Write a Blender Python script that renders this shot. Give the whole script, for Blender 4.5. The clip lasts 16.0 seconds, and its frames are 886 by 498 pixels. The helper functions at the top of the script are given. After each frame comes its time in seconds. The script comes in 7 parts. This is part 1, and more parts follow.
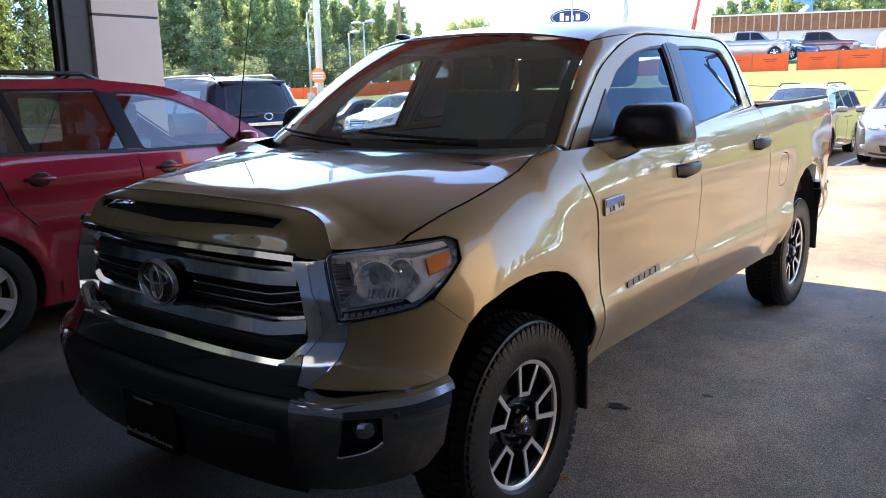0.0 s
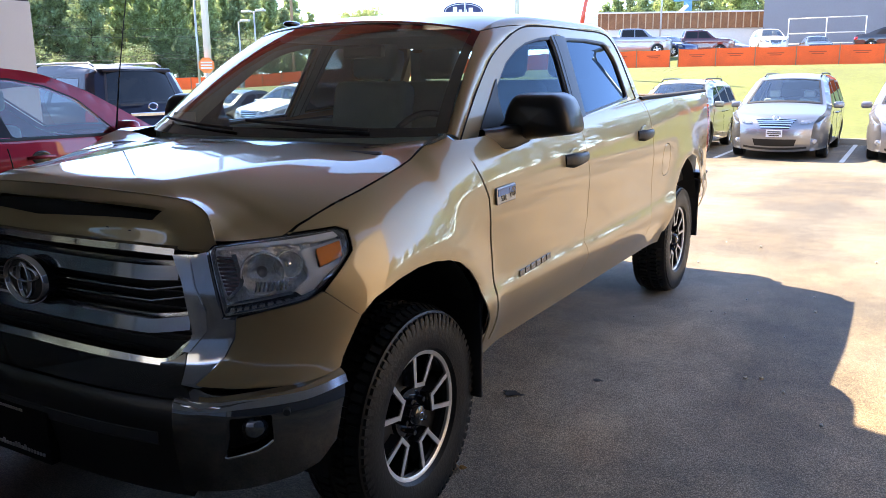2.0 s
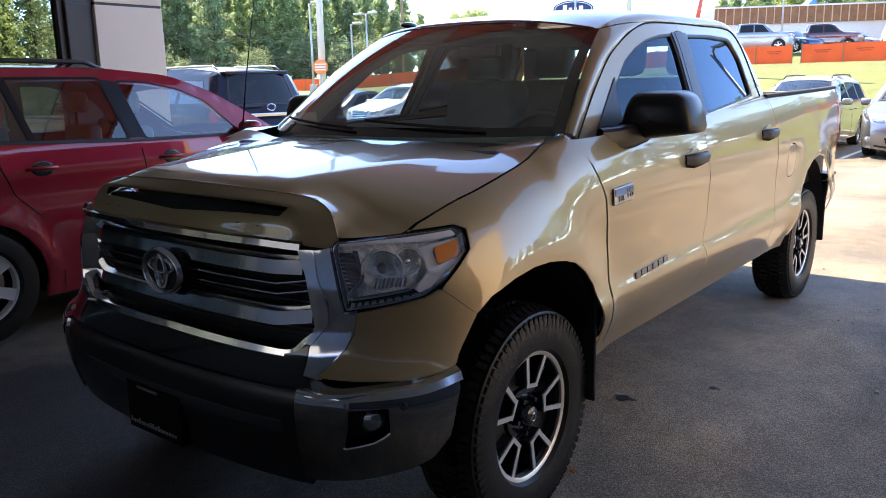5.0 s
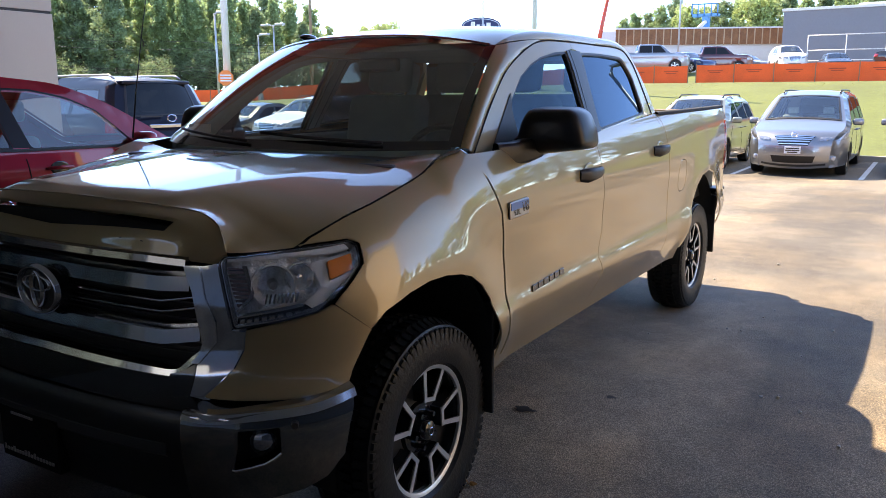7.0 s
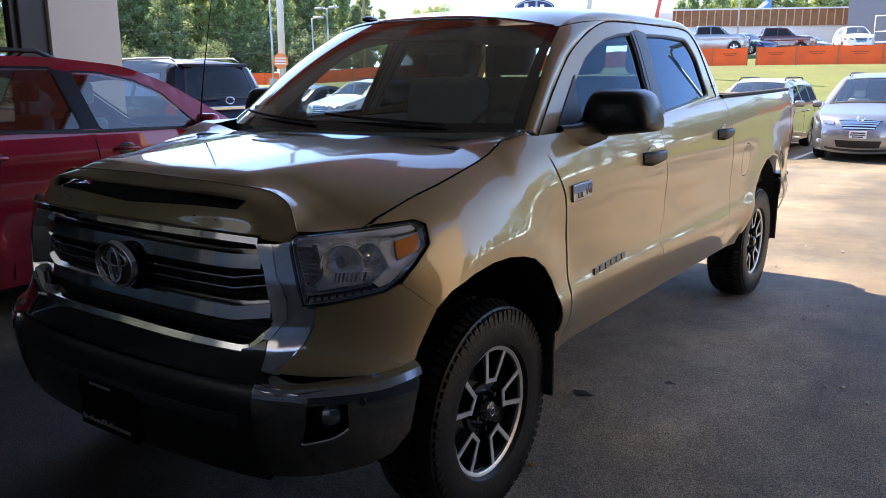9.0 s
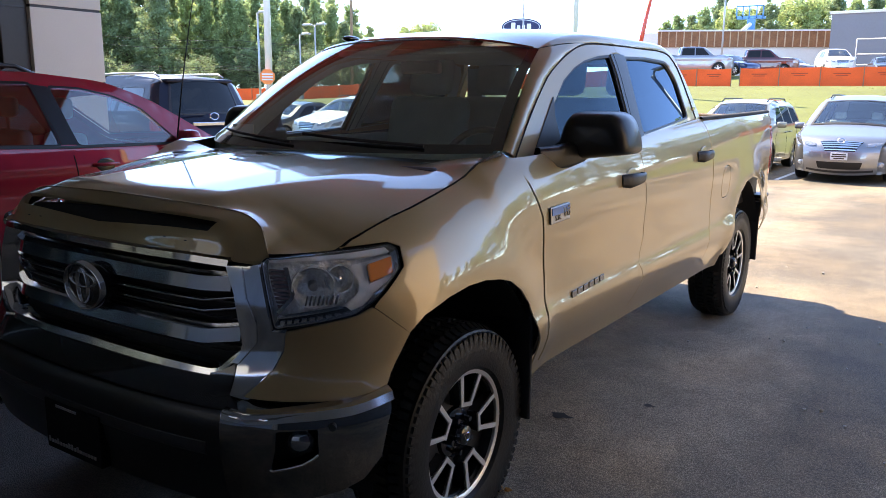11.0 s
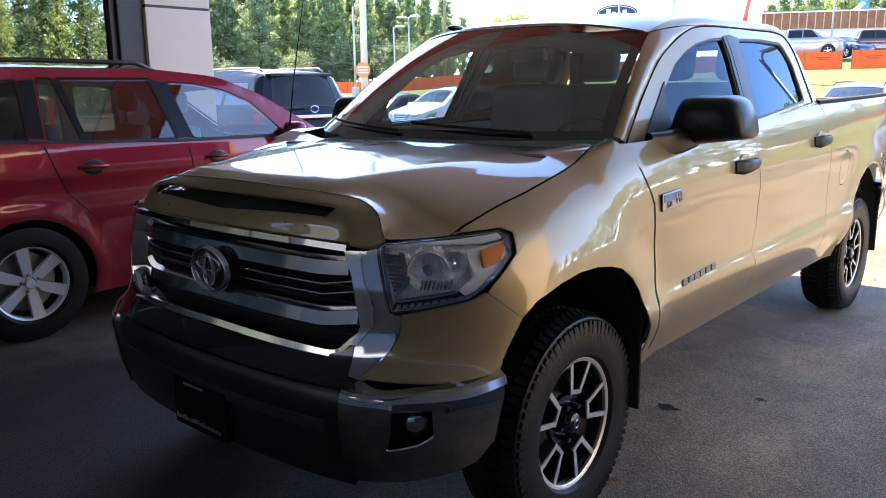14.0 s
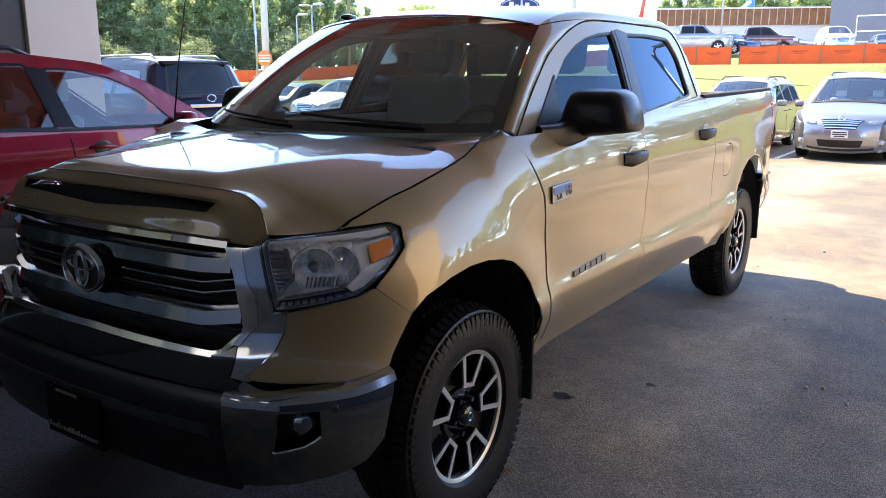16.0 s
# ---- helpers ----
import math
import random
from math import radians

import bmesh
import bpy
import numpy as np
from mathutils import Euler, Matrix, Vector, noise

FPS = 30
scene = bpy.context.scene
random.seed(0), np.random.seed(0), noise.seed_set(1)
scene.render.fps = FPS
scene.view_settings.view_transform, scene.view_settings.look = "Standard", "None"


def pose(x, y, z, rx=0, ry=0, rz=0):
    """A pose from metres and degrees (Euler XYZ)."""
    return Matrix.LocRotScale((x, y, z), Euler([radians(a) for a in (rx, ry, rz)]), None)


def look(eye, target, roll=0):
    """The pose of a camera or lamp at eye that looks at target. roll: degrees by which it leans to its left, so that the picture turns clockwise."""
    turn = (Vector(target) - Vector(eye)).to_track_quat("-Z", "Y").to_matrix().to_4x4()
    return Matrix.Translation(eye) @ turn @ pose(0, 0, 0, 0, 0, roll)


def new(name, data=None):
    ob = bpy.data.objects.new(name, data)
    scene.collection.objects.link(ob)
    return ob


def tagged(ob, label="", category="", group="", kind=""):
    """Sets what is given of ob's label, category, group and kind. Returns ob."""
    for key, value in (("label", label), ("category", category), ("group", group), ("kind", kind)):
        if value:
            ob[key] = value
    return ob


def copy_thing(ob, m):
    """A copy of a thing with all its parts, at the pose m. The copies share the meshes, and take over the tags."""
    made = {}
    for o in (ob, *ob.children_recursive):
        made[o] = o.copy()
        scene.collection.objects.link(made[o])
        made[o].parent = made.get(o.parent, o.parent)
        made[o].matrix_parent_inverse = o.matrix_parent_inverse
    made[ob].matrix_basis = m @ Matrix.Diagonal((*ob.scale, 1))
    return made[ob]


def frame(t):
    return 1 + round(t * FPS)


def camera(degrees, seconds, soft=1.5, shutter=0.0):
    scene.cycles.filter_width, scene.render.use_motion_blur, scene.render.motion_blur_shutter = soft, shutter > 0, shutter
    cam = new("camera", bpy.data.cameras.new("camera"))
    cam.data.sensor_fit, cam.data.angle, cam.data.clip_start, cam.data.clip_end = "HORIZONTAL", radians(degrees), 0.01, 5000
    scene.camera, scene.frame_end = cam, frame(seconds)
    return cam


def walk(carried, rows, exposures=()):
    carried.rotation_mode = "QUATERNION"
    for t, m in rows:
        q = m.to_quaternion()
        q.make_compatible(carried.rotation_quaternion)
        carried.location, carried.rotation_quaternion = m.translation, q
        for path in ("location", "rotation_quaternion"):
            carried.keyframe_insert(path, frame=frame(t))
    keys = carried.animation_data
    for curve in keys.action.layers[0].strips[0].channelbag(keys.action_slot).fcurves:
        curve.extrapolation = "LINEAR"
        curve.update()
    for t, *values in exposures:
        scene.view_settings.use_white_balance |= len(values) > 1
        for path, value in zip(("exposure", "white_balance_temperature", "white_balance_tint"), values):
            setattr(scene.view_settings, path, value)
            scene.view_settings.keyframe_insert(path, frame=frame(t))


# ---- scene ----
cam = camera(58.5, 16.0, soft=0.75)
PATH = [
    (0, (2.37, -2.318, 1.608), (1.166, -0.77, 1.212), -1.3),
    (0.5, (2.367, -2.303, 1.601), (1.218, -0.719, 1.187), -1.7),
    (1, (2.365, -2.275, 1.592), (1.324, -0.622, 1.165), -0.7),
    (1.5, (2.37, -2.273, 1.593), (1.403, -0.575, 1.166), 0.5),
    (2, (2.366, -2.282, 1.592), (1.379, -0.593, 1.174), -0.6),
    (2.5, (2.35, -2.291, 1.597), (1.302, -0.639, 1.183), -1.3),
    (3, (2.328, -2.304, 1.597), (1.186, -0.718, 1.171), -1.2),
    (3.5, (2.32, -2.31, 1.591), (1.113, -0.775, 1.16), -1.2),
    (6, (2.352, -2.289, 1.592), (1.168, -0.724, 1.204), -1.3),
    (6.5, (2.361, -2.275, 1.589), (1.266, -0.643, 1.216), -1.0),
    (7, (2.37, -2.264, 1.59), (1.346, -0.589, 1.206), -0.2),
    (7.5, (2.366, -2.265, 1.59), (1.374, -0.576, 1.188), -0.4),
    (8, (2.354, -2.29, 1.564), (1.335, -0.623, 1.138), 0.1),
    (8.5, (2.335, -2.307, 1.574), (1.214, -0.708, 1.14), -0.3),
    (11, (2.35, -2.259, 1.6), (1.25, -0.633, 1.217), 0.4),
    (11.5, (2.358, -2.253, 1.596), (1.328, -0.581, 1.214), -0.1),
    (12, (2.352, -2.261, 1.594), (1.334, -0.587, 1.194), -0.4),
    (12.5, (2.324, -2.301, 1.592), (1.201, -0.701, 1.168), -0.3),
    (13, (2.309, -2.308, 1.589), (1.088, -0.783, 1.163), -1.5),
    (13.5, (2.311, -2.314, 1.59), (1.054, -0.813, 1.181), -0.9),
    (14, (2.309, -2.313, 1.588), (1.028, -0.83, 1.183), -0.7),
    (14.5, (2.316, -2.3, 1.593), (1.044, -0.81, 1.19), -0.5),
    (15, (2.331, -2.285, 1.595), (1.104, -0.753, 1.207), -0.2),
    (15.5, (2.343, -2.271, 1.596), (1.183, -0.689, 1.205), 0.0),
    (16, (2.332, -2.244, 1.591), (1.239, -0.625, 1.162), -0.0),
]
walk(cam, [(t, look(eye, target, roll)) for t, eye, target, roll in PATH], [(0.0, 3.62, 7900, 12), (3.5, 3.56, 7900, 12), (6.5, 3.34, 7900, 12), (7.5, 2.93, 7900, 12), (8.0, 2.94, 7900, 12), (8.5, 3.01, 7900, 12), (11.0, 3.30, 7900, 12), (12.0, 2.92, 7900, 12), (12.5, 2.85, 7900, 12), (13.0, 3.47, 7900, 12), (13.5, 3.82, 7900, 12), (15.0, 3.76, 7900, 12), (16.0, 3.61, 7900, 12)])

# ---- world, sun, exposure ----
world = bpy.data.worlds.new("world")
scene.world = world
world.use_nodes = True
_wn = world.node_tree.nodes
_sky = _wn.new("ShaderNodeTexSky")
_sky.sky_type = "NISHITA"
_sky.sun_disc = False
SUN_FROM = Vector((-0.83, 0.35, 1.0)).normalized()
_sky.sun_elevation = math.asin(SUN_FROM.z)
_sky.sun_rotation = math.atan2(SUN_FROM.x, SUN_FROM.y)
_sky.dust_density = 0.0
_sky.ozone_density = 3.6
_sky.air_density = 0.5
_sky.altitude = 2500
_bg = _wn["Background"]
_bg.inputs["Strength"].default_value = 0.15
world.node_tree.links.new(_sky.outputs[0], _bg.inputs[0])
_sun = bpy.data.lights.new("sun", "SUN")
_sun.energy, _sun.angle, _sun.color = 1.95, radians(0.5), (1.0, 0.91, 0.78)
new("sun", _sun).matrix_world = look(SUN_FROM * 50, (0, 0, 0))


# ---- materials ----
def material(name, color, rough=0.5, metal=0.0, coat=0.0, vary=0.12, scale=3.0, fine=40.0, bump=0.0, bump_scale=60.0, ior=1.5, island=False, spec=0.5):
    m = bpy.data.materials.new(name)
    m.use_nodes = True
    nt, nodes = m.node_tree, m.node_tree.nodes
    p = nodes["Principled BSDF"]
    p.inputs["Roughness"].default_value = rough
    p.inputs["Metallic"].default_value = metal
    p.inputs["Coat Weight"].default_value = coat
    p.inputs["Coat Roughness"].default_value = 0.012
    p.inputs["Coat IOR"].default_value = 1.6
    p.inputs["IOR"].default_value = ior
    p.inputs["Specular IOR Level"].default_value = spec
    tc = nodes.new("ShaderNodeTexCoord")
    n1, n2 = nodes.new("ShaderNodeTexNoise"), nodes.new("ShaderNodeTexNoise")
    for n, s in ((n1, scale), (n2, fine)):
        n.inputs["Scale"].default_value = s
        n.inputs["Detail"].default_value = 4
        nt.links.new(tc.outputs["Object"], n.inputs["Vector"])
    add = nodes.new("ShaderNodeMath")
    add.operation = "ADD"
    nt.links.new(n1.outputs[0], add.inputs[0])
    nt.links.new(n2.outputs[0], add.inputs[1])
    src = add.outputs[0]
    if island:
        geo = nodes.new("ShaderNodeNewGeometry")
        add2 = nodes.new("ShaderNodeMath")
        add2.operation = "ADD"
        nt.links.new(src, add2.inputs[0])
        nt.links.new(geo.outputs["Random Per Island"], add2.inputs[1])
        src = add2.outputs[0]
    ramp = nodes.new("ShaderNodeMapRange")
    ramp.inputs["From Min"].default_value = 0.6
    ramp.inputs["From Max"].default_value = 2.2 if island else 1.4
    ramp.inputs["To Min"].default_value = 1 - vary
    ramp.inputs["To Max"].default_value = 1 + vary
    nt.links.new(src, ramp.inputs["Value"])
    mul = nodes.new("ShaderNodeMix")
    mul.data_type, mul.blend_type = "RGBA", "MULTIPLY"
    mul.inputs["Factor"].default_value = 1.0
    mul.inputs["A"].default_value = (*color, 1)
    nt.links.new(ramp.outputs[0], mul.inputs["B"])
    nt.links.new(mul.outputs["Result"], p.inputs["Base Color"])
    if bump:
        b, n3 = nodes.new("ShaderNodeBump"), nodes.new("ShaderNodeTexNoise")
        n3.inputs["Scale"].default_value = bump_scale
        n3.inputs["Detail"].default_value = 5
        nt.links.new(tc.outputs["Object"], n3.inputs["Vector"])
        b.inputs["Strength"].default_value = bump
        b.inputs["Distance"].default_value = 0.02
        nt.links.new(n3.outputs[0], b.inputs["Height"])
        nt.links.new(b.outputs[0], p.inputs["Normal"])
    return m


def glass_material(name, tint, rough=0.0, f0=0.05, sheen=(1, 1, 1)):
    """A thin pane: a tinted clear part and a mirror part that grows towards grazing angles, alike from both sides."""
    m = bpy.data.materials.new(name)
    m.use_nodes = True
    nt, nodes = m.node_tree, m.node_tree.nodes
    nodes.remove(nodes["Principled BSDF"])
    out = nodes["Material Output"]
    tr, gl, mix, lw = (nodes.new(k) for k in ("ShaderNodeBsdfTransparent", "ShaderNodeBsdfGlossy", "ShaderNodeMixShader", "ShaderNodeLayerWeight"))
    tr.inputs[0].default_value = (*tint, 1)
    gl.inputs["Roughness"].default_value = rough
    gl.inputs["Color"].default_value = (*sheen, 1)
    lw.inputs[0].default_value = 0.5
    pw, ma = nodes.new("ShaderNodeMath"), nodes.new("ShaderNodeMath")
    pw.operation, ma.operation = "POWER", "MULTIPLY_ADD"
    pw.inputs[1].default_value = 4.5
    ma.inputs[1].default_value, ma.inputs[2].default_value = 1 - f0, f0
    nt.links.new(lw.outputs["Facing"], pw.inputs[0])
    nt.links.new(pw.outputs[0], ma.inputs[0])
    nt.links.new(ma.outputs[0], mix.inputs[0])
    nt.links.new(tr.outputs[0], mix.inputs[1])
    nt.links.new(gl.outputs[0], mix.inputs[2])
    nt.links.new(mix.outputs[0], out.inputs[0])
    return m


def leaf_material(name, color):
    """Leaves that let a part of the light through."""
    m = material(name, color, 0.6, 0, 0, 0.5, 0.25, 2, island=True)
    nt, nodes = m.node_tree, m.node_tree.nodes
    p = nodes["Principled BSDF"]
    tr, mix = nodes.new("ShaderNodeBsdfTranslucent"), nodes.new("ShaderNodeMixShader")
    nt.links.new(p.inputs["Base Color"].links[0].from_socket, tr.inputs[0])
    mix.inputs[0].default_value = 0.5
    nt.links.new(p.outputs[0], mix.inputs[1])
    nt.links.new(tr.outputs[0], mix.inputs[2])
    nt.links.new(mix.outputs[0], nodes["Material Output"].inputs[0])
    return m


SAND = material("sand_paint", (0.352, 0.263, 0.142), 0.42, 0.55, 1.0, 0.03, 2.0, 300.0, spec=0.05)
SAND.node_tree.nodes["Principled BSDF"].inputs["Coat Roughness"].default_value = 0.03
CHROME = material("chrome", (0.80, 0.81, 0.84), 0.11, 1.0, 0, 0.03)
CHROME_DARK = material("smoked_chrome", (0.60, 0.61, 0.64), 0.09, 1.0, 0, 0.05)
BLACK_PLASTIC = material("black_plastic", (0.017, 0.017, 0.018), 0.45, 0, 0, 0.15, 8, 200, 0.05, 400)
BLACK_GLOSS = material("black_gloss", (0.012, 0.012, 0.014), 0.12, 0, 0.5, 0.1)
BLACK_MATT = material("black_matt", (0.011, 0.011, 0.011), 0.85, 0, 0, 0.2)
RUBBER = material("rubber", (0.012, 0.012, 0.012), 0.42, 0, 0, 0.25, 12, 120, 0.12, 90, spec=0.3)
BLACK_TRIM = material("black_trim", (0.013, 0.013, 0.014), 0.3, 0, 0, 0.1, spec=0.3)
ALLOY_BRIGHT = material("bright_alloy", (0.88, 0.88, 0.88), 0.22, 0.15, 0.3, 0.05, 10, 200)
PRIVACY = glass_material("privacy_glass", (0.03, 0.035, 0.05), f0=0.045)
MID_TINT = glass_material("mid_tinted_glass", (0.26, 0.31, 0.38), f0=0.11)
CAR_CLEAR = glass_material("car_window_glass", (0.80, 0.88, 0.90), f0=0.14)
ALLOY = material("alloy", (0.74, 0.74, 0.74), 0.34, 0.65, 0, 0.05, 10, 200)
STEEL = material("steel", (0.35, 0.35, 0.36), 0.35, 1.0, 0, 0.1)
AMBER = material("amber_lens", (0.95, 0.27, 0.04), 0.12, 0, 0.6, 0.06)
LAMP_CHROME = material("lamp_chrome", (0.95, 0.97, 0.99), 0.16, 0.4, 0.4, 0.25, 40, 120, 0.9, 45)
TAIL_RED = material("tail_lamp_red", (0.45, 0.012, 0.012), 0.12, 0, 0.6, 0.1)
FOG = material("fog_lamp_glass", (0.30, 0.31, 0.33), 0.12, 0.9, 0.5, 0.3, 30, 80)
BUMPER_CHROME = material("bumper_chrome", (0.27, 0.265, 0.265), 0.06, 1.0, 0, 0.02, 2, 20)
TAIL_DIM = material("marker_red_clear", (0.34, 0.24, 0.24), 0.15, 0.6, 0.5, 0.3, 60, 150, 0.4, 60)
FABRIC = material("seat_fabric", (0.27, 0.33, 0.31), 0.8, 0, 0, 0.15, 10, 150, 0.2, 200)
CABIN = material("cabin_plastic", (0.29, 0.35, 0.33), 0.6, 0, 0, 0.15)
PAPER = material("paper", (0.75, 0.7, 0.6), 0.7, 0, 0, 0.05)
LENS = glass_material("clear_lens", (0.96, 0.97, 0.98))
WINDSHIELD = glass_material("windshield_glass", (0.82, 0.88, 0.84), f0=0.12)
# blue sheen colours the mirrored sky deeper than the world's own sky
TINTED = glass_material("tinted_glass", (0.015, 0.018, 0.021), f0=0.035, sheen=(0.40, 0.58, 0.76))
PALE_TINT = glass_material("pale_tinted_glass", (0.52, 0.62, 0.66), f0=0.05, sheen=(0.46, 0.66, 0.82))


# ---- building helpers ----
def mesh_of(name, verts, faces, mat, smooth=True, normals=None):
    me = bpy.data.meshes.new(name)
    me.from_pydata([tuple(v) for v in verts], [], [tuple(f) for f in faces])
    me.materials.append(mat)
    if smooth:
        me.polygons.foreach_set("use_smooth", [True] * len(me.polygons))
    if normals is not None:
        me.normals_split_custom_set_from_vertices([tuple(n) for n in normals])
    me.update()
    return me


def put(name, me, parent=None, label="", m=None):
    ob = new(name, me)
    if parent is not None:
        ob.parent = parent
    if m is not None:
        ob.matrix_local = m
    if label:
        tagged(ob, label)
    return ob


def part(name, bm, mat, parent, label="", smooth=False, m=None):
    me = bpy.data.meshes.new(name)
    bm.to_mesh(me)
    bm.free()
    me.materials.append(mat)
    if smooth:
        me.polygons.foreach_set("use_smooth", [True] * len(me.polygons))
        me.set_sharp_from_angle(angle=radians(38))
    return put(name, me, parent, label, m)


def box_bm(x0, x1, y0, y1, z0, z1, bevel=0.0, seg=2):
    bm = bmesh.new()
    bmesh.ops.create_cube(bm, size=1)
    bmesh.ops.scale(bm, vec=(x1 - x0, y1 - y0, z1 - z0), verts=bm.verts)
    bmesh.ops.translate(bm, vec=((x0 + x1) / 2, (y0 + y1) / 2, (z0 + z1) / 2), verts=bm.verts)
    if bevel:
        bmesh.ops.bevel(bm, geom=bm.edges[:], offset=bevel, segments=seg, affect="EDGES", profile=0.5)
    return bm


def add_box(bm, x0, x1, y0, y1, z0, z1, bevel=0.0):
    b = box_bm(x0, x1, y0, y1, z0, z1, bevel)
    me = bpy.data.meshes.new("tmp")
    b.to_mesh(me)
    b.free()
    bm.from_mesh(me)
    bpy.data.meshes.remove(me)


def tube_mesh(name, pts, r, mat, sides=8, r_end=None):
    pts = [Vector(p) for p in pts]
    verts, faces = [], []
    n = len(pts)
    for i, p in enumerate(pts):
        d = (pts[min(i + 1, n - 1)] - pts[max(i - 1, 0)]).normalized()
        u = d.orthogonal().normalized() if i == 0 else (u - d * u.dot(d)).normalized()
        w = d.cross(u)
        rr = r if r_end is None else r + (r_end - r) * i / (n - 1)
        for k in range(sides):
            a = 2 * math.pi * k / sides
            verts.append(p + rr * (math.cos(a) * u + math.sin(a) * w))
    for i in range(n - 1):
        for k in range(sides):
            a, b = i * sides + k, i * sides + (k + 1) % sides
            faces.append((a, b, b + sides, a + sides))
    faces += [tuple(range(sides - 1, -1, -1)), tuple(range((n - 1) * sides, n * sides))]
    return mesh_of(name, verts, faces, mat)


def lathe(name, profile, mat, seg=48, axis="x"):
    """profile: (radius, along) pairs, turned about the x axis."""
    verts, faces = [], []
    n = len(profile)
    for k in range(seg):
        a = 2 * math.pi * k / seg
        for r, h in profile:
            verts.append((h, r * math.cos(a), r * math.sin(a)))
    for k in range(seg):
        for i in range(n - 1):
            a, b = k * n + i, ((k + 1) % seg) * n + i
            faces.append((a, b, b + 1, a + 1))
    me = mesh_of(name, verts, faces, mat)
    me.set_sharp_from_angle(angle=radians(35))
    return me


def inside(p, poly):
    x, y = p
    c, j = False, len(poly) - 1
    for i in range(len(poly)):
        (xi, yi), (xj, yj) = poly[i], poly[j]
        if (yi > y) != (yj > y) and x < (xj - xi) * (y - yi) / (yj - yi) + xi:
            c = not c
        j = i
    return c


def resample(poly, step):
    out = []
    for i in range(len(poly)):
        a, b = Vector(poly[i]), Vector(poly[(i + 1) % len(poly)])
        k = max(1, int((b - a).length / step + 0.5))
        out += [tuple(a.lerp(b, j / k)) for j in range(k)]
    return out


def rounded(poly, r, seg=4):
    """The polygon with its corners rounded by about r."""
    out, n = [], len(poly)
    for i in range(n):
        p, a, b = Vector(poly[i]), Vector(poly[i - 1]), Vector(poly[(i + 1) % n])
        ra, rb = min(r, (a - p).length * 0.45), min(r, (b - p).length * 0.45)
        s, e = p + (a - p).normalized() * ra, p + (b - p).normalized() * rb
        for k in range(seg + 1):
            t = k / seg
            out.append(tuple(s * (1 - t) ** 2 + p * 2 * t * (1 - t) + e * t * t))
    return out


def panel(name, fn, outer, holes, mat, parent, label="", step=0.05, thick=0.012, lift=0.0, mirror=True, flip=False):
    """A sheet on the surface fn(u, v): cut to the outline, its rim turned inwards. With mirror, a second one on the other side."""
    from mathutils.geometry import delaunay_2d_cdt
    loops = [resample(outer, step)] + [resample(h, step) for h in holes]
    pts, edges = [], []
    for lp in loops:
        b = len(pts)
        pts += lp
        edges += [(b + i, b + (i + 1) % len(lp)) for i in range(len(lp))]
    us, vs = [p[0] for p in outer], [p[1] for p in outer]
    nu, nv = max(1, int((max(us) - min(us)) / step)), max(1, int((max(vs) - min(vs)) / step))
    rim = np.array(pts)
    for i in range(1, nu):
        for j in range(1, nv):
            p = (min(us) + (max(us) - min(us)) * (i + 0.5 * (j % 2) * 0.8) / nu, min(vs) + (max(vs) - min(vs)) * j / nv)
            if inside(p, loops[0]) and not any(inside(p, h) for h in loops[1:]) and np.min(np.hypot(rim[:, 0] - p[0], rim[:, 1] - p[1])) > step * 0.45:
                pts.append(p)
    v2, _, tris, *_ = delaunay_2d_cdt([Vector(p) for p in pts], edges, [], 0, 1e-6)
    v2 = [tuple(v) for v in v2]
    keep = []
    for t in tris:
        c = (sum(v2[i][0] for i in t) / 3, sum(v2[i][1] for i in t) / 3)
        if inside(c, loops[0]) and not any(inside(c, h) for h in loops[1:]):
            keep.append(list(t))
    e = 0.002
    P = [np.array(fn(*v)) for v in v2]
    N = []
    for (u, v) in v2:
        n = np.cross(np.array(fn(u + e, v)) - np.array(fn(u - e, v)), np.array(fn(u, v + e)) - np.array(fn(u, v - e)))
        n = n / (np.linalg.norm(n) + 1e-12)
        N.append(-n if flip else n)
    P = [p + n * lift for p, n in zip(P, N)]
    if flip:
        keep = [t[::-1] for t in keep]
    count = {}
    for t in keep:
        for i in range(3):
            a, b = t[i], t[(i + 1) % 3]
            count[(a, b)] = count.get((a, b), 0) + 1
    border = [ab for ab in count if (ab[1], ab[0]) not in count]
    verts, normals, faces = list(P), list(N), [tuple(t) for t in keep]
    if thick:
        idx = {}
        for a, b in border:
            for q in (a, b):
                if q not in idx:
                    idx[q] = len(verts)
                    verts += [P[q] - N[q] * 0.0005, P[q] - N[q] * thick]
                    normals += [N[q], N[q]]
        for a, b in border:
            faces.append((b, a, idx[a] + 1, idx[b] + 1))
    made = []
    for side in ((1, -1) if mirror else (1,)):
        vv = [(side * p[0], p[1], p[2]) for p in verts]
        nn = [(side * p[0], p[1], p[2]) for p in normals]
        ff = faces if side > 0 else [f[::-1] for f in faces]
        made.append(put(name, mesh_of(name, vv, ff, mat, True, nn), parent, label))
    return made


def grid_mesh(name, fn, nu, nv, mat, thick=0.0, flip=False):
    verts, faces = [], []
    for i in range(nu + 1):
        for j in range(nv + 1):
            verts.append(fn(i / nu, j / nv))
    for i in range(nu):
        for j in range(nv):
            a = i * (nv + 1) + j
            f = (a, a + nv + 1, a + nv + 2, a + 1)
            faces.append(f[::-1] if flip else f)
    return mesh_of(name, verts, faces, mat)


def thing(name, label, category, group="", at=(0, 0, 0), rz=0.0, kind=""):
    ob = new(name)
    ob.matrix_world = pose(*at, 0, 0, rz)
    return tagged(ob, label, category, group, kind)


def interp(x, xs, ys):
    return float(np.interp(x, xs, ys))


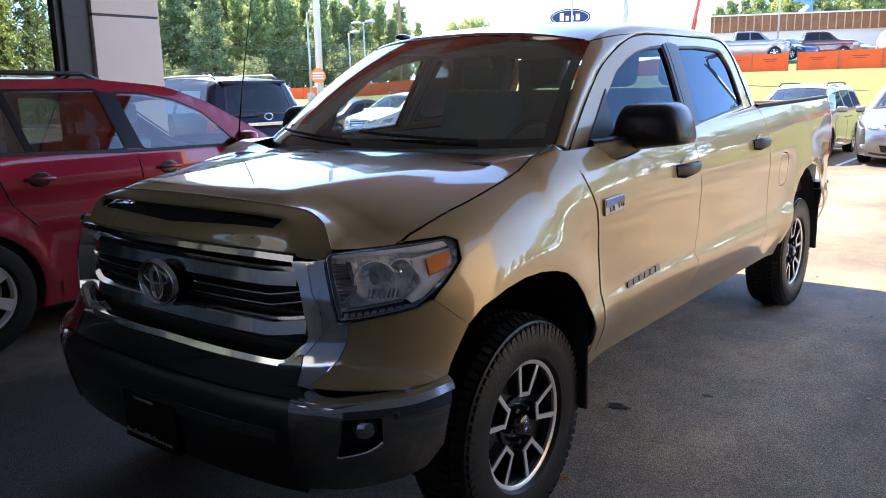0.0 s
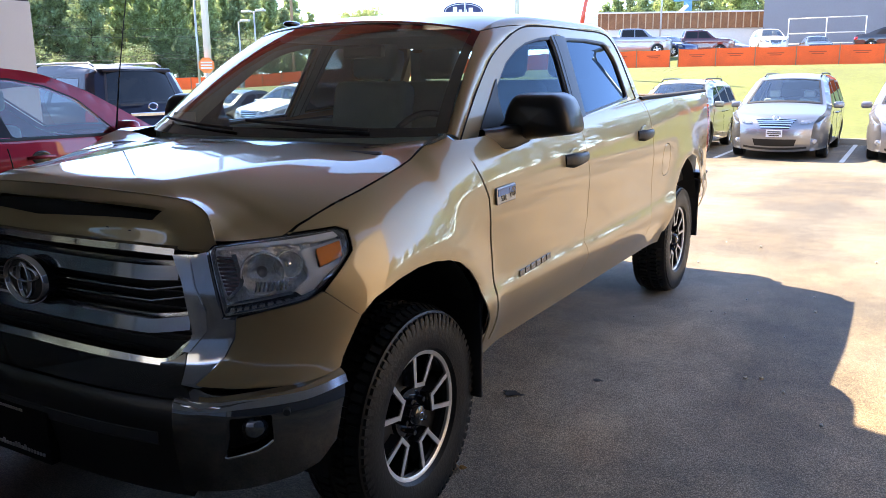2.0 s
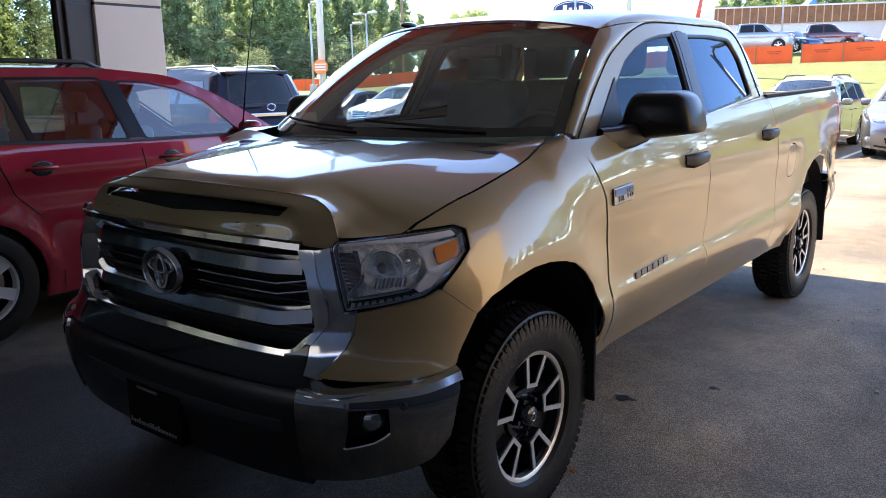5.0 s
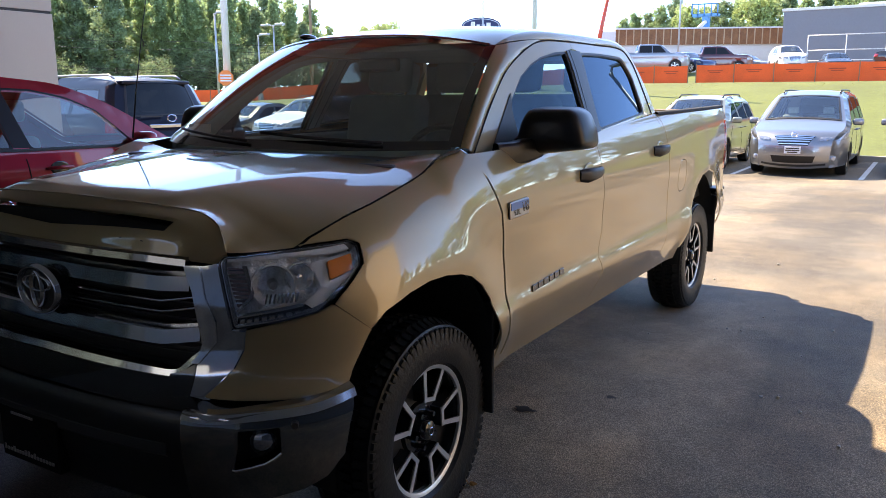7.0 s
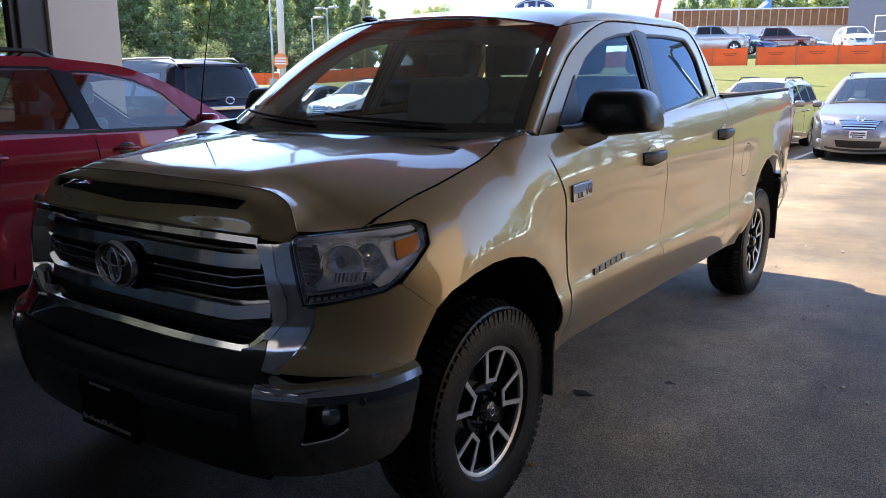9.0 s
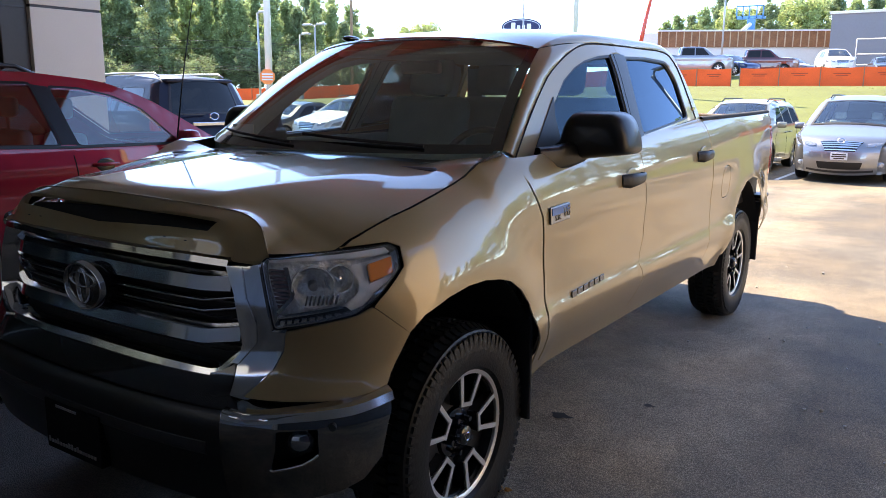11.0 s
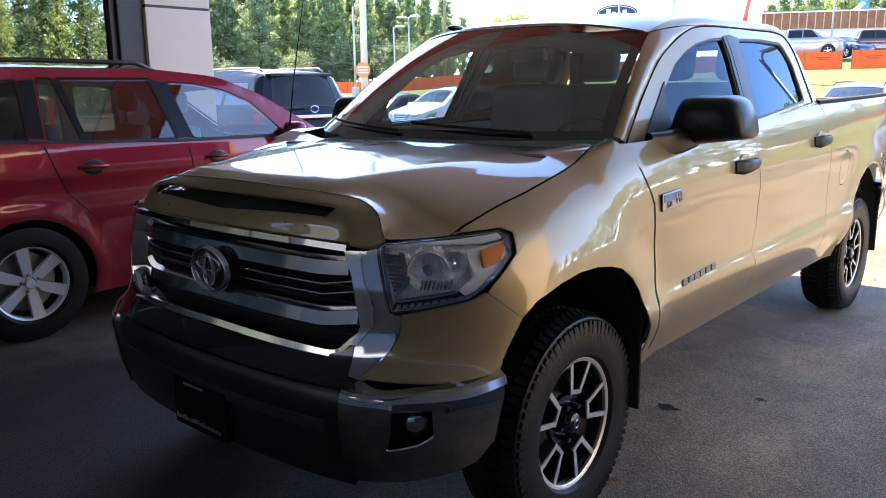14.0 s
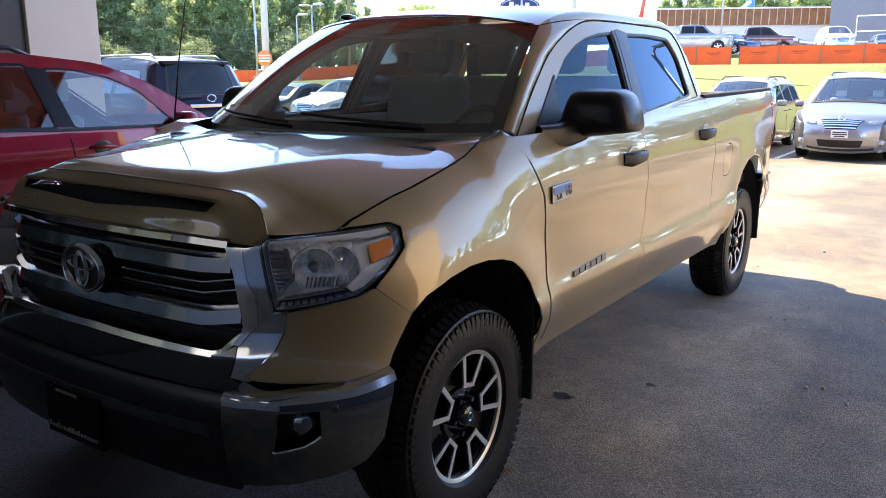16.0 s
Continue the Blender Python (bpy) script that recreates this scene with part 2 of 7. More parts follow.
def bend(x, xs, ys):
    """A smooth line through points that never swings past them."""
    n = len(xs)
    if x <= xs[0]:
        return float(ys[0])
    if x >= xs[-1]:
        return float(ys[-1])
    i = max(k for k in range(n - 1) if xs[k] <= x)

    def slope(k):
        if k == 0 or k == n - 1:
            j = min(k, n - 2)
            return (ys[j + 1] - ys[j]) / (xs[j + 1] - xs[j])
        h0, h1 = xs[k] - xs[k - 1], xs[k + 1] - xs[k]
        d0, d1 = (ys[k] - ys[k - 1]) / h0, (ys[k + 1] - ys[k]) / h1
        if d0 * d1 <= 0:
            return 0.0
        return 3 * (h0 + h1) / ((2 * h1 + h0) / d0 + (h1 + 2 * h0) / d1)
    h = xs[i + 1] - xs[i]
    t = (x - xs[i]) / h
    return float(ys[i] * (1 + 2 * t) * (1 - t) ** 2 + slope(i) * h * t * (1 - t) ** 2 + ys[i + 1] * t * t * (3 - 2 * t) + slope(i + 1) * h * t * t * (t - 1))


def smooth(a, b, x):
    t = min(1.0, max(0.0, (x - a) / (b - a)))
    return t * t * (3 - 2 * t)




def asphalt_material():
    """Asphalt: dark binder, pale stone specks, worn patches and fine cracks."""
    m = material("asphalt", (0.178, 0.152, 0.115), 0.82, 0, 0, 0.28, 0.35, 6.0, 0.55, 260)
    nt, nodes = m.node_tree, m.node_tree.nodes
    p = nodes["Principled BSDF"]
    base = p.inputs["Base Color"].links[0].from_socket
    tc = next(n for n in nodes if n.type == "TEX_COORD")
    vor = nodes.new("ShaderNodeTexVoronoi")
    vor.inputs["Scale"].default_value = 185
    nt.links.new(tc.outputs["Object"], vor.inputs["Vector"])
    speck = nodes.new("ShaderNodeMapRange")
    speck.inputs["From Min"].default_value, speck.inputs["From Max"].default_value = 0.35, 1.0
    speck.inputs["To Min"].default_value, speck.inputs["To Max"].default_value = 0.72, 1.42
    sep = nodes.new("ShaderNodeSeparateColor")
    nt.links.new(vor.outputs["Color"], sep.inputs[0])
    nt.links.new(sep.outputs[0], speck.inputs["Value"])
    mul = nodes.new("ShaderNodeMix")
    mul.data_type, mul.blend_type = "RGBA", "MULTIPLY"
    mul.inputs["Factor"].default_value = 1.0
    nt.links.new(base, mul.inputs["A"])
    nt.links.new(speck.outputs[0], mul.inputs["B"])
    pit = nodes.new("ShaderNodeMapRange")
    pit.inputs["From Min"].default_value, pit.inputs["From Max"].default_value = 0.30, 0.70
    pit.inputs["To Min"].default_value, pit.inputs["To Max"].default_value = 1.15, 0.5
    nt.links.new(vor.outputs["Distance"], pit.inputs["Value"])
    gaps = nodes.new("ShaderNodeMix")
    gaps.data_type, gaps.blend_type = "RGBA", "MULTIPLY"
    gaps.inputs["Factor"].default_value = 1.0
    nt.links.new(mul.outputs["Result"], gaps.inputs["A"])
    nt.links.new(pit.outputs[0], gaps.inputs["B"])
    mul = gaps
    big = nodes.new("ShaderNodeTexNoise")
    big.inputs["Scale"].default_value, big.inputs["Detail"].default_value = 0.9, 6
    nt.links.new(tc.outputs["Object"], big.inputs["Vector"])
    br = nodes.new("ShaderNodeMapRange")
    br.inputs["From Min"].default_value, br.inputs["From Max"].default_value = 0.42, 0.62
    nt.links.new(big.outputs[0], br.inputs["Value"])
    worn = nodes.new("ShaderNodeMix")
    worn.data_type, worn.blend_type = "RGBA", "MIX"
    dust = nodes.new("ShaderNodeMix")
    dust.data_type, dust.blend_type = "RGBA", "MULTIPLY"
    dust.inputs["Factor"].default_value = 1.0
    dust.inputs["B"].default_value = (1.45, 1.32, 1.15, 1)
    nt.links.new(mul.outputs["Result"], dust.inputs["A"])
    nt.links.new(br.outputs[0], worn.inputs["Factor"])
    nt.links.new(mul.outputs["Result"], worn.inputs["A"])
    nt.links.new(dust.outputs["Result"], worn.inputs["B"])
    # stretched noise, paler and darker in broad blotches
    mottle = nodes.new("ShaderNodeTexNoise")
    mottle.inputs["Scale"].default_value, mottle.inputs["Detail"].default_value = 0.55, 5
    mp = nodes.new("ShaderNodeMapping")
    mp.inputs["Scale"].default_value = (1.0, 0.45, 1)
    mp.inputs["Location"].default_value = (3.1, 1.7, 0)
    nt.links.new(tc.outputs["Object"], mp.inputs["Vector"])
    nt.links.new(mp.outputs[0], mottle.inputs["Vector"])
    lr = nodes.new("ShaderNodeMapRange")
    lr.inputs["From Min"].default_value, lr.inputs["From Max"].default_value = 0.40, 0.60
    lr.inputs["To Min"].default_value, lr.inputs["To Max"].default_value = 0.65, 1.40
    nt.links.new(mottle.outputs[0], lr.inputs["Value"])
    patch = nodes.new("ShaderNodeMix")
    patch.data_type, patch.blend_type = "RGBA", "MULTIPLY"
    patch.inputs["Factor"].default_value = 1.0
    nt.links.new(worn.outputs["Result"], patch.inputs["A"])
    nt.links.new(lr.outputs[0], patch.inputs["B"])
    # lighter ragged patch painted in for stray reflected light on the shaded asphalt
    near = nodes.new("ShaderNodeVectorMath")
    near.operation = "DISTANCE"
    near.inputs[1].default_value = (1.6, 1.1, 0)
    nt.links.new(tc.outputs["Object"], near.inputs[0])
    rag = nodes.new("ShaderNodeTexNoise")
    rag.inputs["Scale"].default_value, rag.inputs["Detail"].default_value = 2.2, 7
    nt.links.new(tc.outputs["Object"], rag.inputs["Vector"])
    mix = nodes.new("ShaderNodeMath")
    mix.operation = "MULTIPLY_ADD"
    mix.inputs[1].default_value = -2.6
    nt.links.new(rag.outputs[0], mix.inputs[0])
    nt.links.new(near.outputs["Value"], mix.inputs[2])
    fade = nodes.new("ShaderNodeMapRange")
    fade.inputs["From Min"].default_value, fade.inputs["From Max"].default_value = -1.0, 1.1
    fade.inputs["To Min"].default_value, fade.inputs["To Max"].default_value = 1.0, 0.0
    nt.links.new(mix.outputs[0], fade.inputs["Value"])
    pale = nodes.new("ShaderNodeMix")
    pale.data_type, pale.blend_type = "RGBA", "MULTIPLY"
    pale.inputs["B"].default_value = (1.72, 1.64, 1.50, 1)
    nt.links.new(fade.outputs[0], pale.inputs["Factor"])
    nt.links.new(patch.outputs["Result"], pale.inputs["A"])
    # deep shade ahead of the truck, painted into the asphalt as a darker patch
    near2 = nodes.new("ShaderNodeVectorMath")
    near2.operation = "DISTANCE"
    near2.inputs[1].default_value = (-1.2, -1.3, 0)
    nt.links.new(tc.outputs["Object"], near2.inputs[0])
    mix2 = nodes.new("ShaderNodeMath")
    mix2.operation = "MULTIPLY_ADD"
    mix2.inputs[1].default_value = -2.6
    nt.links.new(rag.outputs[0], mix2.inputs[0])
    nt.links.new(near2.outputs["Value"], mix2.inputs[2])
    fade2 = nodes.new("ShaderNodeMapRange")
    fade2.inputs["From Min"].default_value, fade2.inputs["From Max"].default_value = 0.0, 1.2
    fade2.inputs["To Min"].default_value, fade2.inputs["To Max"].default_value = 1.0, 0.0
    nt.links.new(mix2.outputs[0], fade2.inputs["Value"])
    shade_tint = nodes.new("ShaderNodeMix")
    shade_tint.data_type, shade_tint.blend_type = "RGBA", "MULTIPLY"
    shade_tint.inputs["B"].default_value = (0.27, 0.28, 0.30, 1)
    nt.links.new(fade2.outputs[0], shade_tint.inputs["Factor"])
    nt.links.new(pale.outputs["Result"], shade_tint.inputs["A"])
    nt.links.new(shade_tint.outputs["Result"], p.inputs["Base Color"])
    bump = next(n for n in nodes if n.type == "BUMP")
    nt.links.new(vor.outputs["Distance"], bump.inputs["Height"])
    bump.inputs["Distance"].default_value = 0.006
    bump.invert = True
    return m


# ---- the pickup truck ----
truck = thing("pickup_truck", "sand-coloured crew-cab pickup truck with chrome grille parked on asphalt", "pickup truck")

_ctrl = [(-0.3, -0.824), (0, -0.833), (0.3, -0.824), (0.5, -0.803), (0.64, -0.774), (0.72, -0.741), (0.80, -0.682), (0.875, -0.597), (0.935, -0.50), (0.972, -0.40), (0.993, -0.28), (1.0, -0.12), (1.0, 0.1),
         (0.997, 0.45), (0.995, 1.5), (0.993, 2.7), (0.99, 3.7), (0.975, 4.3), (0.955, 4.5), (0.90, 4.56), (0.6, 4.58), (0, 4.585), (-0.3, 4.58)]


def _catmull(ctrl, k=24):
    out = []
    for i in range(1, len(ctrl) - 2):
        p0, p1, p2, p3 = (np.array(ctrl[j], float) for j in (i - 1, i, i + 1, i + 2))
        t0, t1, t2, t3 = np.cumsum([0] + [max(1e-6, np.linalg.norm(b - a)) ** 0.5 for a, b in ((p0, p1), (p1, p2), (p2, p3))])
        for j in range(k):
            t = t1 + (t2 - t1) * j / k
            a1 = (t1 - t) / (t1 - t0) * p0 + (t - t0) / (t1 - t0) * p1
            a2 = (t2 - t) / (t2 - t1) * p1 + (t - t1) / (t2 - t1) * p2
            a3 = (t3 - t) / (t3 - t2) * p2 + (t - t2) / (t3 - t2) * p3
            b1 = (t2 - t) / (t2 - t0) * a1 + (t - t0) / (t2 - t0) * a2
            b2 = (t3 - t) / (t3 - t1) * a2 + (t - t1) / (t3 - t1) * a3
            out.append((t2 - t) / (t2 - t1) * b1 + (t - t1) / (t2 - t1) * b2)
    out.append(np.array(ctrl[-2], float))
    return np.array(out)


RING = _catmull(_ctrl)
RING_S = np.concatenate([[0], np.cumsum(np.hypot(*np.diff(RING, axis=0).T))])
_tang = np.gradient(RING, RING_S, axis=0)
for _ in range(10):
    _tang[1:-1] = (_tang[:-2] + 2 * _tang[1:-1] + _tang[2:]) / 4
RING_N = np.stack([_tang[:, 1], -_tang[:, 0]], 1)
RING_N /= np.linalg.norm(RING_N, axis=1)[:, None]


def ring(s):
    s = abs(s)
    return (interp(s, RING_S, RING[:, 0]), interp(s, RING_S, RING[:, 1]), interp(s, RING_S, RING_N[:, 0]), interp(s, RING_S, RING_N[:, 1]))


_front_n = int(np.argmax(RING[:, 0] > 0.93))
_back_n = int(np.argmax(RING[:, 1] > 4.54))


def sx(x):
    """Way along the outline to the front's half width x."""
    return math.copysign(interp(abs(x), RING[:_front_n + 40, 0], RING_S[:_front_n + 40]), x)


def sy(y):
    """Way along the outline to the side's place y."""
    return interp(y, RING[24:_back_n + 1, 1], RING_S[24:_back_n + 1])


GAP_Y = [-0.66, -0.59, -0.546, -0.40, -0.249, -0.111, 0.0, 0.07, 0.156, 0.4, 1.0, 2.7, 4.6]
GAP_Z = [1.142, 1.152, 1.176, 1.217, 1.247, 1.277, 1.302, 1.322, 1.362, 1.42, 1.45, 1.475, 1.495]


def gap_z(y):
    return bend(y, GAP_Y, GAP_Z)


def wheel_flare(y, z):
    o = 0.0
    for yw, r0 in ((-0.07, 0.50), (3.70, 0.53)):
        r = math.hypot(y - yw, (z - 0.50))
        o += 0.026 * math.exp(-((r - r0) / 0.12) ** 2) if r > r0 else 0.026
    return o * smooth(0.35, 0.6, z + 0.2)


FRONT_Z = [0.25, 0.42, 0.55, 0.65, 0.70, 0.75, 0.80, 0.88, 1.0, 1.08, 1.14, 1.2, 1.26, 1.3]
FRONT_O = [-0.03, 0.05, 0.085, 0.096, 0.090, 0.056, 0.026, 0.006, 0, -0.010, -0.022, -0.06, -0.13, -0.24]
SIDE_Z = [0.45, 0.56, 0.62, 0.69, 0.74, 0.78, 0.82, 0.95, 1.08, 1.2]
SIDE_O = [-0.075, -0.042, -0.016, 0.004, 0.006, -0.006, -0.012, -0.013, -0.006, 0]
TOP_D = [-0.02, 0, 0.03, 0.06, 0.1, 0.16, 0.25, 0.36]
TOP_O = [0.165, 0.137, 0.100, 0.073, 0.048, 0.027, 0.010, 0]


def offset(s, z, y):
    front = bend(z, FRONT_Z, FRONT_O)
    m = bend(y, [0.3, 0.9, 2.4, 3.3], [1.0, 0.78, 0.70, 0.46])
    side = bend(z, SIDE_Z, SIDE_O) - m * bend(gap_z(y) - z, TOP_D, TOP_O)
    side += wheel_flare(y, z)
    w = smooth(-0.62, -0.22, y)
    corner_top = -0.05 * smooth(1.0, 1.15, z) * (1 - w) * smooth(0.7, 0.9, ring(s)[0])
    return front * (1 - w) + side * w + corner_top


def body(s, z):
    """The body's skin, once round the truck: way along the outline, height."""
    x, y, nx, ny = ring(s)
    o = 0.25 * (offset(abs(s), z - 0.014, y) + 2 * offset(abs(s), z, y) + offset(abs(s), z + 0.014, y))
    return (math.copysign(1, s) * (x + nx * o) if s < 0 else x + nx * o, y + ny * o, z)


ARCH_F = [(0.39, 0.54), (0.372, 0.683), (0.298, 0.836), (0.235, 0.90), (0.162, 0.946), (0.08, 0.97), (-0.02, 0.985), (-0.12, 0.986), (-0.23, 0.97), (-0.344, 0.935), (-0.403, 0.893)]
ARCH_R = [(4.16, 0.60), (4.14, 0.72), (4.09, 0.83), (4.0, 0.935), (3.88, 1.01), (3.7, 1.04), (3.53, 1.015), (3.4, 0.95), (3.29, 0.85), (3.22, 0.72), (3.17, 0.60), (3.15, 0.555)]


def Y(pts):
    return [(sy(y), z) for y, z in pts]


panel("body_core", body, Y([(0.42, 0.60), (0.42, 1.12), (0.34, 1.28), (0.5, 1.34), (2.6, 1.41), (4.35, 1.42), (4.35, 1.1), (3.9, 1.08), (3.4, 1.08), (3.1, 0.9), (3.05, 0.6)]), [], BLACK_MATT, truck, step=0.08, thick=0.0, lift=-0.03)
def F(pts):
    """Places on the front, by half width and height."""
    return [(sx(x), z) for x, z in pts]


FENDER_SEAM = [(0.43, 0.56), (0.455, 0.9), (0.43, 1.142), (0.35, 1.281), (0.30, 1.385)]
panel("front_fender", body, Y(FENDER_SEAM + [(y, gap_z(y) - 0.003) for y in (0.156, 0.07, 0.0, -0.111, -0.18, -0.249, -0.32, -0.40, -0.47, -0.546, -0.58)])
      + F([(0.884, 1.158), (0.940, 1.161), (0.966, 1.163), (0.977, 1.146), (0.975, 1.087), (0.966, 1.061), (0.939, 1.006), (0.930, 0.985), (0.950, 0.947)]) + Y(ARCH_F[::-1][:-1]) + Y([(0.39, 0.55)]), [], SAND, truck, step=0.03, thick=0.006)
panel("bumper_cover", body, F([(0.764, 0.930), (0.760, 0.878), (0.739, 0.829), (0.706, 0.790), (0.673, 0.754), (0.776, 0.748), (0.868, 0.744), (0.915, 0.750)]) + Y([(-0.496, 0.762), (-0.482, 0.785), (-0.447, 0.832), (-0.404, 0.8915)]) + F([(0.9492, 0.9458), (0.9292, 0.9838), (0.903, 0.965), (0.836, 0.948)]),
      [], SAND, truck, step=0.03, thick=0.02)
panel("front_door", body, Y([(0.452, 0.562), (0.47, 0.9), (0.443, 1.142), (0.363, 1.281), (0.285, 1.37), (0.43, 1.372), (0.9, 1.385), (1.47, 1.40), (1.53, 1.223), (1.562, 1.106), (1.562, 0.906), (1.50, 0.779), (1.547, 0.70), (1.46, 0.562)]), [], SAND, truck, step=0.05, thick=0.006)
panel("rear_door", body, Y([(1.467, 0.562), (1.554, 0.70), (1.507, 0.779), (1.569, 0.906), (1.569, 1.106), (1.537, 1.223), (1.477, 1.402), (2.0, 1.43), (2.575, 1.464), (2.62, 1.40), (2.69, 1.291), (2.735, 1.115), (2.74, 0.84), (2.72, 0.75), (2.70, 0.66), (2.69, 0.562)]), [], SAND, truck, step=0.05, thick=0.006)
panel("cab_corner", body, Y([(2.585, 1.464), (2.65, 1.466), (2.737, 1.115), (2.746, 0.84), (2.712, 0.70), (2.705, 0.57), (2.697, 0.57), (2.706, 0.66), (2.728, 0.75), (2.733, 0.84), (2.728, 1.115), (2.683, 1.291), (2.626, 1.40)]), [], SAND, truck, step=0.05, thick=0.006)
fuel = rounded([(2.966, 1.165), (3.164, 1.165), (3.164, 0.945), (2.966, 0.945)], 0.10)
panel("bed_side", body, Y([(2.66, 1.465), (2.75, 1.115), (2.755, 0.84), (2.71, 0.66), (2.70, 0.562), (3.14, 0.555)]) + Y(ARCH_R[::-1][1:]) + Y([(4.18, 0.58), (4.40, 0.64), (4.48, 0.80), (4.49, 0.985), (4.375, 0.99), (4.35, 1.385), (4.45, 1.395), (4.45, 1.486)]), [Y(fuel)], SAND, truck, step=0.055, thick=0.006)
panel("fuel_door", body, Y(rounded([(2.975, 1.157), (3.155, 1.157), (3.155, 0.953), (2.975, 0.953)], 0.10)), [], SAND, truck, step=0.03, thick=0.02)[1].name = "rear_quarter_blank"
panel("rocker_panel", body, Y([(0.40, 0.50), (0.41, 0.557), (3.12, 0.552), (3.1, 0.48)]), [], SAND, truck, step=0.06, thick=0.03, lift=-0.006)
panel("tail_lamp", body, Y([(4.356, 1.38), (4.38, 0.995)]) + [(sy(4.53) + 0.03, 1.0), (sy(4.53) + 0.03, 1.375)], [], TAIL_RED, truck, step=0.03, thick=0.03)


# upper side of the cab
def deep(p):
    """The cab's front corners drawn in and back towards its middle."""
    w = 0.06 * (1 - smooth(0.3, 1.75, p[1]))
    return (p[0] + w * (p[0] - 2.37), p[1] + w * (p[1] + 2.3), p[2] + w * (p[2] - 1.6))


def upper(y, z):
    return deep((0.955 - (z - 1.38) * 0.44 - 0.9 * max(0, z - 1.74) ** 2 - 0.010 * ((y - 1.5) / 1.0) ** 2, y, z))


F_GLASS = [(0.47, 1.372), (0.54, 1.438), (0.665, 1.522), (0.91, 1.665), (1.06, 1.722), (1.203, 1.76), (1.40, 1.79), (1.545, 1.80), (1.535, 1.70), (1.495, 1.55), (1.452, 1.39)]
R_GLASS = rounded([(1.735, 1.802), (2.06, 1.81), (2.40, 1.80), (2.47, 1.70), (2.44, 1.475), (1.98, 1.438), (1.60, 1.408)], 0.035)
panel("front_door_frame", upper, [(0.285, 1.374), (0.335, 1.42), (0.515, 1.527), (0.763, 1.672), (0.91, 1.735), (1.058, 1.785), (1.20, 1.822), (1.337, 1.842), (1.652, 1.853), (1.652, 1.817), (1.585, 1.815), (1.575, 1.80), (1.56, 1.70), (1.52, 1.55), (1.474, 1.392)], [F_GLASS], SAND, truck, step=0.05, thick=0.03)
panel("rear_door_frame", upper, [(1.656, 1.853), (2.41, 1.855), (2.52, 1.835), (2.57, 1.76), (2.58, 1.6), (2.57, 1.47), (2.5, 1.466), (1.98, 1.43), (1.56, 1.40), (1.60, 1.52), (1.66, 1.70), (1.695, 1.812), (1.656, 1.816)], [R_GLASS], SAND, truck, step=0.05, thick=0.03)
panel("pillar_trim", upper, [(1.592, 1.812), (1.688, 1.812), (1.655, 1.70), (1.595, 1.52), (1.555, 1.402), (1.48, 1.394), (1.525, 1.55), (1.567, 1.70)], [], BLACK_PLASTIC, truck, step=0.05, thick=0.03, lift=-0.008)
panel("pillar_cover", upper, [(1.55, 1.803), (1.585, 1.806), (1.57, 1.70), (1.53, 1.55), (1.482, 1.394), (1.455, 1.388), (1.497, 1.55), (1.538, 1.70)], [], BLACK_TRIM, truck, "black window pillar cover", step=0.05, thick=0.006, lift=0.003)
panel("pillar_cover", upper, [(1.592, 1.806), (1.737, 1.806), (1.602, 1.405), (1.489, 1.395), (1.537, 1.55), (1.577, 1.70)], [], BLACK_TRIM, truck, "black window pillar cover", step=0.05, thick=0.006, lift=0.003)
panel("cab_corner", upper, [(2.53, 1.835), (2.60, 1.80), (2.648, 1.7), (2.672, 1.56), (2.668, 1.462), (2.577, 1.462), (2.588, 1.6), (2.578, 1.765)], [], SAND, truck, step=0.05, thick=0.05)
panel("pillar_liner", upper, [(0.30, 1.376), (0.515, 1.525), (0.763, 1.655), (1.058, 1.765), (1.337, 1.815), (1.65, 1.82), (1.65, 1.818), (1.474, 1.394)], [F_GLASS], CABIN, truck, "dark inner window frame", step=0.06, thick=0.0, lift=-0.034)
panel("pillar_liner", upper, [(1.652, 1.82), (2.41, 1.822), (2.50, 1.80), (2.55, 1.74), (2.58, 1.6), (2.57, 1.47), (1.98, 1.432), (1.47, 1.394)], [R_GLASS], CABIN, truck, "dark inner window frame", step=0.06, thick=0.0, lift=-0.034)
for w, nm in ((F_GLASS, "front_door_glass"), (R_GLASS, "rear_door_glass")):
    for ob in panel(nm, upper, w, [], PALE_TINT if w is F_GLASS else TINTED, truck, step=0.06, thick=0.0, lift=-0.014):
        ob.visible_shadow = False
    seal = [(y + (1.1 - y) * -0.012 if w is F_GLASS else y, z) for y, z in w]
    c = (sum(p[0] for p in w) / len(w), sum(p[1] for p in w) / len(w))
    inner = [(c[0] + (p[0] - c[0]) * 0.965, c[1] + (p[1] - c[1]) * 0.94) for p in w]
    panel("window_seal", upper, w, [inner], BLACK_PLASTIC, truck, step=0.05, thick=0.012, lift=-0.003)

SEAM = _catmull([(0.22, 1.33), (0.285, 1.374), (0.515, 1.527), (0.763, 1.672), (0.91, 1.735), (1.058, 1.785), (1.20, 1.822), (1.337, 1.842), (1.652, 1.853), (2.1, 1.856), (2.41, 1.855), (2.52, 1.835), (2.57, 1.76), (2.58, 1.6), (2.572, 1.47), (2.57, 1.40)], 5)
for side in (1, -1):
    pts = []
    for y, z in SEAM:
        q = upper(y, z)
        pts.append((side * (q[0] + 0.001), q[1], q[2]))
    put("door_seal", tube_mesh("door_seal", pts, 0.0042, BLACK_MATT, 6), truck, "black door seal round the window frames")

WS_SIDE = [(0.815, 0.400, 1.387), (0.777, 0.555, 1.506), (0.732, 0.719, 1.632), (0.695, 0.862, 1.735), (0.665, 0.972, 1.802)]
WB, WT = WS_SIDE[0], WS_SIDE[-1]
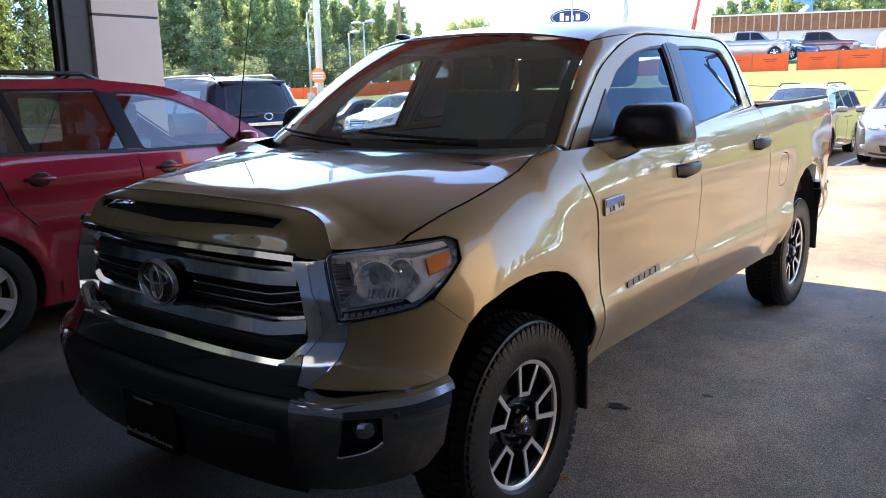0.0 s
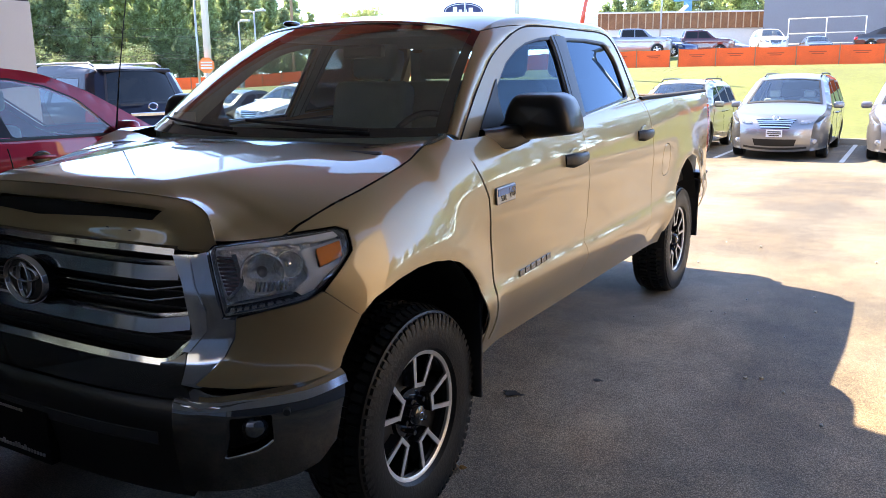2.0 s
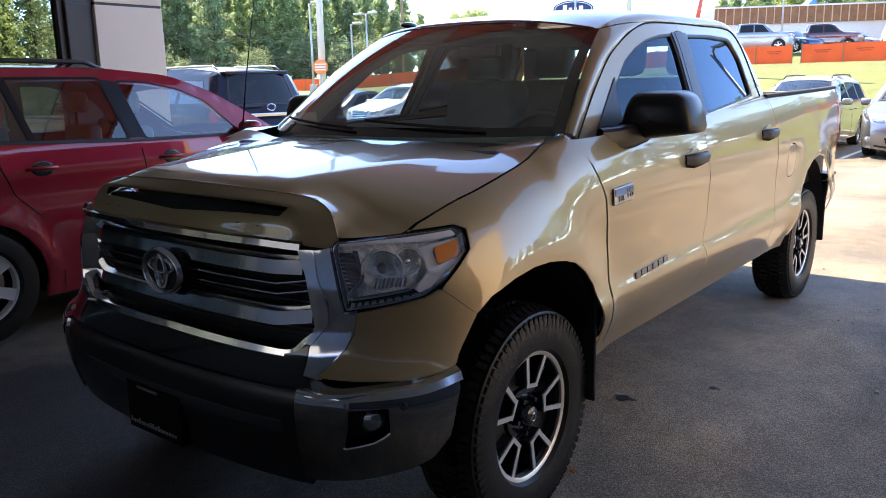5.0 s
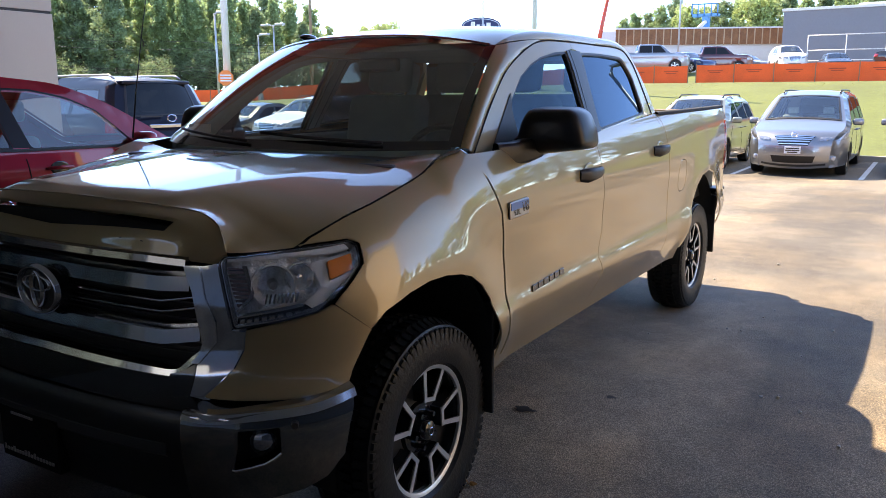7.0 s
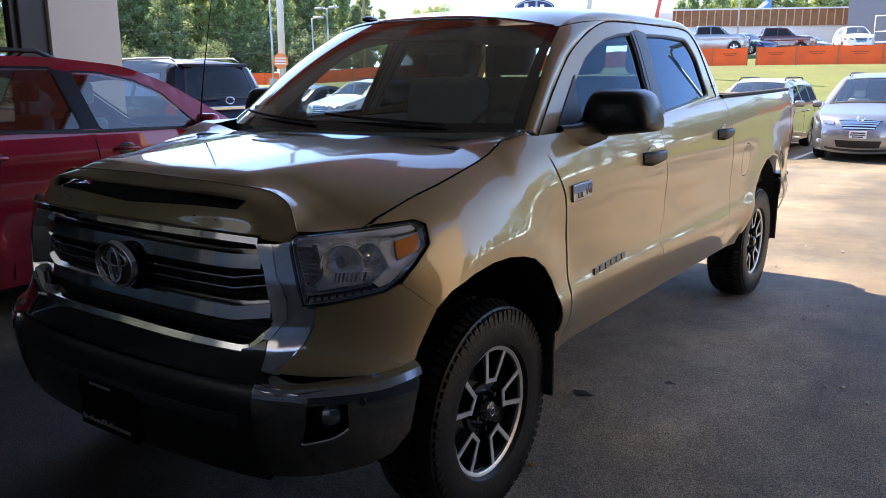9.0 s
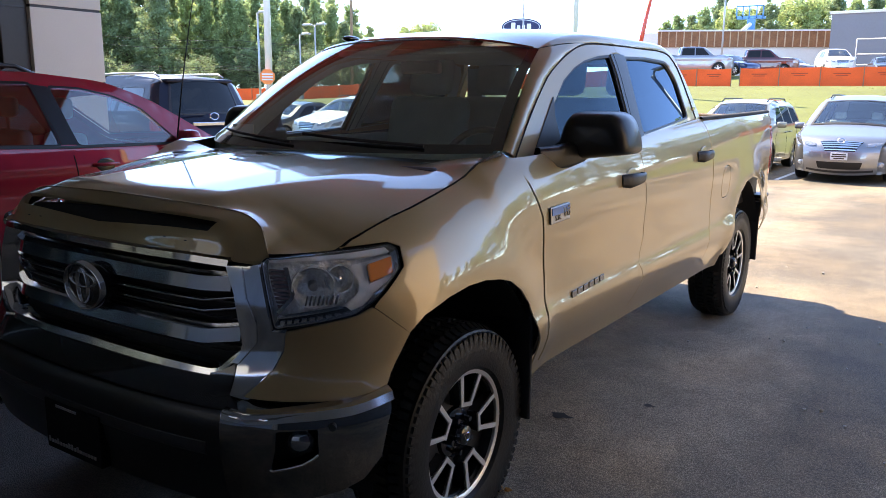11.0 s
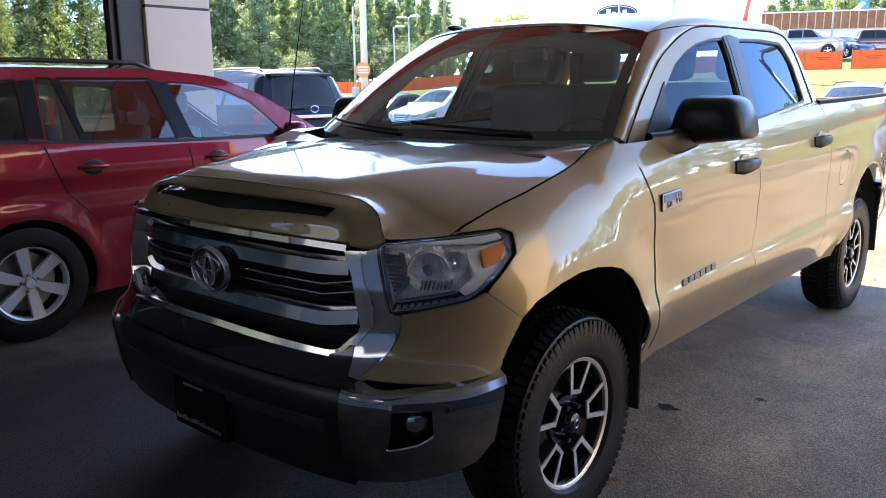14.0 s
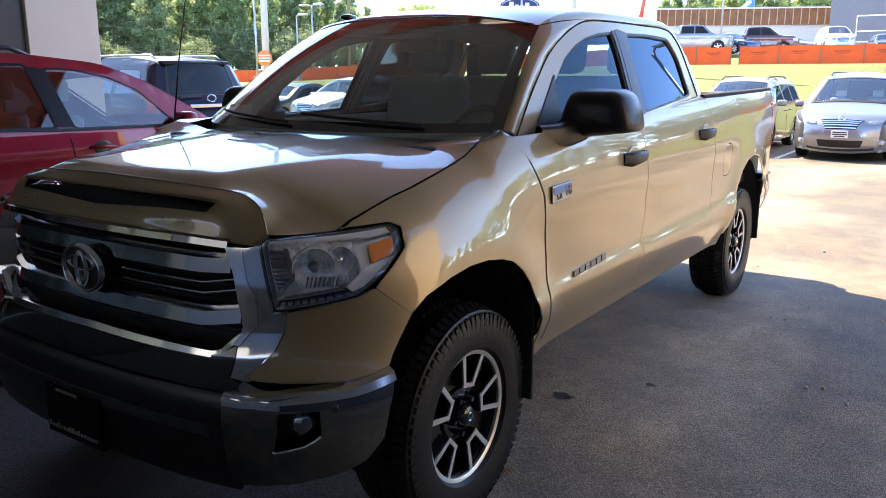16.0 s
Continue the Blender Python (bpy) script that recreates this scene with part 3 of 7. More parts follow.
DF = [upper(0.285, 1.374), upper(0.515, 1.53), upper(0.763, 1.674), upper(1.058, 1.787), upper(1.337, 1.844)]


def _poly(pts, t):
    f = t * (len(pts) - 1)
    i = min(int(f), len(pts) - 2)
    return np.array(pts[i]) * (1 - (f - i)) + np.array(pts[i + 1]) * (f - i)


def a_pillar(side):
    def fn(u, v):
        a, b = _poly(WS_SIDE, v), _poly(DF, v)
        p = a * (1 - u) + b * u
        p = p + np.array([0.016, -0.012, 0.008]) * 4 * u * (1 - u)
        return (side * p[0], p[1], p[2])
    return fn


for side in (1, -1):
    put("windshield_pillar", grid_mesh("windshield_pillar", a_pillar(side), 6, 12, SAND, flip=side > 0), truck)


for side in (1, -1):
    cc = [(0.862, 0.09, 1.345), (0.897, 0.255, 1.382), (DF[0][0] + 0.006, DF[0][1], DF[0][2] - 0.002), (WB[0] - 0.004, WB[1] + 0.004, WB[2] + 0.002)]
    cc = [(side * a, b, c) for a, b, c in cc]
    put("cowl_corner", mesh_of("cowl_corner", cc, [(0, 1, 3), (1, 2, 3)] if side > 0 else [(3, 1, 0), (3, 2, 1)], SAND), truck)


def ws_top(x):
    return np.array([x, WT[1] - 0.15 * (1 - abs(x / WT[0]) ** 2.7), WT[2] + 0.055 * (1 - abs(x / WT[0]) ** 2.7)])


def ws_base(x):
    return np.array([x, WB[1] - 0.29 * (1 - abs(x / WB[0]) ** 2.7), WB[2] - 0.004 * (1 - (x / WB[0]) ** 2)])


def windshield(u, v):
    a = 2 * u - 1
    p = ws_base(a * WB[0]) * (1 - v) + ws_top(a * WT[0]) * v
    return tuple(p + np.array([0, -0.02, 0.02]) * 4 * v * (1 - v))


ws = put("windshield", grid_mesh("windshield", windshield, 48, 20, WINDSHIELD), truck, "clear laminated windshield with dark border")
ws.visible_shadow = False
for nm, v0, v1 in (("windshield_band", -0.02, 0.045), ("windshield_band", 0.985, 1.012)):
    put(nm, grid_mesh(nm, lambda u, v, a=v0, b=v1: tuple(np.array(windshield(0.012 + 0.976 * u, a + (b - a) * v)) + np.array([0, -0.004, 0.003])), 24, 2, BLACK_GLOSS), truck)
for u0, u1 in ((-0.004, 0.020), (0.980, 1.004)):
    put("windshield_band", grid_mesh("windshield_band", lambda u, v, a=u0, b=u1: tuple(np.array(windshield(a + (b - a) * u, v)) + np.array([0, -0.003, 0.002])), 2, 14, BLACK_GLOSS), truck)


def roof(u, v):
    a = 2 * u - 1
    f = ws_top(a * WT[0])
    y = f[1] + (2.64 - f[1]) * v ** 1.3
    edge = bend(y, [0.90, 1.15, 1.4, 1.9, 2.4, 2.55, 2.64], [1.845, 1.884, 1.904, 1.912, 1.908, 1.892, 1.862])
    half = bend(y, [0.85, 0.98, 1.2, 1.4, 2.4, 2.64], [0.655, 0.665, 0.676, 0.682, 0.685, 0.67])
    x = a * half
    z = edge - 0.008 + 0.038 * (1 - abs(a) ** 3.2)
    k = math.exp(-(y - f[1]) / 0.12)
    return (x * (1 - k) + f[0] * k, y, z * (1 - k) + (f[2] + 0.004) * k)


put("roof", grid_mesh("roof", roof, 32, 24, SAND), truck)
for side in (1, -1):
    def rail(u, v, side=side):
        r = np.array(roof(1.0, v))
        yq = 1.337 + 1.27 * v ** 1.3
        q = np.array(upper(yq, interp(yq, [1.337, 1.652, 2.41, 2.52, 2.61], [1.844, 1.855, 1.857, 1.839, 1.80])))
        p = r * (1 - u) + q * u + np.array([0.012, -0.012 * (1 - v), 0.010]) * 4 * u * (1 - u)
        return (side * p[0], p[1], p[2])
    put("roof_rail", grid_mesh("roof_rail", rail, 8, 24, SAND, flip=side < 0), truck)


# hood
HOOD_CY, HOOD_CZ = [-0.76, -0.60, -0.40, -0.1, 0.2, 0.45], [1.286, 1.299, 1.3155, 1.339, 1.361, 1.378]


def zc(y):
    return bend(y, HOOD_CY, HOOD_CZ)


GAP_XS = np.array([[y, abs(body(sy(y), gap_z(y))[0]) - 0.004, body(sy(y), gap_z(y))[1]] for y in np.linspace(-0.66, 0.30, 60)])


def gap_x(y):
    return interp(y, GAP_XS[:, 2], GAP_XS[:, 1])


def gap_edge(y):
    """Height of the fender gap at the place y."""
    return bend(interp(y, GAP_XS[:, 2], GAP_XS[:, 0]), GAP_Y, GAP_Z)


RIDGE_X = [0, 0.25, 0.45, 0.557, 0.60, 0.645, 0.69, 0.735, 0.82, 0.86]
RIDGE_Y = [-0.722, -0.710, -0.682, -0.661, -0.660, -0.672, -0.700, -0.664, -0.545, -0.50]
RIDGE_Z = [1.280, 1.274, 1.263, 1.249, 1.232, 1.207, 1.150, 1.148, 1.152, 1.165]


def hood_front_y(x):
    return bend(abs(x), RIDGE_X, RIDGE_Y)


def ramp(d, w):
    """Zero before d = 0, rising one to one after it, bent over a width w on either side."""
    return 0.0 if d <= -w else d if d >= w else (d + w) ** 2 / (4 * w)


def hood_raw(x, y):
    """A gently crowned middle, a crease, a flat flank and a steeper shoulder down to the fender gap."""
    g, top = gap_x(y), zc(y) + 0.007
    a = min(abs(x), g)
    crease = 0.28
    shoulder = interp(y, [-0.6, -0.4, -0.06, 0.16, 0.36], [0.42, 0.46, 0.545, 0.585, 0.63])
    steep = (top - gap_edge(y) - 0.03 * g * g - 0.035 * (g - crease)) / (g - shoulder)
    return top - 0.03 * a * a - 0.035 * ramp(a - crease, 0.006) - steep * ramp(a - shoulder, 0.035)


def hood_z(x, y):
    yf = hood_front_y(x)
    d = min(1.0, max(0.0, 1 - (y - yf) / (0.11 + 0.09 * smooth(0.5, 0.7, abs(x)))))
    return hood_raw(x, y) + (bend(abs(x), RIDGE_X, RIDGE_Z) - hood_raw(x, yf)) * d ** 2.4


HOOD_W = 0.812


def hood(u, v):
    a = 2 * u - 1
    y0 = hood_front_y(a * HOOD_W)
    y1 = 0.30 - 0.21 * (1 - a * a) - 0.10 * abs(a) ** 8
    y = y0 + (y1 - y0) * v
    x = a * (HOOD_W if y < -0.54 else gap_x(y) - (gap_x(-0.54) - HOOD_W) * (1 - smooth(-0.54, -0.40, y)))
    return (x, y, hood_z(x, y))


put("hood", grid_mesh("hood", hood, 170, 70, SAND), truck, "sand hood with raised shoulders and a reflective clear coat")


# hood front with the air slot
LIP_W = 0.69


def hood_lip(a, c):
    x = a * LIP_W
    x_low = a * (LIP_W - 0.015)
    top = (x, hood_front_y(x), bend(abs(x), RIDGE_X, RIDGE_Z) - 0.001)
    low = (x_low, body(sx(x_low), 1.10)[1] + 0.013, 1.143 - 0.012 * smooth(0.3, 0.66, abs(x)))
    e = min(1.0, abs(x) / 0.517)
    fy, fz = bend(c, [0, 0.32, 0.58, 1], [0, 0.29 + 0.23 * e, 0.74 + 0.06 * e, 1]), bend(c, [0, 0.32, 0.58, 1], [0, 0.29 - 0.13 * e, 0.65 - 0.22 * e, 1])
    w = smooth(0.55, 0.66, abs(x))
    fy, fz = fy * (1 - w) + c * w, fz * (1 - w) + c * w
    return (x + (x_low - x) * c, top[1] + (low[1] - top[1]) * fy, top[2] + (low[2] - top[2]) * fz)


slot = rounded([(-0.765, 0.31), (0.765, 0.31), (0.735, 0.585), (-0.735, 0.585)], 0.02, 3)
panel("hood_lip", hood_lip, [(-1, 0.0), (1, 0.0), (1, 1), (-1, 1)], [slot], SAND, truck, step=0.03, thick=0.015, mirror=False, flip=True)
panel("air_slot", hood_lip, [(-0.80, 0.26), (0.80, 0.26), (0.77, 0.62), (-0.77, 0.62)], [], BLACK_MATT, truck, "deep black air slot", step=0.08, thick=0.0, lift=-0.04, mirror=False, flip=True)
put("hood_edge", tube_mesh("hood_edge", [tuple(np.array(hood_lip(a / 24, 0.0)) + np.array([0, -0.001, 0.0005])) for a in range(-24, 25)], 0.0026, SAND, 8), truck)
for side in (1, -1):
    for a, c in ((0.50, 0.78), (0.63, 0.80)):
        p = hood_lip(side * a, c)
        bm = bmesh.new()
        bmesh.ops.create_cone(bm, cap_ends=True, segments=10, radius1=0.0045, radius2=0.0045, depth=0.002)
        bmesh.ops.scale(bm, vec=(1.6, 0.35, 0.5), verts=bm.verts)
        part("clip_hole", bm, BLACK_MATT, truck, m=pose(p[0], p[1] - 0.002, p[2], 80))


def strip(name, pts_fn, n, mat, parent, label="", w=0.02, d=0.02, tilt=0.0, flat=False):
    """A bar with a rounded front that follows pts_fn(t)."""
    prof = [(-0.5, 1.0), (-0.5, 0.25), (-0.32, 0.02), (0, 0), (0.32, 0.02), (0.5, 0.25), (0.5, 1.0)]
    if flat:
        prof = [(-0.5, 1.0), (-0.5, 0.06), (-0.46, 0.0), (0.0, 0.02), (0.26, 0.03), (0.48, 0.34), (0.5, 1.0)]
    verts, faces = [], []
    for i in range(n + 1):
        p, q, hgt = pts_fn(i / n)
        for a, b in prof:
            g = b * d + tilt * (a + 0.5)
            verts.append((p[0] + q[0] * g, p[1] + q[1] * g, p[2] + a * hgt))
    m = len(prof)
    for i in range(n):
        for k in range(m - 1):
            a = i * m + k
            faces.append((a, a + 1, a + 1 + m, a + m))
    faces += [tuple(range(m)), tuple(range(n * m + m - 1, n * m - 1, -1))]
    me = mesh_of(name, verts, faces, mat)
    me.set_sharp_from_angle(angle=radians(20))
    return put(name, me, parent, label)


def along(x0, x1, z_fn, h_fn, back=0.0, turn=0.0):
    """A line along the front; turn sets its outer ends back behind a kink."""
    def fn(t):
        x = x0 + (x1 - x0) * t
        b = body(sx(x), 1.0)
        _, _, nx, ny = ring(sx(x))
        nx = math.copysign(nx, x) if x else 0
        k = back + turn * max(0.0, abs(x) - 0.50) / 0.12
        return ((b[0] - nx * k, b[1] - ny * k, z_fn(x)), (-nx, -ny), h_fn(x))
    return fn


def sweep(z, rise=0.0):
    """A bar's height: it falls outwards a little, then turns up at the kink."""
    return lambda x: z - 0.008 * abs(x) + rise * max(0.0, abs(x) - 0.50) / 0.12


strip("hood_lip_chrome", along(-0.605, 0.605, lambda x: 1.130 - 0.03 * max(0.0, abs(x) - 0.45), lambda x: 0.026, 0.006), 40, BUMPER_CHROME, truck, "smoked chrome strip along the hood front", d=0.06, tilt=0.0048, flat=True)
grille = put("grille", None, truck, "smoked chrome grille with horizontal bars around an oval emblem")
panel("grille_back", body, [(-sx(0.64), 0.80), (sx(0.64), 0.80), (sx(0.62), 1.13), (-sx(0.62), 1.13)], [], BLACK_MATT, grille, step=0.06, thick=0.0, lift=-0.085, mirror=False)
strip("bar", along(-0.595, 0.595, sweep(1.063, 0.004), lambda x: 0.058, 0.014, 0.02), 48, CHROME_DARK, grille, d=0.05, tilt=0.0095, flat=True)
strip("bar", along(-0.622, 0.622, sweep(0.902, 0.016), lambda x: 0.056, 0.008, 0.02), 48, CHROME_DARK, grille, d=0.05, tilt=0.011, flat=True)
for z0 in (1.004, 0.972):
    for a, b in ((-0.612, -0.09), (0.09, 0.612)):
        strip("bar", along(a, b, sweep(z0, 0.018), lambda x: 0.0095, 0.020, 0.02), 48, CHROME_DARK, grille, d=0.03)
for z0 in (0.836, 0.852, 0.868, 0.938, 0.988, 1.022, 1.10, 1.114):
    strip("mesh_bar", along(-0.60, 0.60, lambda x, z0=z0: z0, lambda x: 0.004, 0.065), 20, BLACK_PLASTIC, grille, d=0.01)


def oval_ring(name, cx, cz, rx, rz, w, y0, mat, parent, depth=0.016):
    verts, faces = [], []
    n, prof = 48, [(-1, 0.0), (-0.5, 0.75), (0.0, 1.0), (0.5, 0.75), (1, 0.0)]
    for i in range(n):
        a = 2 * math.pi * i / n
        for o, h in prof:
            x, z = cx + (rx + o * w / 2) * math.cos(a), cz + (rz + o * w / 2) * math.sin(a)
            verts.append((x, y0 - depth * h + 0.36 * x * x, z))
    m = len(prof)
    for i in range(n):
        for k in range(m - 1):
            a, b = i * m + k, ((i + 1) % n) * m + k
            faces.append((a, a + 1, b + 1, b))
    return put(name, mesh_of(name, verts, faces, mat), parent)


emblem = put("emblem", None, truck, "chrome oval emblem")
bm = bmesh.new()
bmesh.ops.create_cone(bm, cap_ends=True, segments=40, radius1=1, radius2=0.97, depth=0.05)
bmesh.ops.transform(bm, matrix=pose(0, -0.826, 0.988, 90) @ Matrix.Diagonal((0.100, 0.070, 1, 1)), verts=bm.verts)
part("emblem_plate", bm, BLACK_GLOSS, emblem, smooth=True)
oval_ring("emblem_ring", 0, 0.988, 0.101, 0.073, 0.019, -0.850, CHROME_DARK, emblem)
oval_ring("emblem_oval", 0, 1.009, 0.068, 0.024, 0.011, -0.853, CHROME_DARK, emblem, 0.010)
oval_ring("emblem_oval", 0, 0.990, 0.028, 0.056, 0.011, -0.853, CHROME_DARK, emblem, 0.011)

# grille surround: side cheeks, their bright inner band and the bright lower lip
panel("grille_surround", body, F([(0.645, 1.112), (0.699, 1.124), (0.732, 0.935), (0.762, 0.930), (0.757, 0.878), (0.736, 0.829), (0.706, 0.792), (0.668, 0.755), (0.636, 0.752), (0.640, 0.83), (0.692, 0.90), (0.690, 0.96), (0.664, 1.025)]),
      [], CHROME_DARK, truck, "dark chrome grille surround", step=0.025, thick=0.05, lift=0.004)
panel("surround_band", body, F([(0.600, 1.114), (0.650, 1.114), (0.667, 1.025), (0.694, 0.96), (0.695, 0.90), (0.645, 0.836), (0.622, 0.836), (0.646, 0.862), (0.656, 0.895), (0.645, 0.96), (0.630, 1.04)]),
      [], CHROME, truck, "bright chrome band inside the grille surround", step=0.02, thick=0.06, lift=0.010)
panel("surround_foot", body, F([(0.636, 0.835), (0.634, 0.752), (0.60, 0.745), (0.56, 0.745), (0.56, 0.80), (0.60, 0.812)]), [], BLACK_GLOSS, truck, "gloss black grille foot", step=0.03, thick=0.04, lift=0.006)


def lower_lip(t):
    a = 2 * t - 1
    x = a * 0.668
    z = 0.797 + 0.085 * bend(abs(x), [0.545, 0.57, 0.62, 0.668], [0, 0.06, 0.55, 1.0]) + 0.012 * (1 - abs(a))
    b = body(sx(x), 0.86)
    _, _, nx, ny = ring(sx(x))
    nx = math.copysign(nx, x) if x else 0
    k = 0.014 - 0.004 * smooth(0.5, 0.63, abs(x))
    return ((b[0] + nx * k, b[1] + ny * k, z), (-nx, -ny), 0.030)


strip("grille_lip", lower_lip, 80, CHROME, truck, "bright chrome lower grille lip", d=0.06, tilt=0.0078, flat=True)
panel("bumper_valance", body, F([(-0.668, 0.722), (0.668, 0.722), (0.640, 0.748), (0.58, 0.792), (-0.58, 0.792), (-0.640, 0.748)]), [], BLACK_GLOSS, truck, step=0.05, thick=0.03, mirror=False, lift=0.0)
bumper = put("front_bumper", None, truck, "chrome front bumper with black plastic centre")
panel("bumper_centre", body, F([(-0.64, 0.40), (0.64, 0.40), (0.628, 0.715), (-0.628, 0.715)]), [], BLACK_TRIM, bumper, step=0.06, thick=0.05, mirror=False, lift=0.002)
strip("bumper_ridge", along(-0.58, 0.58, lambda x: 0.600, lambda x: 0.05, -0.098), 30, BLACK_PLASTIC, bumper, d=0.03)
fogh = rounded(F([(0.744, 0.672), (0.824, 0.676), (0.823, 0.596), (0.796, 0.570), (0.738, 0.551)]), 0.012, 3)
BUMP_END = F([(0.630, 0.43), (0.630, 0.712), (0.66, 0.708), (0.692, 0.700), (0.777, 0.712), (0.873, 0.717), (0.933, 0.740)]) + Y([(-0.497, 0.742), (-0.505, 0.70), (-0.517, 0.656), (-0.529, 0.56)]) + F([(0.895, 0.50), (0.86, 0.472), (0.772, 0.445)])
panel("bumper_end", body, BUMP_END, [fogh], BUMPER_CHROME, bumper, "smoked chrome bumper end", step=0.03, thick=0.05, lift=0.012)


def bump_top(side):
    def fn(t):
        s = sx(0.632) + (sy(-0.497) - sx(0.632)) * t
        p = body(s, 0.70)
        _, _, nx, ny = ring(s)
        z = bend(s, [sx(0.632), sx(0.66), sx(0.692), sx(0.777), sx(0.873), sy(-0.497)], [0.714, 0.711, 0.707, 0.714, 0.721, 0.745])
        return ((side * (p[0] + nx * 0.016), p[1] + ny * 0.016, z), (-side * nx, -ny), 0.030)
    return fn


for side in (1, -1):
    strip("bumper_edge", bump_top(side), 40, CHROME, bumper, "bright chrome upper edge", d=0.07, tilt=0.016, flat=True)
    fx, fy, _ = body(sx(0.792), 0.62)
    bm = bmesh.new()
    bmesh.ops.create_uvsphere(bm, u_segments=20, v_segments=12, radius=0.040)
    bmesh.ops.scale(bm, vec=(1, 0.55, 1), verts=bm.verts)
    part("fog_lamp", bm, FOG, bumper, "round fog lamp", True, pose(side * (fx - 0.022), fy + 0.026, 0.622, 0, 0, side * 35))
    put("fog_trim", tube_mesh("fog_trim", [(side * q[0], q[1], q[2]) for q in [np.array(body(sx(x), z)) + np.array([0.006, -0.010, 0]) for x, z in ((0.736, 0.556), (0.742, 0.551), (0.77, 0.560), (0.797, 0.570), (0.815, 0.586), (0.824, 0.600))]], 0.0045, CHROME, 8), bumper, "thin chrome trim under the fog lamp")
panel("fog_recess", body, F([(0.73, 0.54), (0.835, 0.56), (0.835, 0.69), (0.73, 0.685)]), [], BLACK_MATT, bumper, step=0.06, thick=0.0, lift=-0.05)
for sd in (1, -1):
    px, py, _ = body(sx(0.847), 0.682)
    bm = bmesh.new()
    bmesh.ops.create_cone(bm, cap_ends=True, segments=16, radius1=0.012, radius2=0.010, depth=0.02, matrix=Matrix.Translation((sd * (px + 0.010), py - 0.012, 0.682)) @ pose(0, 0, 0, 90, 0, sd * 40))
    part("parking_sensor", bm, BLACK_PLASTIC, bumper)

# headlights
HL = rounded(F([(0.703, 1.128), (0.716, 1.143), (0.765, 1.145), (0.88, 1.151), (0.939, 1.153), (0.965, 1.156), (0.973, 1.142), (0.971, 1.087), (0.962, 1.064), (0.935, 1.012), (0.902, 0.970), (0.836, 0.953), (0.736, 0.937)]), 0.008, 2)
hcx, hcz = sum(p[0] for p in HL) / len(HL), sum(p[1] for p in HL) / len(HL)


def shrunk(k, q):
    return [(hcx + (p[0] - hcx) * k, hcz + (p[1] - hcz) * q) for p in HL]


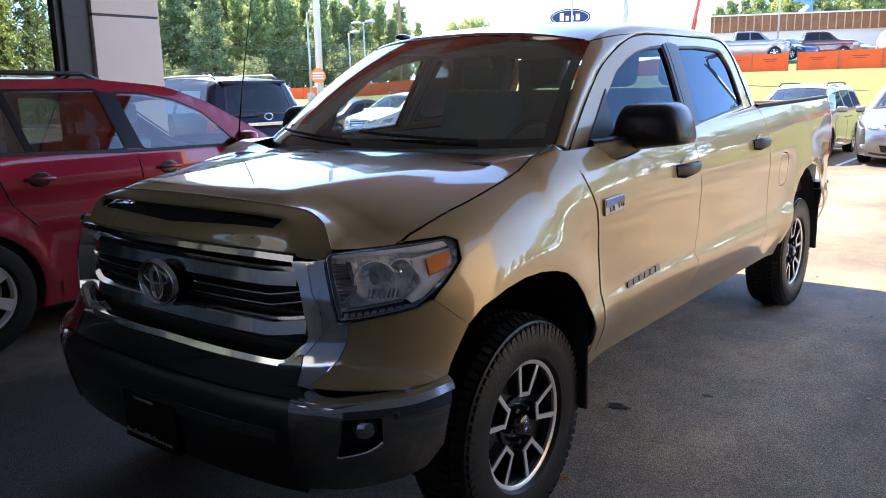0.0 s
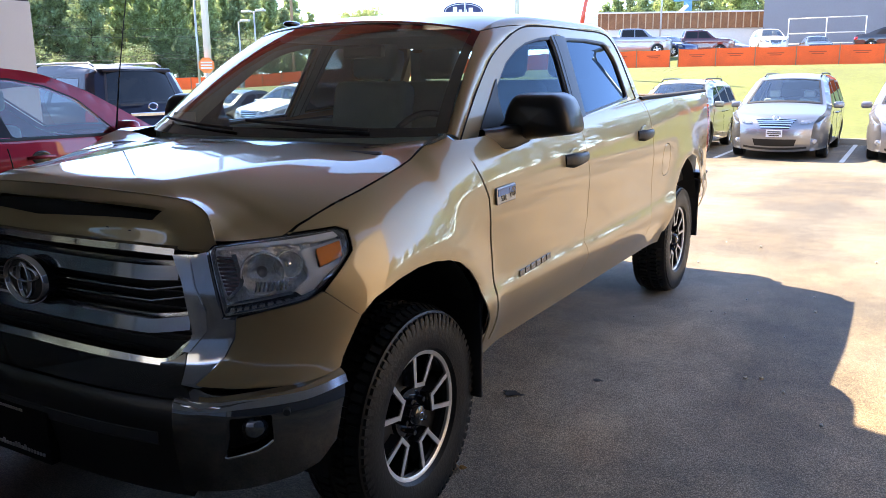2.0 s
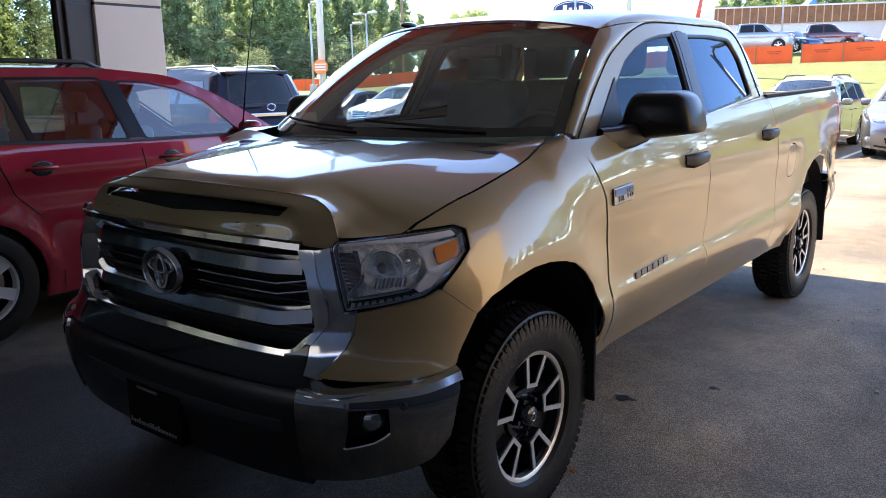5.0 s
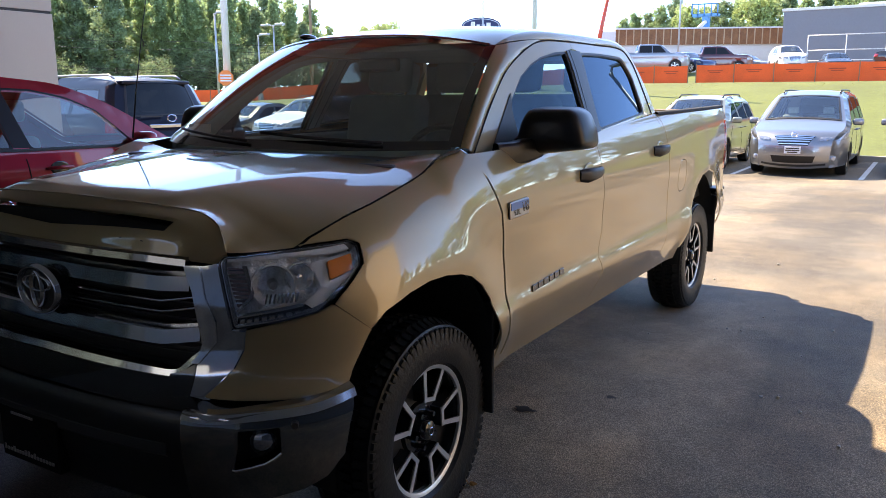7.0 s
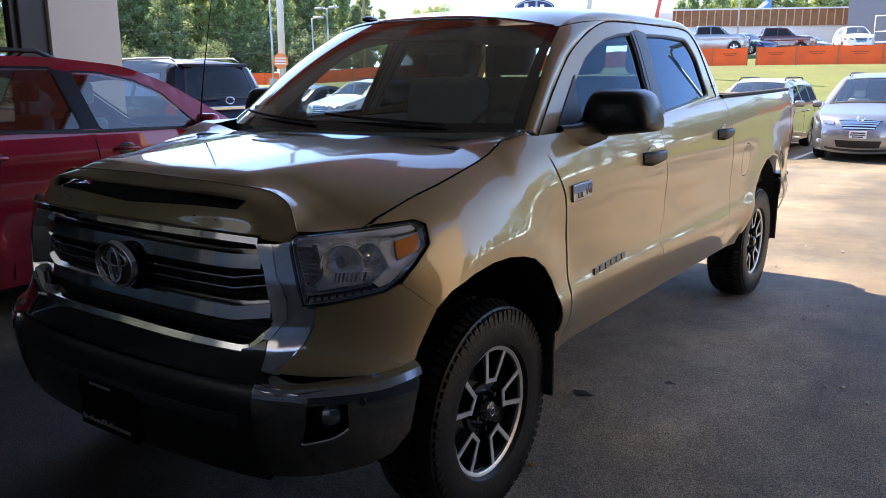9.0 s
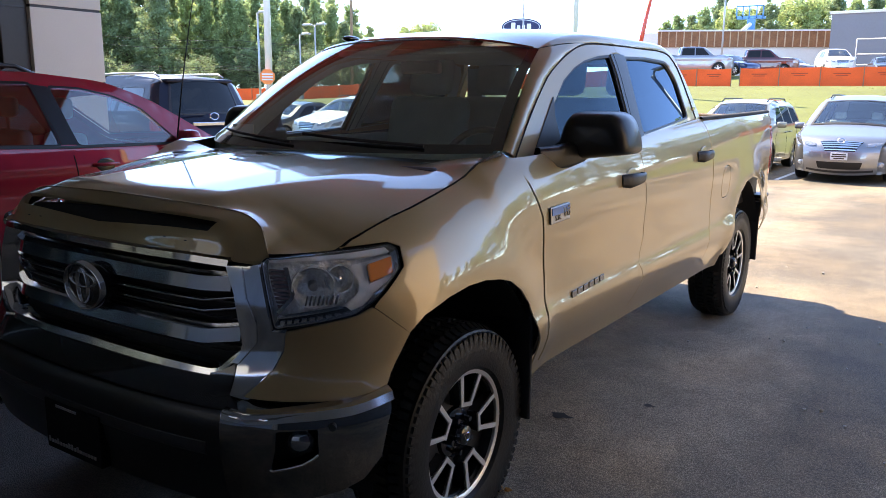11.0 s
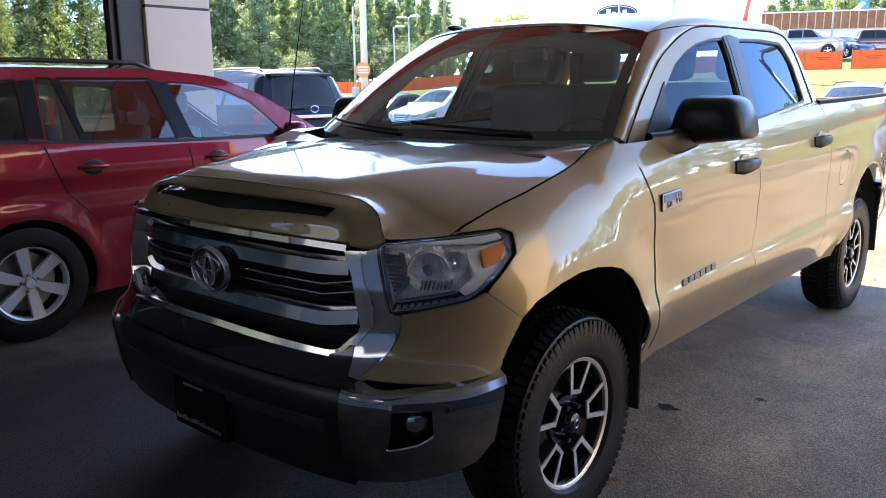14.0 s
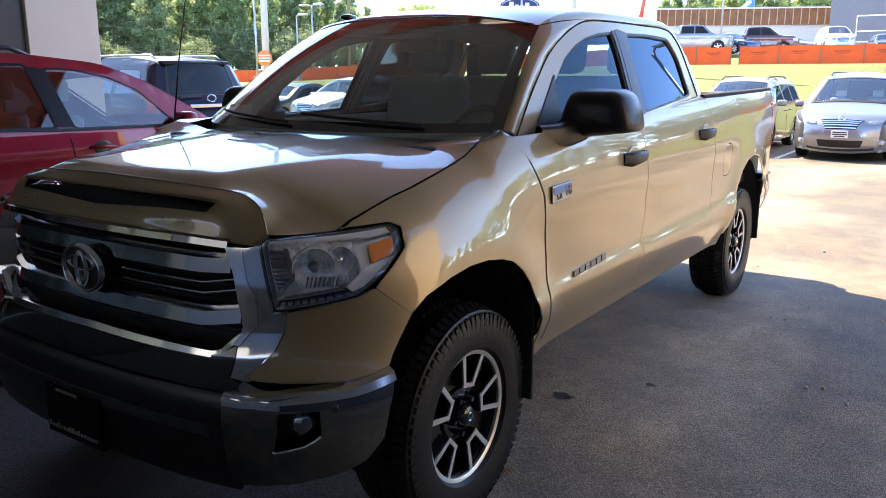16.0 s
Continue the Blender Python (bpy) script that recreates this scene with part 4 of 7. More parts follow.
hin = shrunk(0.994, 0.980)
heads = panel("headlight", body, HL, [hin], BLACK_GLOSS, truck, "clear headlight with chrome reflectors and an amber corner", step=0.025, thick=0.010, lift=0.003)
for n, hd in enumerate(heads):
    sd = 1 if n == 0 else -1

    def sub(nm, poly, mat, lift, label="", thick=0.01, step=0.025, hd=hd, sd=sd, holes=()):
        obs = panel(nm, body, poly, list(holes), mat, hd, label, step=step, thick=thick, lift=lift)
        bpy.data.objects.remove(obs[1 if sd > 0 else 0])
        return obs[0 if sd > 0 else 1]
    sub("housing", hin, LAMP_CHROME, -0.055, "faceted chrome reflector", 0.0)
    sub("lens", hin, LENS, 0.002, "", 0.0).visible_shadow = False
    sub("rim_trim", shrunk(0.990, 0.970), CHROME, -0.004, "bright lamp rim", 0.040, holes=[shrunk(0.980, 0.945)])
    sub("brow_trim", F([(0.722, 1.136), (0.80, 1.140), (0.881, 1.141), (0.962, 1.150), (0.966, 1.136), (0.932, 1.129), (0.881, 1.131), (0.80, 1.133), (0.723, 1.130)]), ALLOY_BRIGHT, -0.010, "bright brow", 0.02)
    sub("amber_marker", rounded(F([(0.9315, 1.108), (0.966, 1.122), (0.964, 1.078), (0.931, 1.060)]), 0.005), AMBER, -0.010, "amber side marker")
    sub("marker_bezel", rounded(F([(0.905, 1.112), (0.969, 1.130), (0.968, 1.075), (0.935, 1.030), (0.915, 1.045)]), 0.006), ALLOY_BRIGHT, -0.020, "bright marker surround", 0.03, holes=[F([(0.9295, 1.110), (0.968, 1.125), (0.966, 1.075), (0.929, 1.057)])])
    sub("marker_sweep", F([(0.912, 1.040), (0.935, 1.026), (0.915, 0.992), (0.895, 0.980), (0.885, 0.995)]), ALLOY_BRIGHT, -0.020, "curved bright corner", 0.02)
    sub("inner_marker", rounded(F([(0.714, 1.112), (0.766, 1.110), (0.776, 1.04), (0.768, 1.022), (0.742, 0.990)]), 0.010), TAIL_DIM, -0.036, "ribbed reddish marker")
    for kk in range(9):
        zz = 1.006 + 0.012 * kk
        sub("marker_rib", F([(0.738 - 0.0027 * kk, zz), (0.770, zz), (0.770, zz + 0.004), (0.738 - 0.0027 * kk, zz + 0.004)]), CHROME_DARK, -0.032, "", 0.004)
    sub("lamp_divider", F([(0.762, 1.116), (0.772, 1.116), (0.785, 1.04), (0.779, 1.022), (0.748, 0.980), (0.740, 0.986), (0.770, 1.024), (0.776, 1.04)]), CHROME, -0.020, "", 0.03)
    for kk in range(9):
        x0 = 0.748 + kk * 0.0165
        zz = 0.948 + 0.0022 * kk
        sub("light_strip", F([(x0, zz), (x0 + 0.011, zz + 0.001), (x0 + 0.012, zz + 0.011), (x0 + 0.002, zz + 0.010)]), CHROME, -0.014, "", 0.02)
    sub("strip_tray", F([(0.742, 0.945), (0.836, 0.960), (0.895, 0.975), (0.905, 0.992), (0.836, 0.977), (0.742, 0.962)]), BLACK_GLOSS, -0.030, "", 0.02)
    sub("strip_shelf", F([(0.742, 0.966), (0.836, 0.981), (0.880, 0.990), (0.880, 0.994), (0.836, 0.985), (0.742, 0.971)]), CHROME, -0.014, "", 0.03)
    for xx, zz, rr in ((0.826, 1.050, 0.060), (0.879, 1.068, 0.040)):
        sc = sx(xx)
        px, py, _ = body(sc, zz)
        _, _, nx, ny = ring(sc)
        at = Matrix.Translation((sd * (px - nx * 0.036), py - ny * 0.036, zz)) @ pose(0, 0, 0, 0, 0, math.degrees(math.atan2(ny, sd * nx)))
        put("lamp_bowl", lathe("lamp_bowl", [(0.005, -0.03), (rr * 0.5, -0.024), (rr * 0.85, -0.004), (rr, 0.018), (rr * 1.06, 0.018), (rr * 1.08, 0.0)], LAMP_CHROME, 28), hd, m=at)
        put("lamp_bulb", lathe("lamp_bulb", [(0.0, 0.012), (rr * 0.2, 0.008), (rr * 0.26, -0.03)], STEEL if rr > 0.05 else CHROME, 16), hd, m=at)
    for kk in range(8):
        x0 = 0.806 + kk * 0.0085
        sub("lens_rib", F([(x0, 1.004), (x0 + 0.0035, 1.005), (x0 + 0.009, 1.036), (x0 + 0.0055, 1.035)]), CHROME, -0.016, "", 0.012)


# wheels
def tread_tyre(name, R, r_in, half, mat, lugs=60, shoulder=0.03):
    prof = [(r_in, half * 0.80), (r_in + 0.012, half * 0.93), (r_in + 0.05, half * 1.0), (R - 0.075, half * 1.0), (R - 0.05, half * 0.985), (R - 0.03, half * 0.95), (R - 0.012, half * 0.88), (R - 0.008, half * 0.3)]
    prof = prof + [(r, -h) for r, h in prof[::-1]]
    return lathe(name, prof, mat, 72)


def lug_bm(R, half, n):
    """Tread blocks, in one mesh."""
    bm = bmesh.new()
    for k in range(n):
        a = 2 * math.pi * k / n
        for row, (h0, h1, sk) in enumerate(((0.52, 0.95, 0.0), (0.1, 0.46, 0.5), (-0.46, -0.1, 0.2), (-0.95, -0.52, 0.6))):
            aa = a + sk * 2 * math.pi / n
            w = 2 * math.pi / n * 0.34
            vs = []
            for rr in (R - 0.016, R):
                for hh in (h0, h1):
                    for s in (-1, 1):
                        r2 = rr - (0.030 if abs(hh) > 0.9 else 0.0)
                        t = aa + s * w + 0.03 * hh
                        vs.append(bm.verts.new((hh * half * (1.03 if abs(hh) > 0.9 else 1), r2 * math.cos(t), r2 * math.sin(t))))
            for f in ((4, 5, 7, 6), (0, 4, 6, 2), (1, 3, 7, 5), (0, 1, 5, 4), (2, 6, 7, 3)):
                bm.faces.new([vs[i] for i in f])
            if abs(h0) > 0.9 or abs(h1) > 0.9:
                o = 1 if h1 > 0.9 else -1
                hh = 0.95 * o
                vv = []
                for rr in (R - 0.072, R - 0.030):
                    for s in (-1, 1):
                        t = aa + s * w * (0.9 if k % 2 else 0.55) + 0.03 * hh
                        vv.append(bm.verts.new((o * half * (1.012 if rr < R - 0.05 else 0.99), rr * math.cos(t), rr * math.sin(t))))
                bm.faces.new([vv[i] for i in (0, 1, 3, 2)])
    bmesh.ops.recalc_face_normals(bm, faces=bm.faces)
    return bm


def flat_shape(polys, x0, x1):
    """Prisms over polygons in the wheel's plane (y, z), from depth x0 to x1."""
    bm = bmesh.new()
    for poly in polys:
        a = [bm.verts.new((x1(p) if callable(x1) else x1, p[0], p[1])) for p in poly]
        b = [bm.verts.new((x0, p[0], p[1])) for p in poly]
        bm.faces.new(a)
        bm.faces.new(b[::-1])
        for i in range(len(poly)):
            j = (i + 1) % len(poly)
            bm.faces.new((a[i], b[i], b[j], a[j]))
    bmesh.ops.recalc_face_normals(bm, faces=bm.faces)
    return bm


def rot2(p, a):
    return (p[0] * math.cos(a) - p[1] * math.sin(a), p[0] * math.sin(a) + p[1] * math.cos(a))


def truck_wheel():
    w = put("wheel", None, truck, "black and machined five-spoke wheel with an all-terrain tyre")
    t = put("tyre", tread_tyre("tyre", 0.400, 0.240, 0.128, RUBBER), w)
    tagged(part("tread", lug_bm(0.406, 0.128, 72), RUBBER, t), kind="stuff")
    rim = put("rim", lathe("rim", [(0.10, 0.02), (0.20, -0.04), (0.222, -0.03), (0.228, 0.07), (0.242, 0.085), (0.244, 0.10), (0.236, 0.100)], BLACK_PLASTIC, 64), w, "gloss black rim")
    put("machined_ring", lathe("machined_ring", [(0.226, 0.088), (0.226, 0.0995), (0.229, 0.1015), (0.244, 0.1045), (0.247, 0.1015), (0.247, 0.09)], ALLOY, 72), rim, "machined bright ring")
    for k in range(5):
        a = math.pi / 2 + 2 * math.pi * k / 5 - 0.20
        arm = lambda s: [rot2(p, a - math.pi / 2) for p in ((s * 0.019, 0.112), (s * 0.036, 0.112), (s * 0.073, 0.218), (s * 0.066, 0.226), (s * 0.056, 0.228))]
        base = [rot2(p, a - math.pi / 2) for p in ((-0.038, 0.104), (0.038, 0.104), (0.036, 0.119), (-0.036, 0.119))]
        top = lambda p: 0.088 + 0.05 * math.hypot(*p)
        sp = part("spoke", flat_shape([arm(1), arm(-1), base], 0.03, lambda p: top(p) - 0.004), BLACK_GLOSS, rim, "V-shaped spoke")
        part("machined_face", flat_shape([arm(1), arm(-1), base], 0.086, top), ALLOY, sp, "machined bright face")
        spk = [rot2(p, a - math.pi / 2 + math.pi / 5) for p in ((-0.05, 0.05), (0.05, 0.05), (0.045, 0.228), (-0.045, 0.228))]
        part("inner_spoke", flat_shape([spk], 0.02, 0.044), BLACK_PLASTIC, rim)
        nb = rot2((0.0, 0.066), a - math.pi / 2 + math.pi / 5)
        bm = bmesh.new()
        bmesh.ops.create_cone(bm, cap_ends=True, segments=6, radius1=0.012, radius2=0.010, depth=0.03, matrix=Matrix.Translation((0.078, *nb)) @ pose(0, 0, 0, 0, 90, 0))
        part("wheel_nut", bm, BLACK_GLOSS, rim, smooth=True)
    put("hub_cap", lathe("hub_cap", [(0.0, 0.112), (0.02, 0.112), (0.035, 0.105), (0.043, 0.09), (0.047, 0.05)], BLACK_GLOSS, 28), rim)
    put("hub_plate", lathe("hub_plate", [(0.04, 0.062), (0.09, 0.058), (0.098, 0.04)], BLACK_GLOSS, 28), rim)
    put("brake_disc", lathe("brake_disc", [(0.03, -0.03), (0.165, -0.03), (0.165, -0.05)], STEEL, 40), w)
    oval = lathe("cap_mark", [(0.012, 0.113), (0.014, 0.115), (0.016, 0.113)], CHROME, 24)
    put("cap_mark", oval, rim)
    return w


W0 = truck_wheel()
W0.matrix_local = pose(0.822, 0.0, 0.395)
for x, y, rz in ((0.822, 3.70, 0), (-0.822, 0.0, 180), (-0.822, 3.70, 180)):
    c = copy_thing(W0, pose(x, y, 0.395, 25, 0, rz) if rz else pose(x, y, 0.395, 16, 0, 0))
    c.parent = truck

# wheel wells, mud flaps, underbody
for side in (1, -1):
    for yw, tag in ((-0.07, 0), (3.68, 1)):
        prof = []
        verts, faces = [], []
        for k in range(25):
            a = math.pi * (-0.05 + 1.1 * k / 24)
            for xx in (0.55, 0.96 if tag == 0 else 0.95):
                r = 0.505
                verts.append((side * xx, yw + r * math.cos(a), 0.50 + (r + 0.01) * math.sin(a)))
        for k in range(24):
            faces.append((2 * k, 2 * k + 1, 2 * k + 3, 2 * k + 2))
        n = len(verts)
        verts.append((side * 0.55, yw, 0.45))
        faces += [(2 * k, 2 * k + 2, n) for k in range(24)]
        put("wheel_well", mesh_of("wheel_well", verts, faces, BLACK_MATT), truck)
    part("mud_flap", box_bm(side * 0.70 if side > 0 else -0.985, 0.985 if side > 0 else -0.70, 0.375, 0.392, 0.335, 0.80, 0.008), BLACK_PLASTIC, truck, "black mud flap")
    part("mud_flap", box_bm(0.70 if side > 0 else -0.97, 0.97 if side > 0 else -0.70, 4.165, 4.182, 0.34, 0.80, 0.008), BLACK_PLASTIC, truck)
part("underbody", box_bm(-0.62, 0.62, -0.55, 4.45, 0.36, 0.62, 0.03), BLACK_MATT, truck)
part("underbody", box_bm(-0.93, 0.93, 0.45, 3.1, 0.5, 0.6, 0.02), BLACK_MATT, truck)
part("underbody", box_bm(-0.52, 0.52, -0.58, 0.3, 0.6, 1.1, 0.02), BLACK_MATT, truck)

# bed
bm = box_bm(-0.83, 0.83, 2.70, 4.50, 0.78, 0.82)
add_box(bm, -0.86, 0.86, 2.66, 2.72, 0.8, 1.44)
add_box(bm, 0.80, 0.86, 2.66, 4.5, 0.8, 1.45)
add_box(bm, -0.86, -0.80, 2.66, 4.5, 0.8, 1.45)
part("bed_liner", bm, BLACK_PLASTIC, truck, "black bed liner")
for side in (1, -1):
    verts, faces = [], []
    for i in range(15):
        y = 2.665 + 1.79 * i / 14
        zt = gap_z(y)
        xo = body(sy(y), zt - 0.02)[0]
        for dx, dz in ((0.003, -0.016), (0.001, -0.002), (-0.008, 0.003), (-0.050, 0.003), (-0.056, -0.03)):
            verts.append((side * (xo + dx), y, zt + dz))
    for i in range(14):
        for k in range(4):
            a = i * 5 + k
            faces.append((a, a + 1, a + 6, a + 5) if side < 0 else (a, a + 5, a + 6, a + 1))
    put("bed_rail_cap", mesh_of("bed_rail_cap", verts, faces, BLACK_MATT), truck, "black plastic bed rail cap")
part("tailgate", box_bm(-0.84, 0.84, 4.47, 4.56, 0.72, 1.46, 0.02), SAND, truck)
rb = put("rear_bumper", None, truck, "chrome rear step bumper")
part("step", box_bm(-0.90, 0.90, 4.46, 4.68, 0.60, 0.80, 0.04), CHROME, rb, smooth=True)
for side in (1, -1):
    part("bumper_corner", box_bm(*((0.80, 0.935) if side > 0 else (-0.935, -0.80)), 4.36, 4.62, 0.60, 0.80, 0.05, 3), CHROME, rb, smooth=True)
    part("corner_step", box_bm(*((0.81, 0.94) if side > 0 else (-0.94, -0.81)), 4.37, 4.60, 0.80, 0.83, 0.01), BLACK_PLASTIC, rb)

# back wall of the cab with its window
bm = box_bm(-0.90, 0.90, 2.60, 2.64, 0.62, 1.40)
add_box(bm, -0.90, -0.62, 2.60, 2.64, 1.40, 1.44)
add_box(bm, 0.62, 0.90, 2.60, 2.64, 1.40, 1.44)
add_box(bm, -0.72, -0.60, 2.59, 2.63, 1.44, 1.80)
add_box(bm, 0.60, 0.72, 2.59, 2.63, 1.44, 1.80)
add_box(bm, -0.70, 0.70, 2.57, 2.63, 1.78, 1.86)
part("cab_back", bm, SAND, truck)
bm = box_bm(-0.72, -0.60, 2.575, 2.585, 0.7, 1.80)
add_box(bm, 0.60, 0.72, 2.575, 2.585, 0.7, 1.80)
add_box(bm, -0.60, 0.60, 2.575, 2.585, 0.7, 1.40)
part("back_trim", bm, CABIN, truck)
part("back_glass", box_bm(-0.60, 0.60, 2.605, 2.61, 1.40, 1.78), PALE_TINT, truck).visible_shadow = False

# cabin
part("dashboard", box_bm(-0.76, 0.76, 0.36, 0.80, 1.02, 1.36, 0.07, 4), CABIN, truck, smooth=True)
part("cowl", box_bm(-0.74, 0.74, 0.06, 0.46, 1.15, 1.340, 0.02), BLACK_PLASTIC, truck)
part("cab_floor", box_bm(-0.88, 0.88, 0.4, 2.6, 0.58, 0.66), CABIN, truck)
part("headliner", box_bm(-0.64, 0.64, 1.12, 2.58, 1.80, 1.83, 0.01), CABIN, truck)
for side in (1, -1):
    part("door_trim", box_bm(*((0.86, 0.90) if side > 0 else (-0.90, -0.86)), 0.45, 2.55, 0.66, 1.36, 0.015), CABIN, truck)


def seat(x, y, rear=False):
    st = put("seat", None, truck, "dark cloth seat with headrest")
    w = 0.27
    part("cushion", box_bm(x - w, x + w, y - 0.28, y + 0.25, 0.88, 1.04, 0.06, 3), FABRIC, st, smooth=True)
    bm = box_bm(-w, w, -0.07, 0.07, 0, 0.62, 0.06, 3)
    part("backrest", bm, FABRIC, st, smooth=True, m=pose(x, y + 0.25, 0.98, -12))
    part("headrest", box_bm(-0.145, 0.145, -0.055, 0.055, 0, 0.22, 0.05, 3), FABRIC, st, smooth=True, m=pose(x, y + 0.37, 1.60, -10))


for x in (0.42, -0.42):
    seat(x, 1.32)
for x in (0.48, 0.0, -0.48):
    seat(x, 2.18)
sw = put("steering_wheel", None, truck, "dark steering wheel")
ringm = tube_mesh("wheel_rim", [(0.19 * math.cos(a), 0, 0.19 * math.sin(a)) for a in [2 * math.pi * k / 32 for k in range(33)]], 0.016, BLACK_PLASTIC)
sw.matrix_local = pose(0.42, 0.86, 1.27, -25)
put("wheel_rim", ringm, sw)
part("wheel_hub", box_bm(-0.09, 0.09, -0.02, 0.05, -0.07, 0.06, 0.02), BLACK_PLASTIC, sw)
part("wheel_spoke", box_bm(-0.18, 0.18, -0.005, 0.02, -0.02, 0.02, 0.005), BLACK_PLASTIC, sw)
rv = put("rear_view_mirror", None, truck, "dark rear-view mirror")
part("mirror_head", box_bm(-0.12, 0.12, 0.99, 1.03, 1.70, 1.765, 0.015), BLACK_PLASTIC, rv)
part("window_sticker", box_bm(-0.58, -0.44, 0.30, 0.302, 1.40, 1.46), PAPER, truck, "paper inspection sticker", m=Matrix.Identity(4))


# mirrors, handles, wipers, antenna, badges
def door_mirror(side):
    mr = put("door_mirror", None, truck, "large black towing door mirror")
    shape = rounded([(-0.080, 0.008), (-0.060, 0.014), (-0.040, 0.085), (-0.012, 0.133), (0.035, 0.142), (0.172, 0.140), (0.214, 0.118), (0.242, 0.058), (0.256, -0.010), (0.234, -0.030), (-0.055, -0.068), (-0.085, -0.050)], 0.022, 4)
    verts, faces = [], []
    n = len(shape)
    cx, cz = 0.09, 0.03
    rows = ((-0.118, 0.0), (-0.116, 0.45), (-0.104, 0.76), (-0.082, 0.91), (-0.050, 0.98), (0.0, 1.0), (0.075, 1.0), (0.088, 0.965))
    for yy, sc in rows:
        verts += [(side * (cx + (p[0] - cx) * sc), yy, cz + (p[1] - cz) * sc) for p in shape]
    for r in range(len(rows) - 1):
        for k in range(n):
            q = (r * n + k, r * n + (k + 1) % n, (r + 1) * n + (k + 1) % n, (r + 1) * n + k)
            faces.append(q[::-1] if side > 0 else q)
    last = (len(rows) - 1) * n
    faces.append(tuple(range(last, last + n))[::-1] if side > 0 else tuple(range(last, last + n)))
    me = mesh_of("mirror_housing", verts, faces, BLACK_TRIM)
    me.set_sharp_from_angle(angle=radians(60))
    put("mirror_housing", me, mr, m=pose(side * 0.937, 0.84, 1.396))
    verts, faces = [], []
    for px, py, pz, h, d in ((0.895, 0.555, 1.350, 0.048, 0.050), (0.925, 0.640, 1.352, 0.050, 0.058), (0.945, 0.740, 1.362, 0.050, 0.065), (0.96, 0.83, 1.378, 0.048, 0.068)):
        for a in range(16):
            c, sn = math.cos(math.tau * a / 16), math.sin(math.tau * a / 16)
            verts.append((side * (px + math.copysign(abs(c) ** 0.5, c) * d * 0.6), py - math.copysign(abs(c) ** 0.5, c) * d * 0.6, pz + math.copysign(abs(sn) ** 0.5, sn) * h))
    for i in range(3):
        for k in range(16):
            q = (i * 16 + k, i * 16 + (k + 1) % 16, i * 16 + 16 + (k + 1) % 16, i * 16 + 16 + k)
            faces.append(q if side > 0 else q[::-1])
    put("mirror_arm", mesh_of("mirror_arm", verts, faces, BLACK_TRIM), mr)
    part("mirror_glass", box_bm(-0.10, 0.10, 0, 0.004, -0.075, 0.062, 0.002), CHROME, mr, m=pose(side * 1.045, 0.930, 1.442))


for side in (1, -1):
    door_mirror(side)
panel("mirror_sail", upper, rounded([(0.758, 1.597), (0.607, 1.499), (0.484, 1.419), (0.412, 1.368), (0.402, 1.332), (0.445, 1.325), (0.66, 1.352), (0.679, 1.409), (0.705, 1.519)], 0.012, 3), [], BLACK_PLASTIC, truck, "black mirror sail", step=0.04, thick=0.02, lift=0.005)


def handle(y, z, side):
    h = put("door_handle", None, truck, "dark grey door handle")
    x = body(sy(y), z)[0]
    pts = [(x - 0.005, y - 0.125), (x + 0.028, y - 0.10), (x + 0.036, y - 0.02), (x + 0.034, y + 0.06), (x + 0.022, y + 0.11), (x - 0.005, y + 0.125)]
    verts, faces = [], []
    n = len(pts)
    for i, (px, py) in enumerate(pts):
        hw = (0.030, 0.036, 0.030, 0.025, 0.022, 0.020)[i]
        for k in range(8):
            a = 2 * math.pi * k / 8 + math.pi / 8
            verts.append((side * (px + 0.012 * math.cos(a)), py, z + hw * math.sin(a) + 0.03 * (py - y)))
    for i in range(n - 1):
        for k in range(8):
            a, b = i * 8 + k, i * 8 + (k + 1) % 8
            faces.append((a, b, b + 8, a + 8))
    faces += [tuple(range(8)), tuple(range((n - 1) * 8, n * 8))]
    put("handle_grip", mesh_of("handle_grip", verts, faces, BLACK_PLASTIC), h)
    bm = bmesh.new()
    bmesh.ops.create_uvsphere(bm, u_segments=20, v_segments=10, radius=1)
    bmesh.ops.scale(bm, vec=(0.004, 0.075, 0.052), verts=bm.verts)
    part("handle_cup", bm, SAND, h, smooth=True, m=pose(side * (x + 0.0005), y - 0.01, z))


for side in (1, -1):
    handle(1.36, 1.215, side)
    handle(2.53, 1.258, side)


def on_body(y, z, lift=0.0):
    p, q, r = (np.array(body(sy(a), b)) for a, b in ((y, z), (y + 0.01, z), (y, z + 0.01)))
    e1, e2 = (q - p) / np.linalg.norm(q - p), (r - p)
    n = np.cross(e1, e2)
    n /= np.linalg.norm(n)
    e2 = np.cross(n, e1)
    m = Matrix.Identity(4)
    for i in range(3):
        m[i][0], m[i][1], m[i][2], m[i][3] = e1[i], e2[i], n[i], (p + n * lift)[i]
    return m


def text_mesh(body_text, size, mat, depth=0.002, align="CENTER"):
    cu = bpy.data.curves.new("text", "FONT")
    cu.body, cu.size, cu.extrude = body_text, size, depth
    cu.align_x, cu.align_y = align, "CENTER"
    ob = bpy.data.objects.new("text", cu)
    scene.collection.objects.link(ob)
    dg = bpy.context.evaluated_depsgraph_get()
    me = bpy.data.meshes.new_from_object(ob.evaluated_get(dg))
    bpy.data.objects.remove(ob)
    me.materials.clear()
    me.materials.append(mat)
    return me


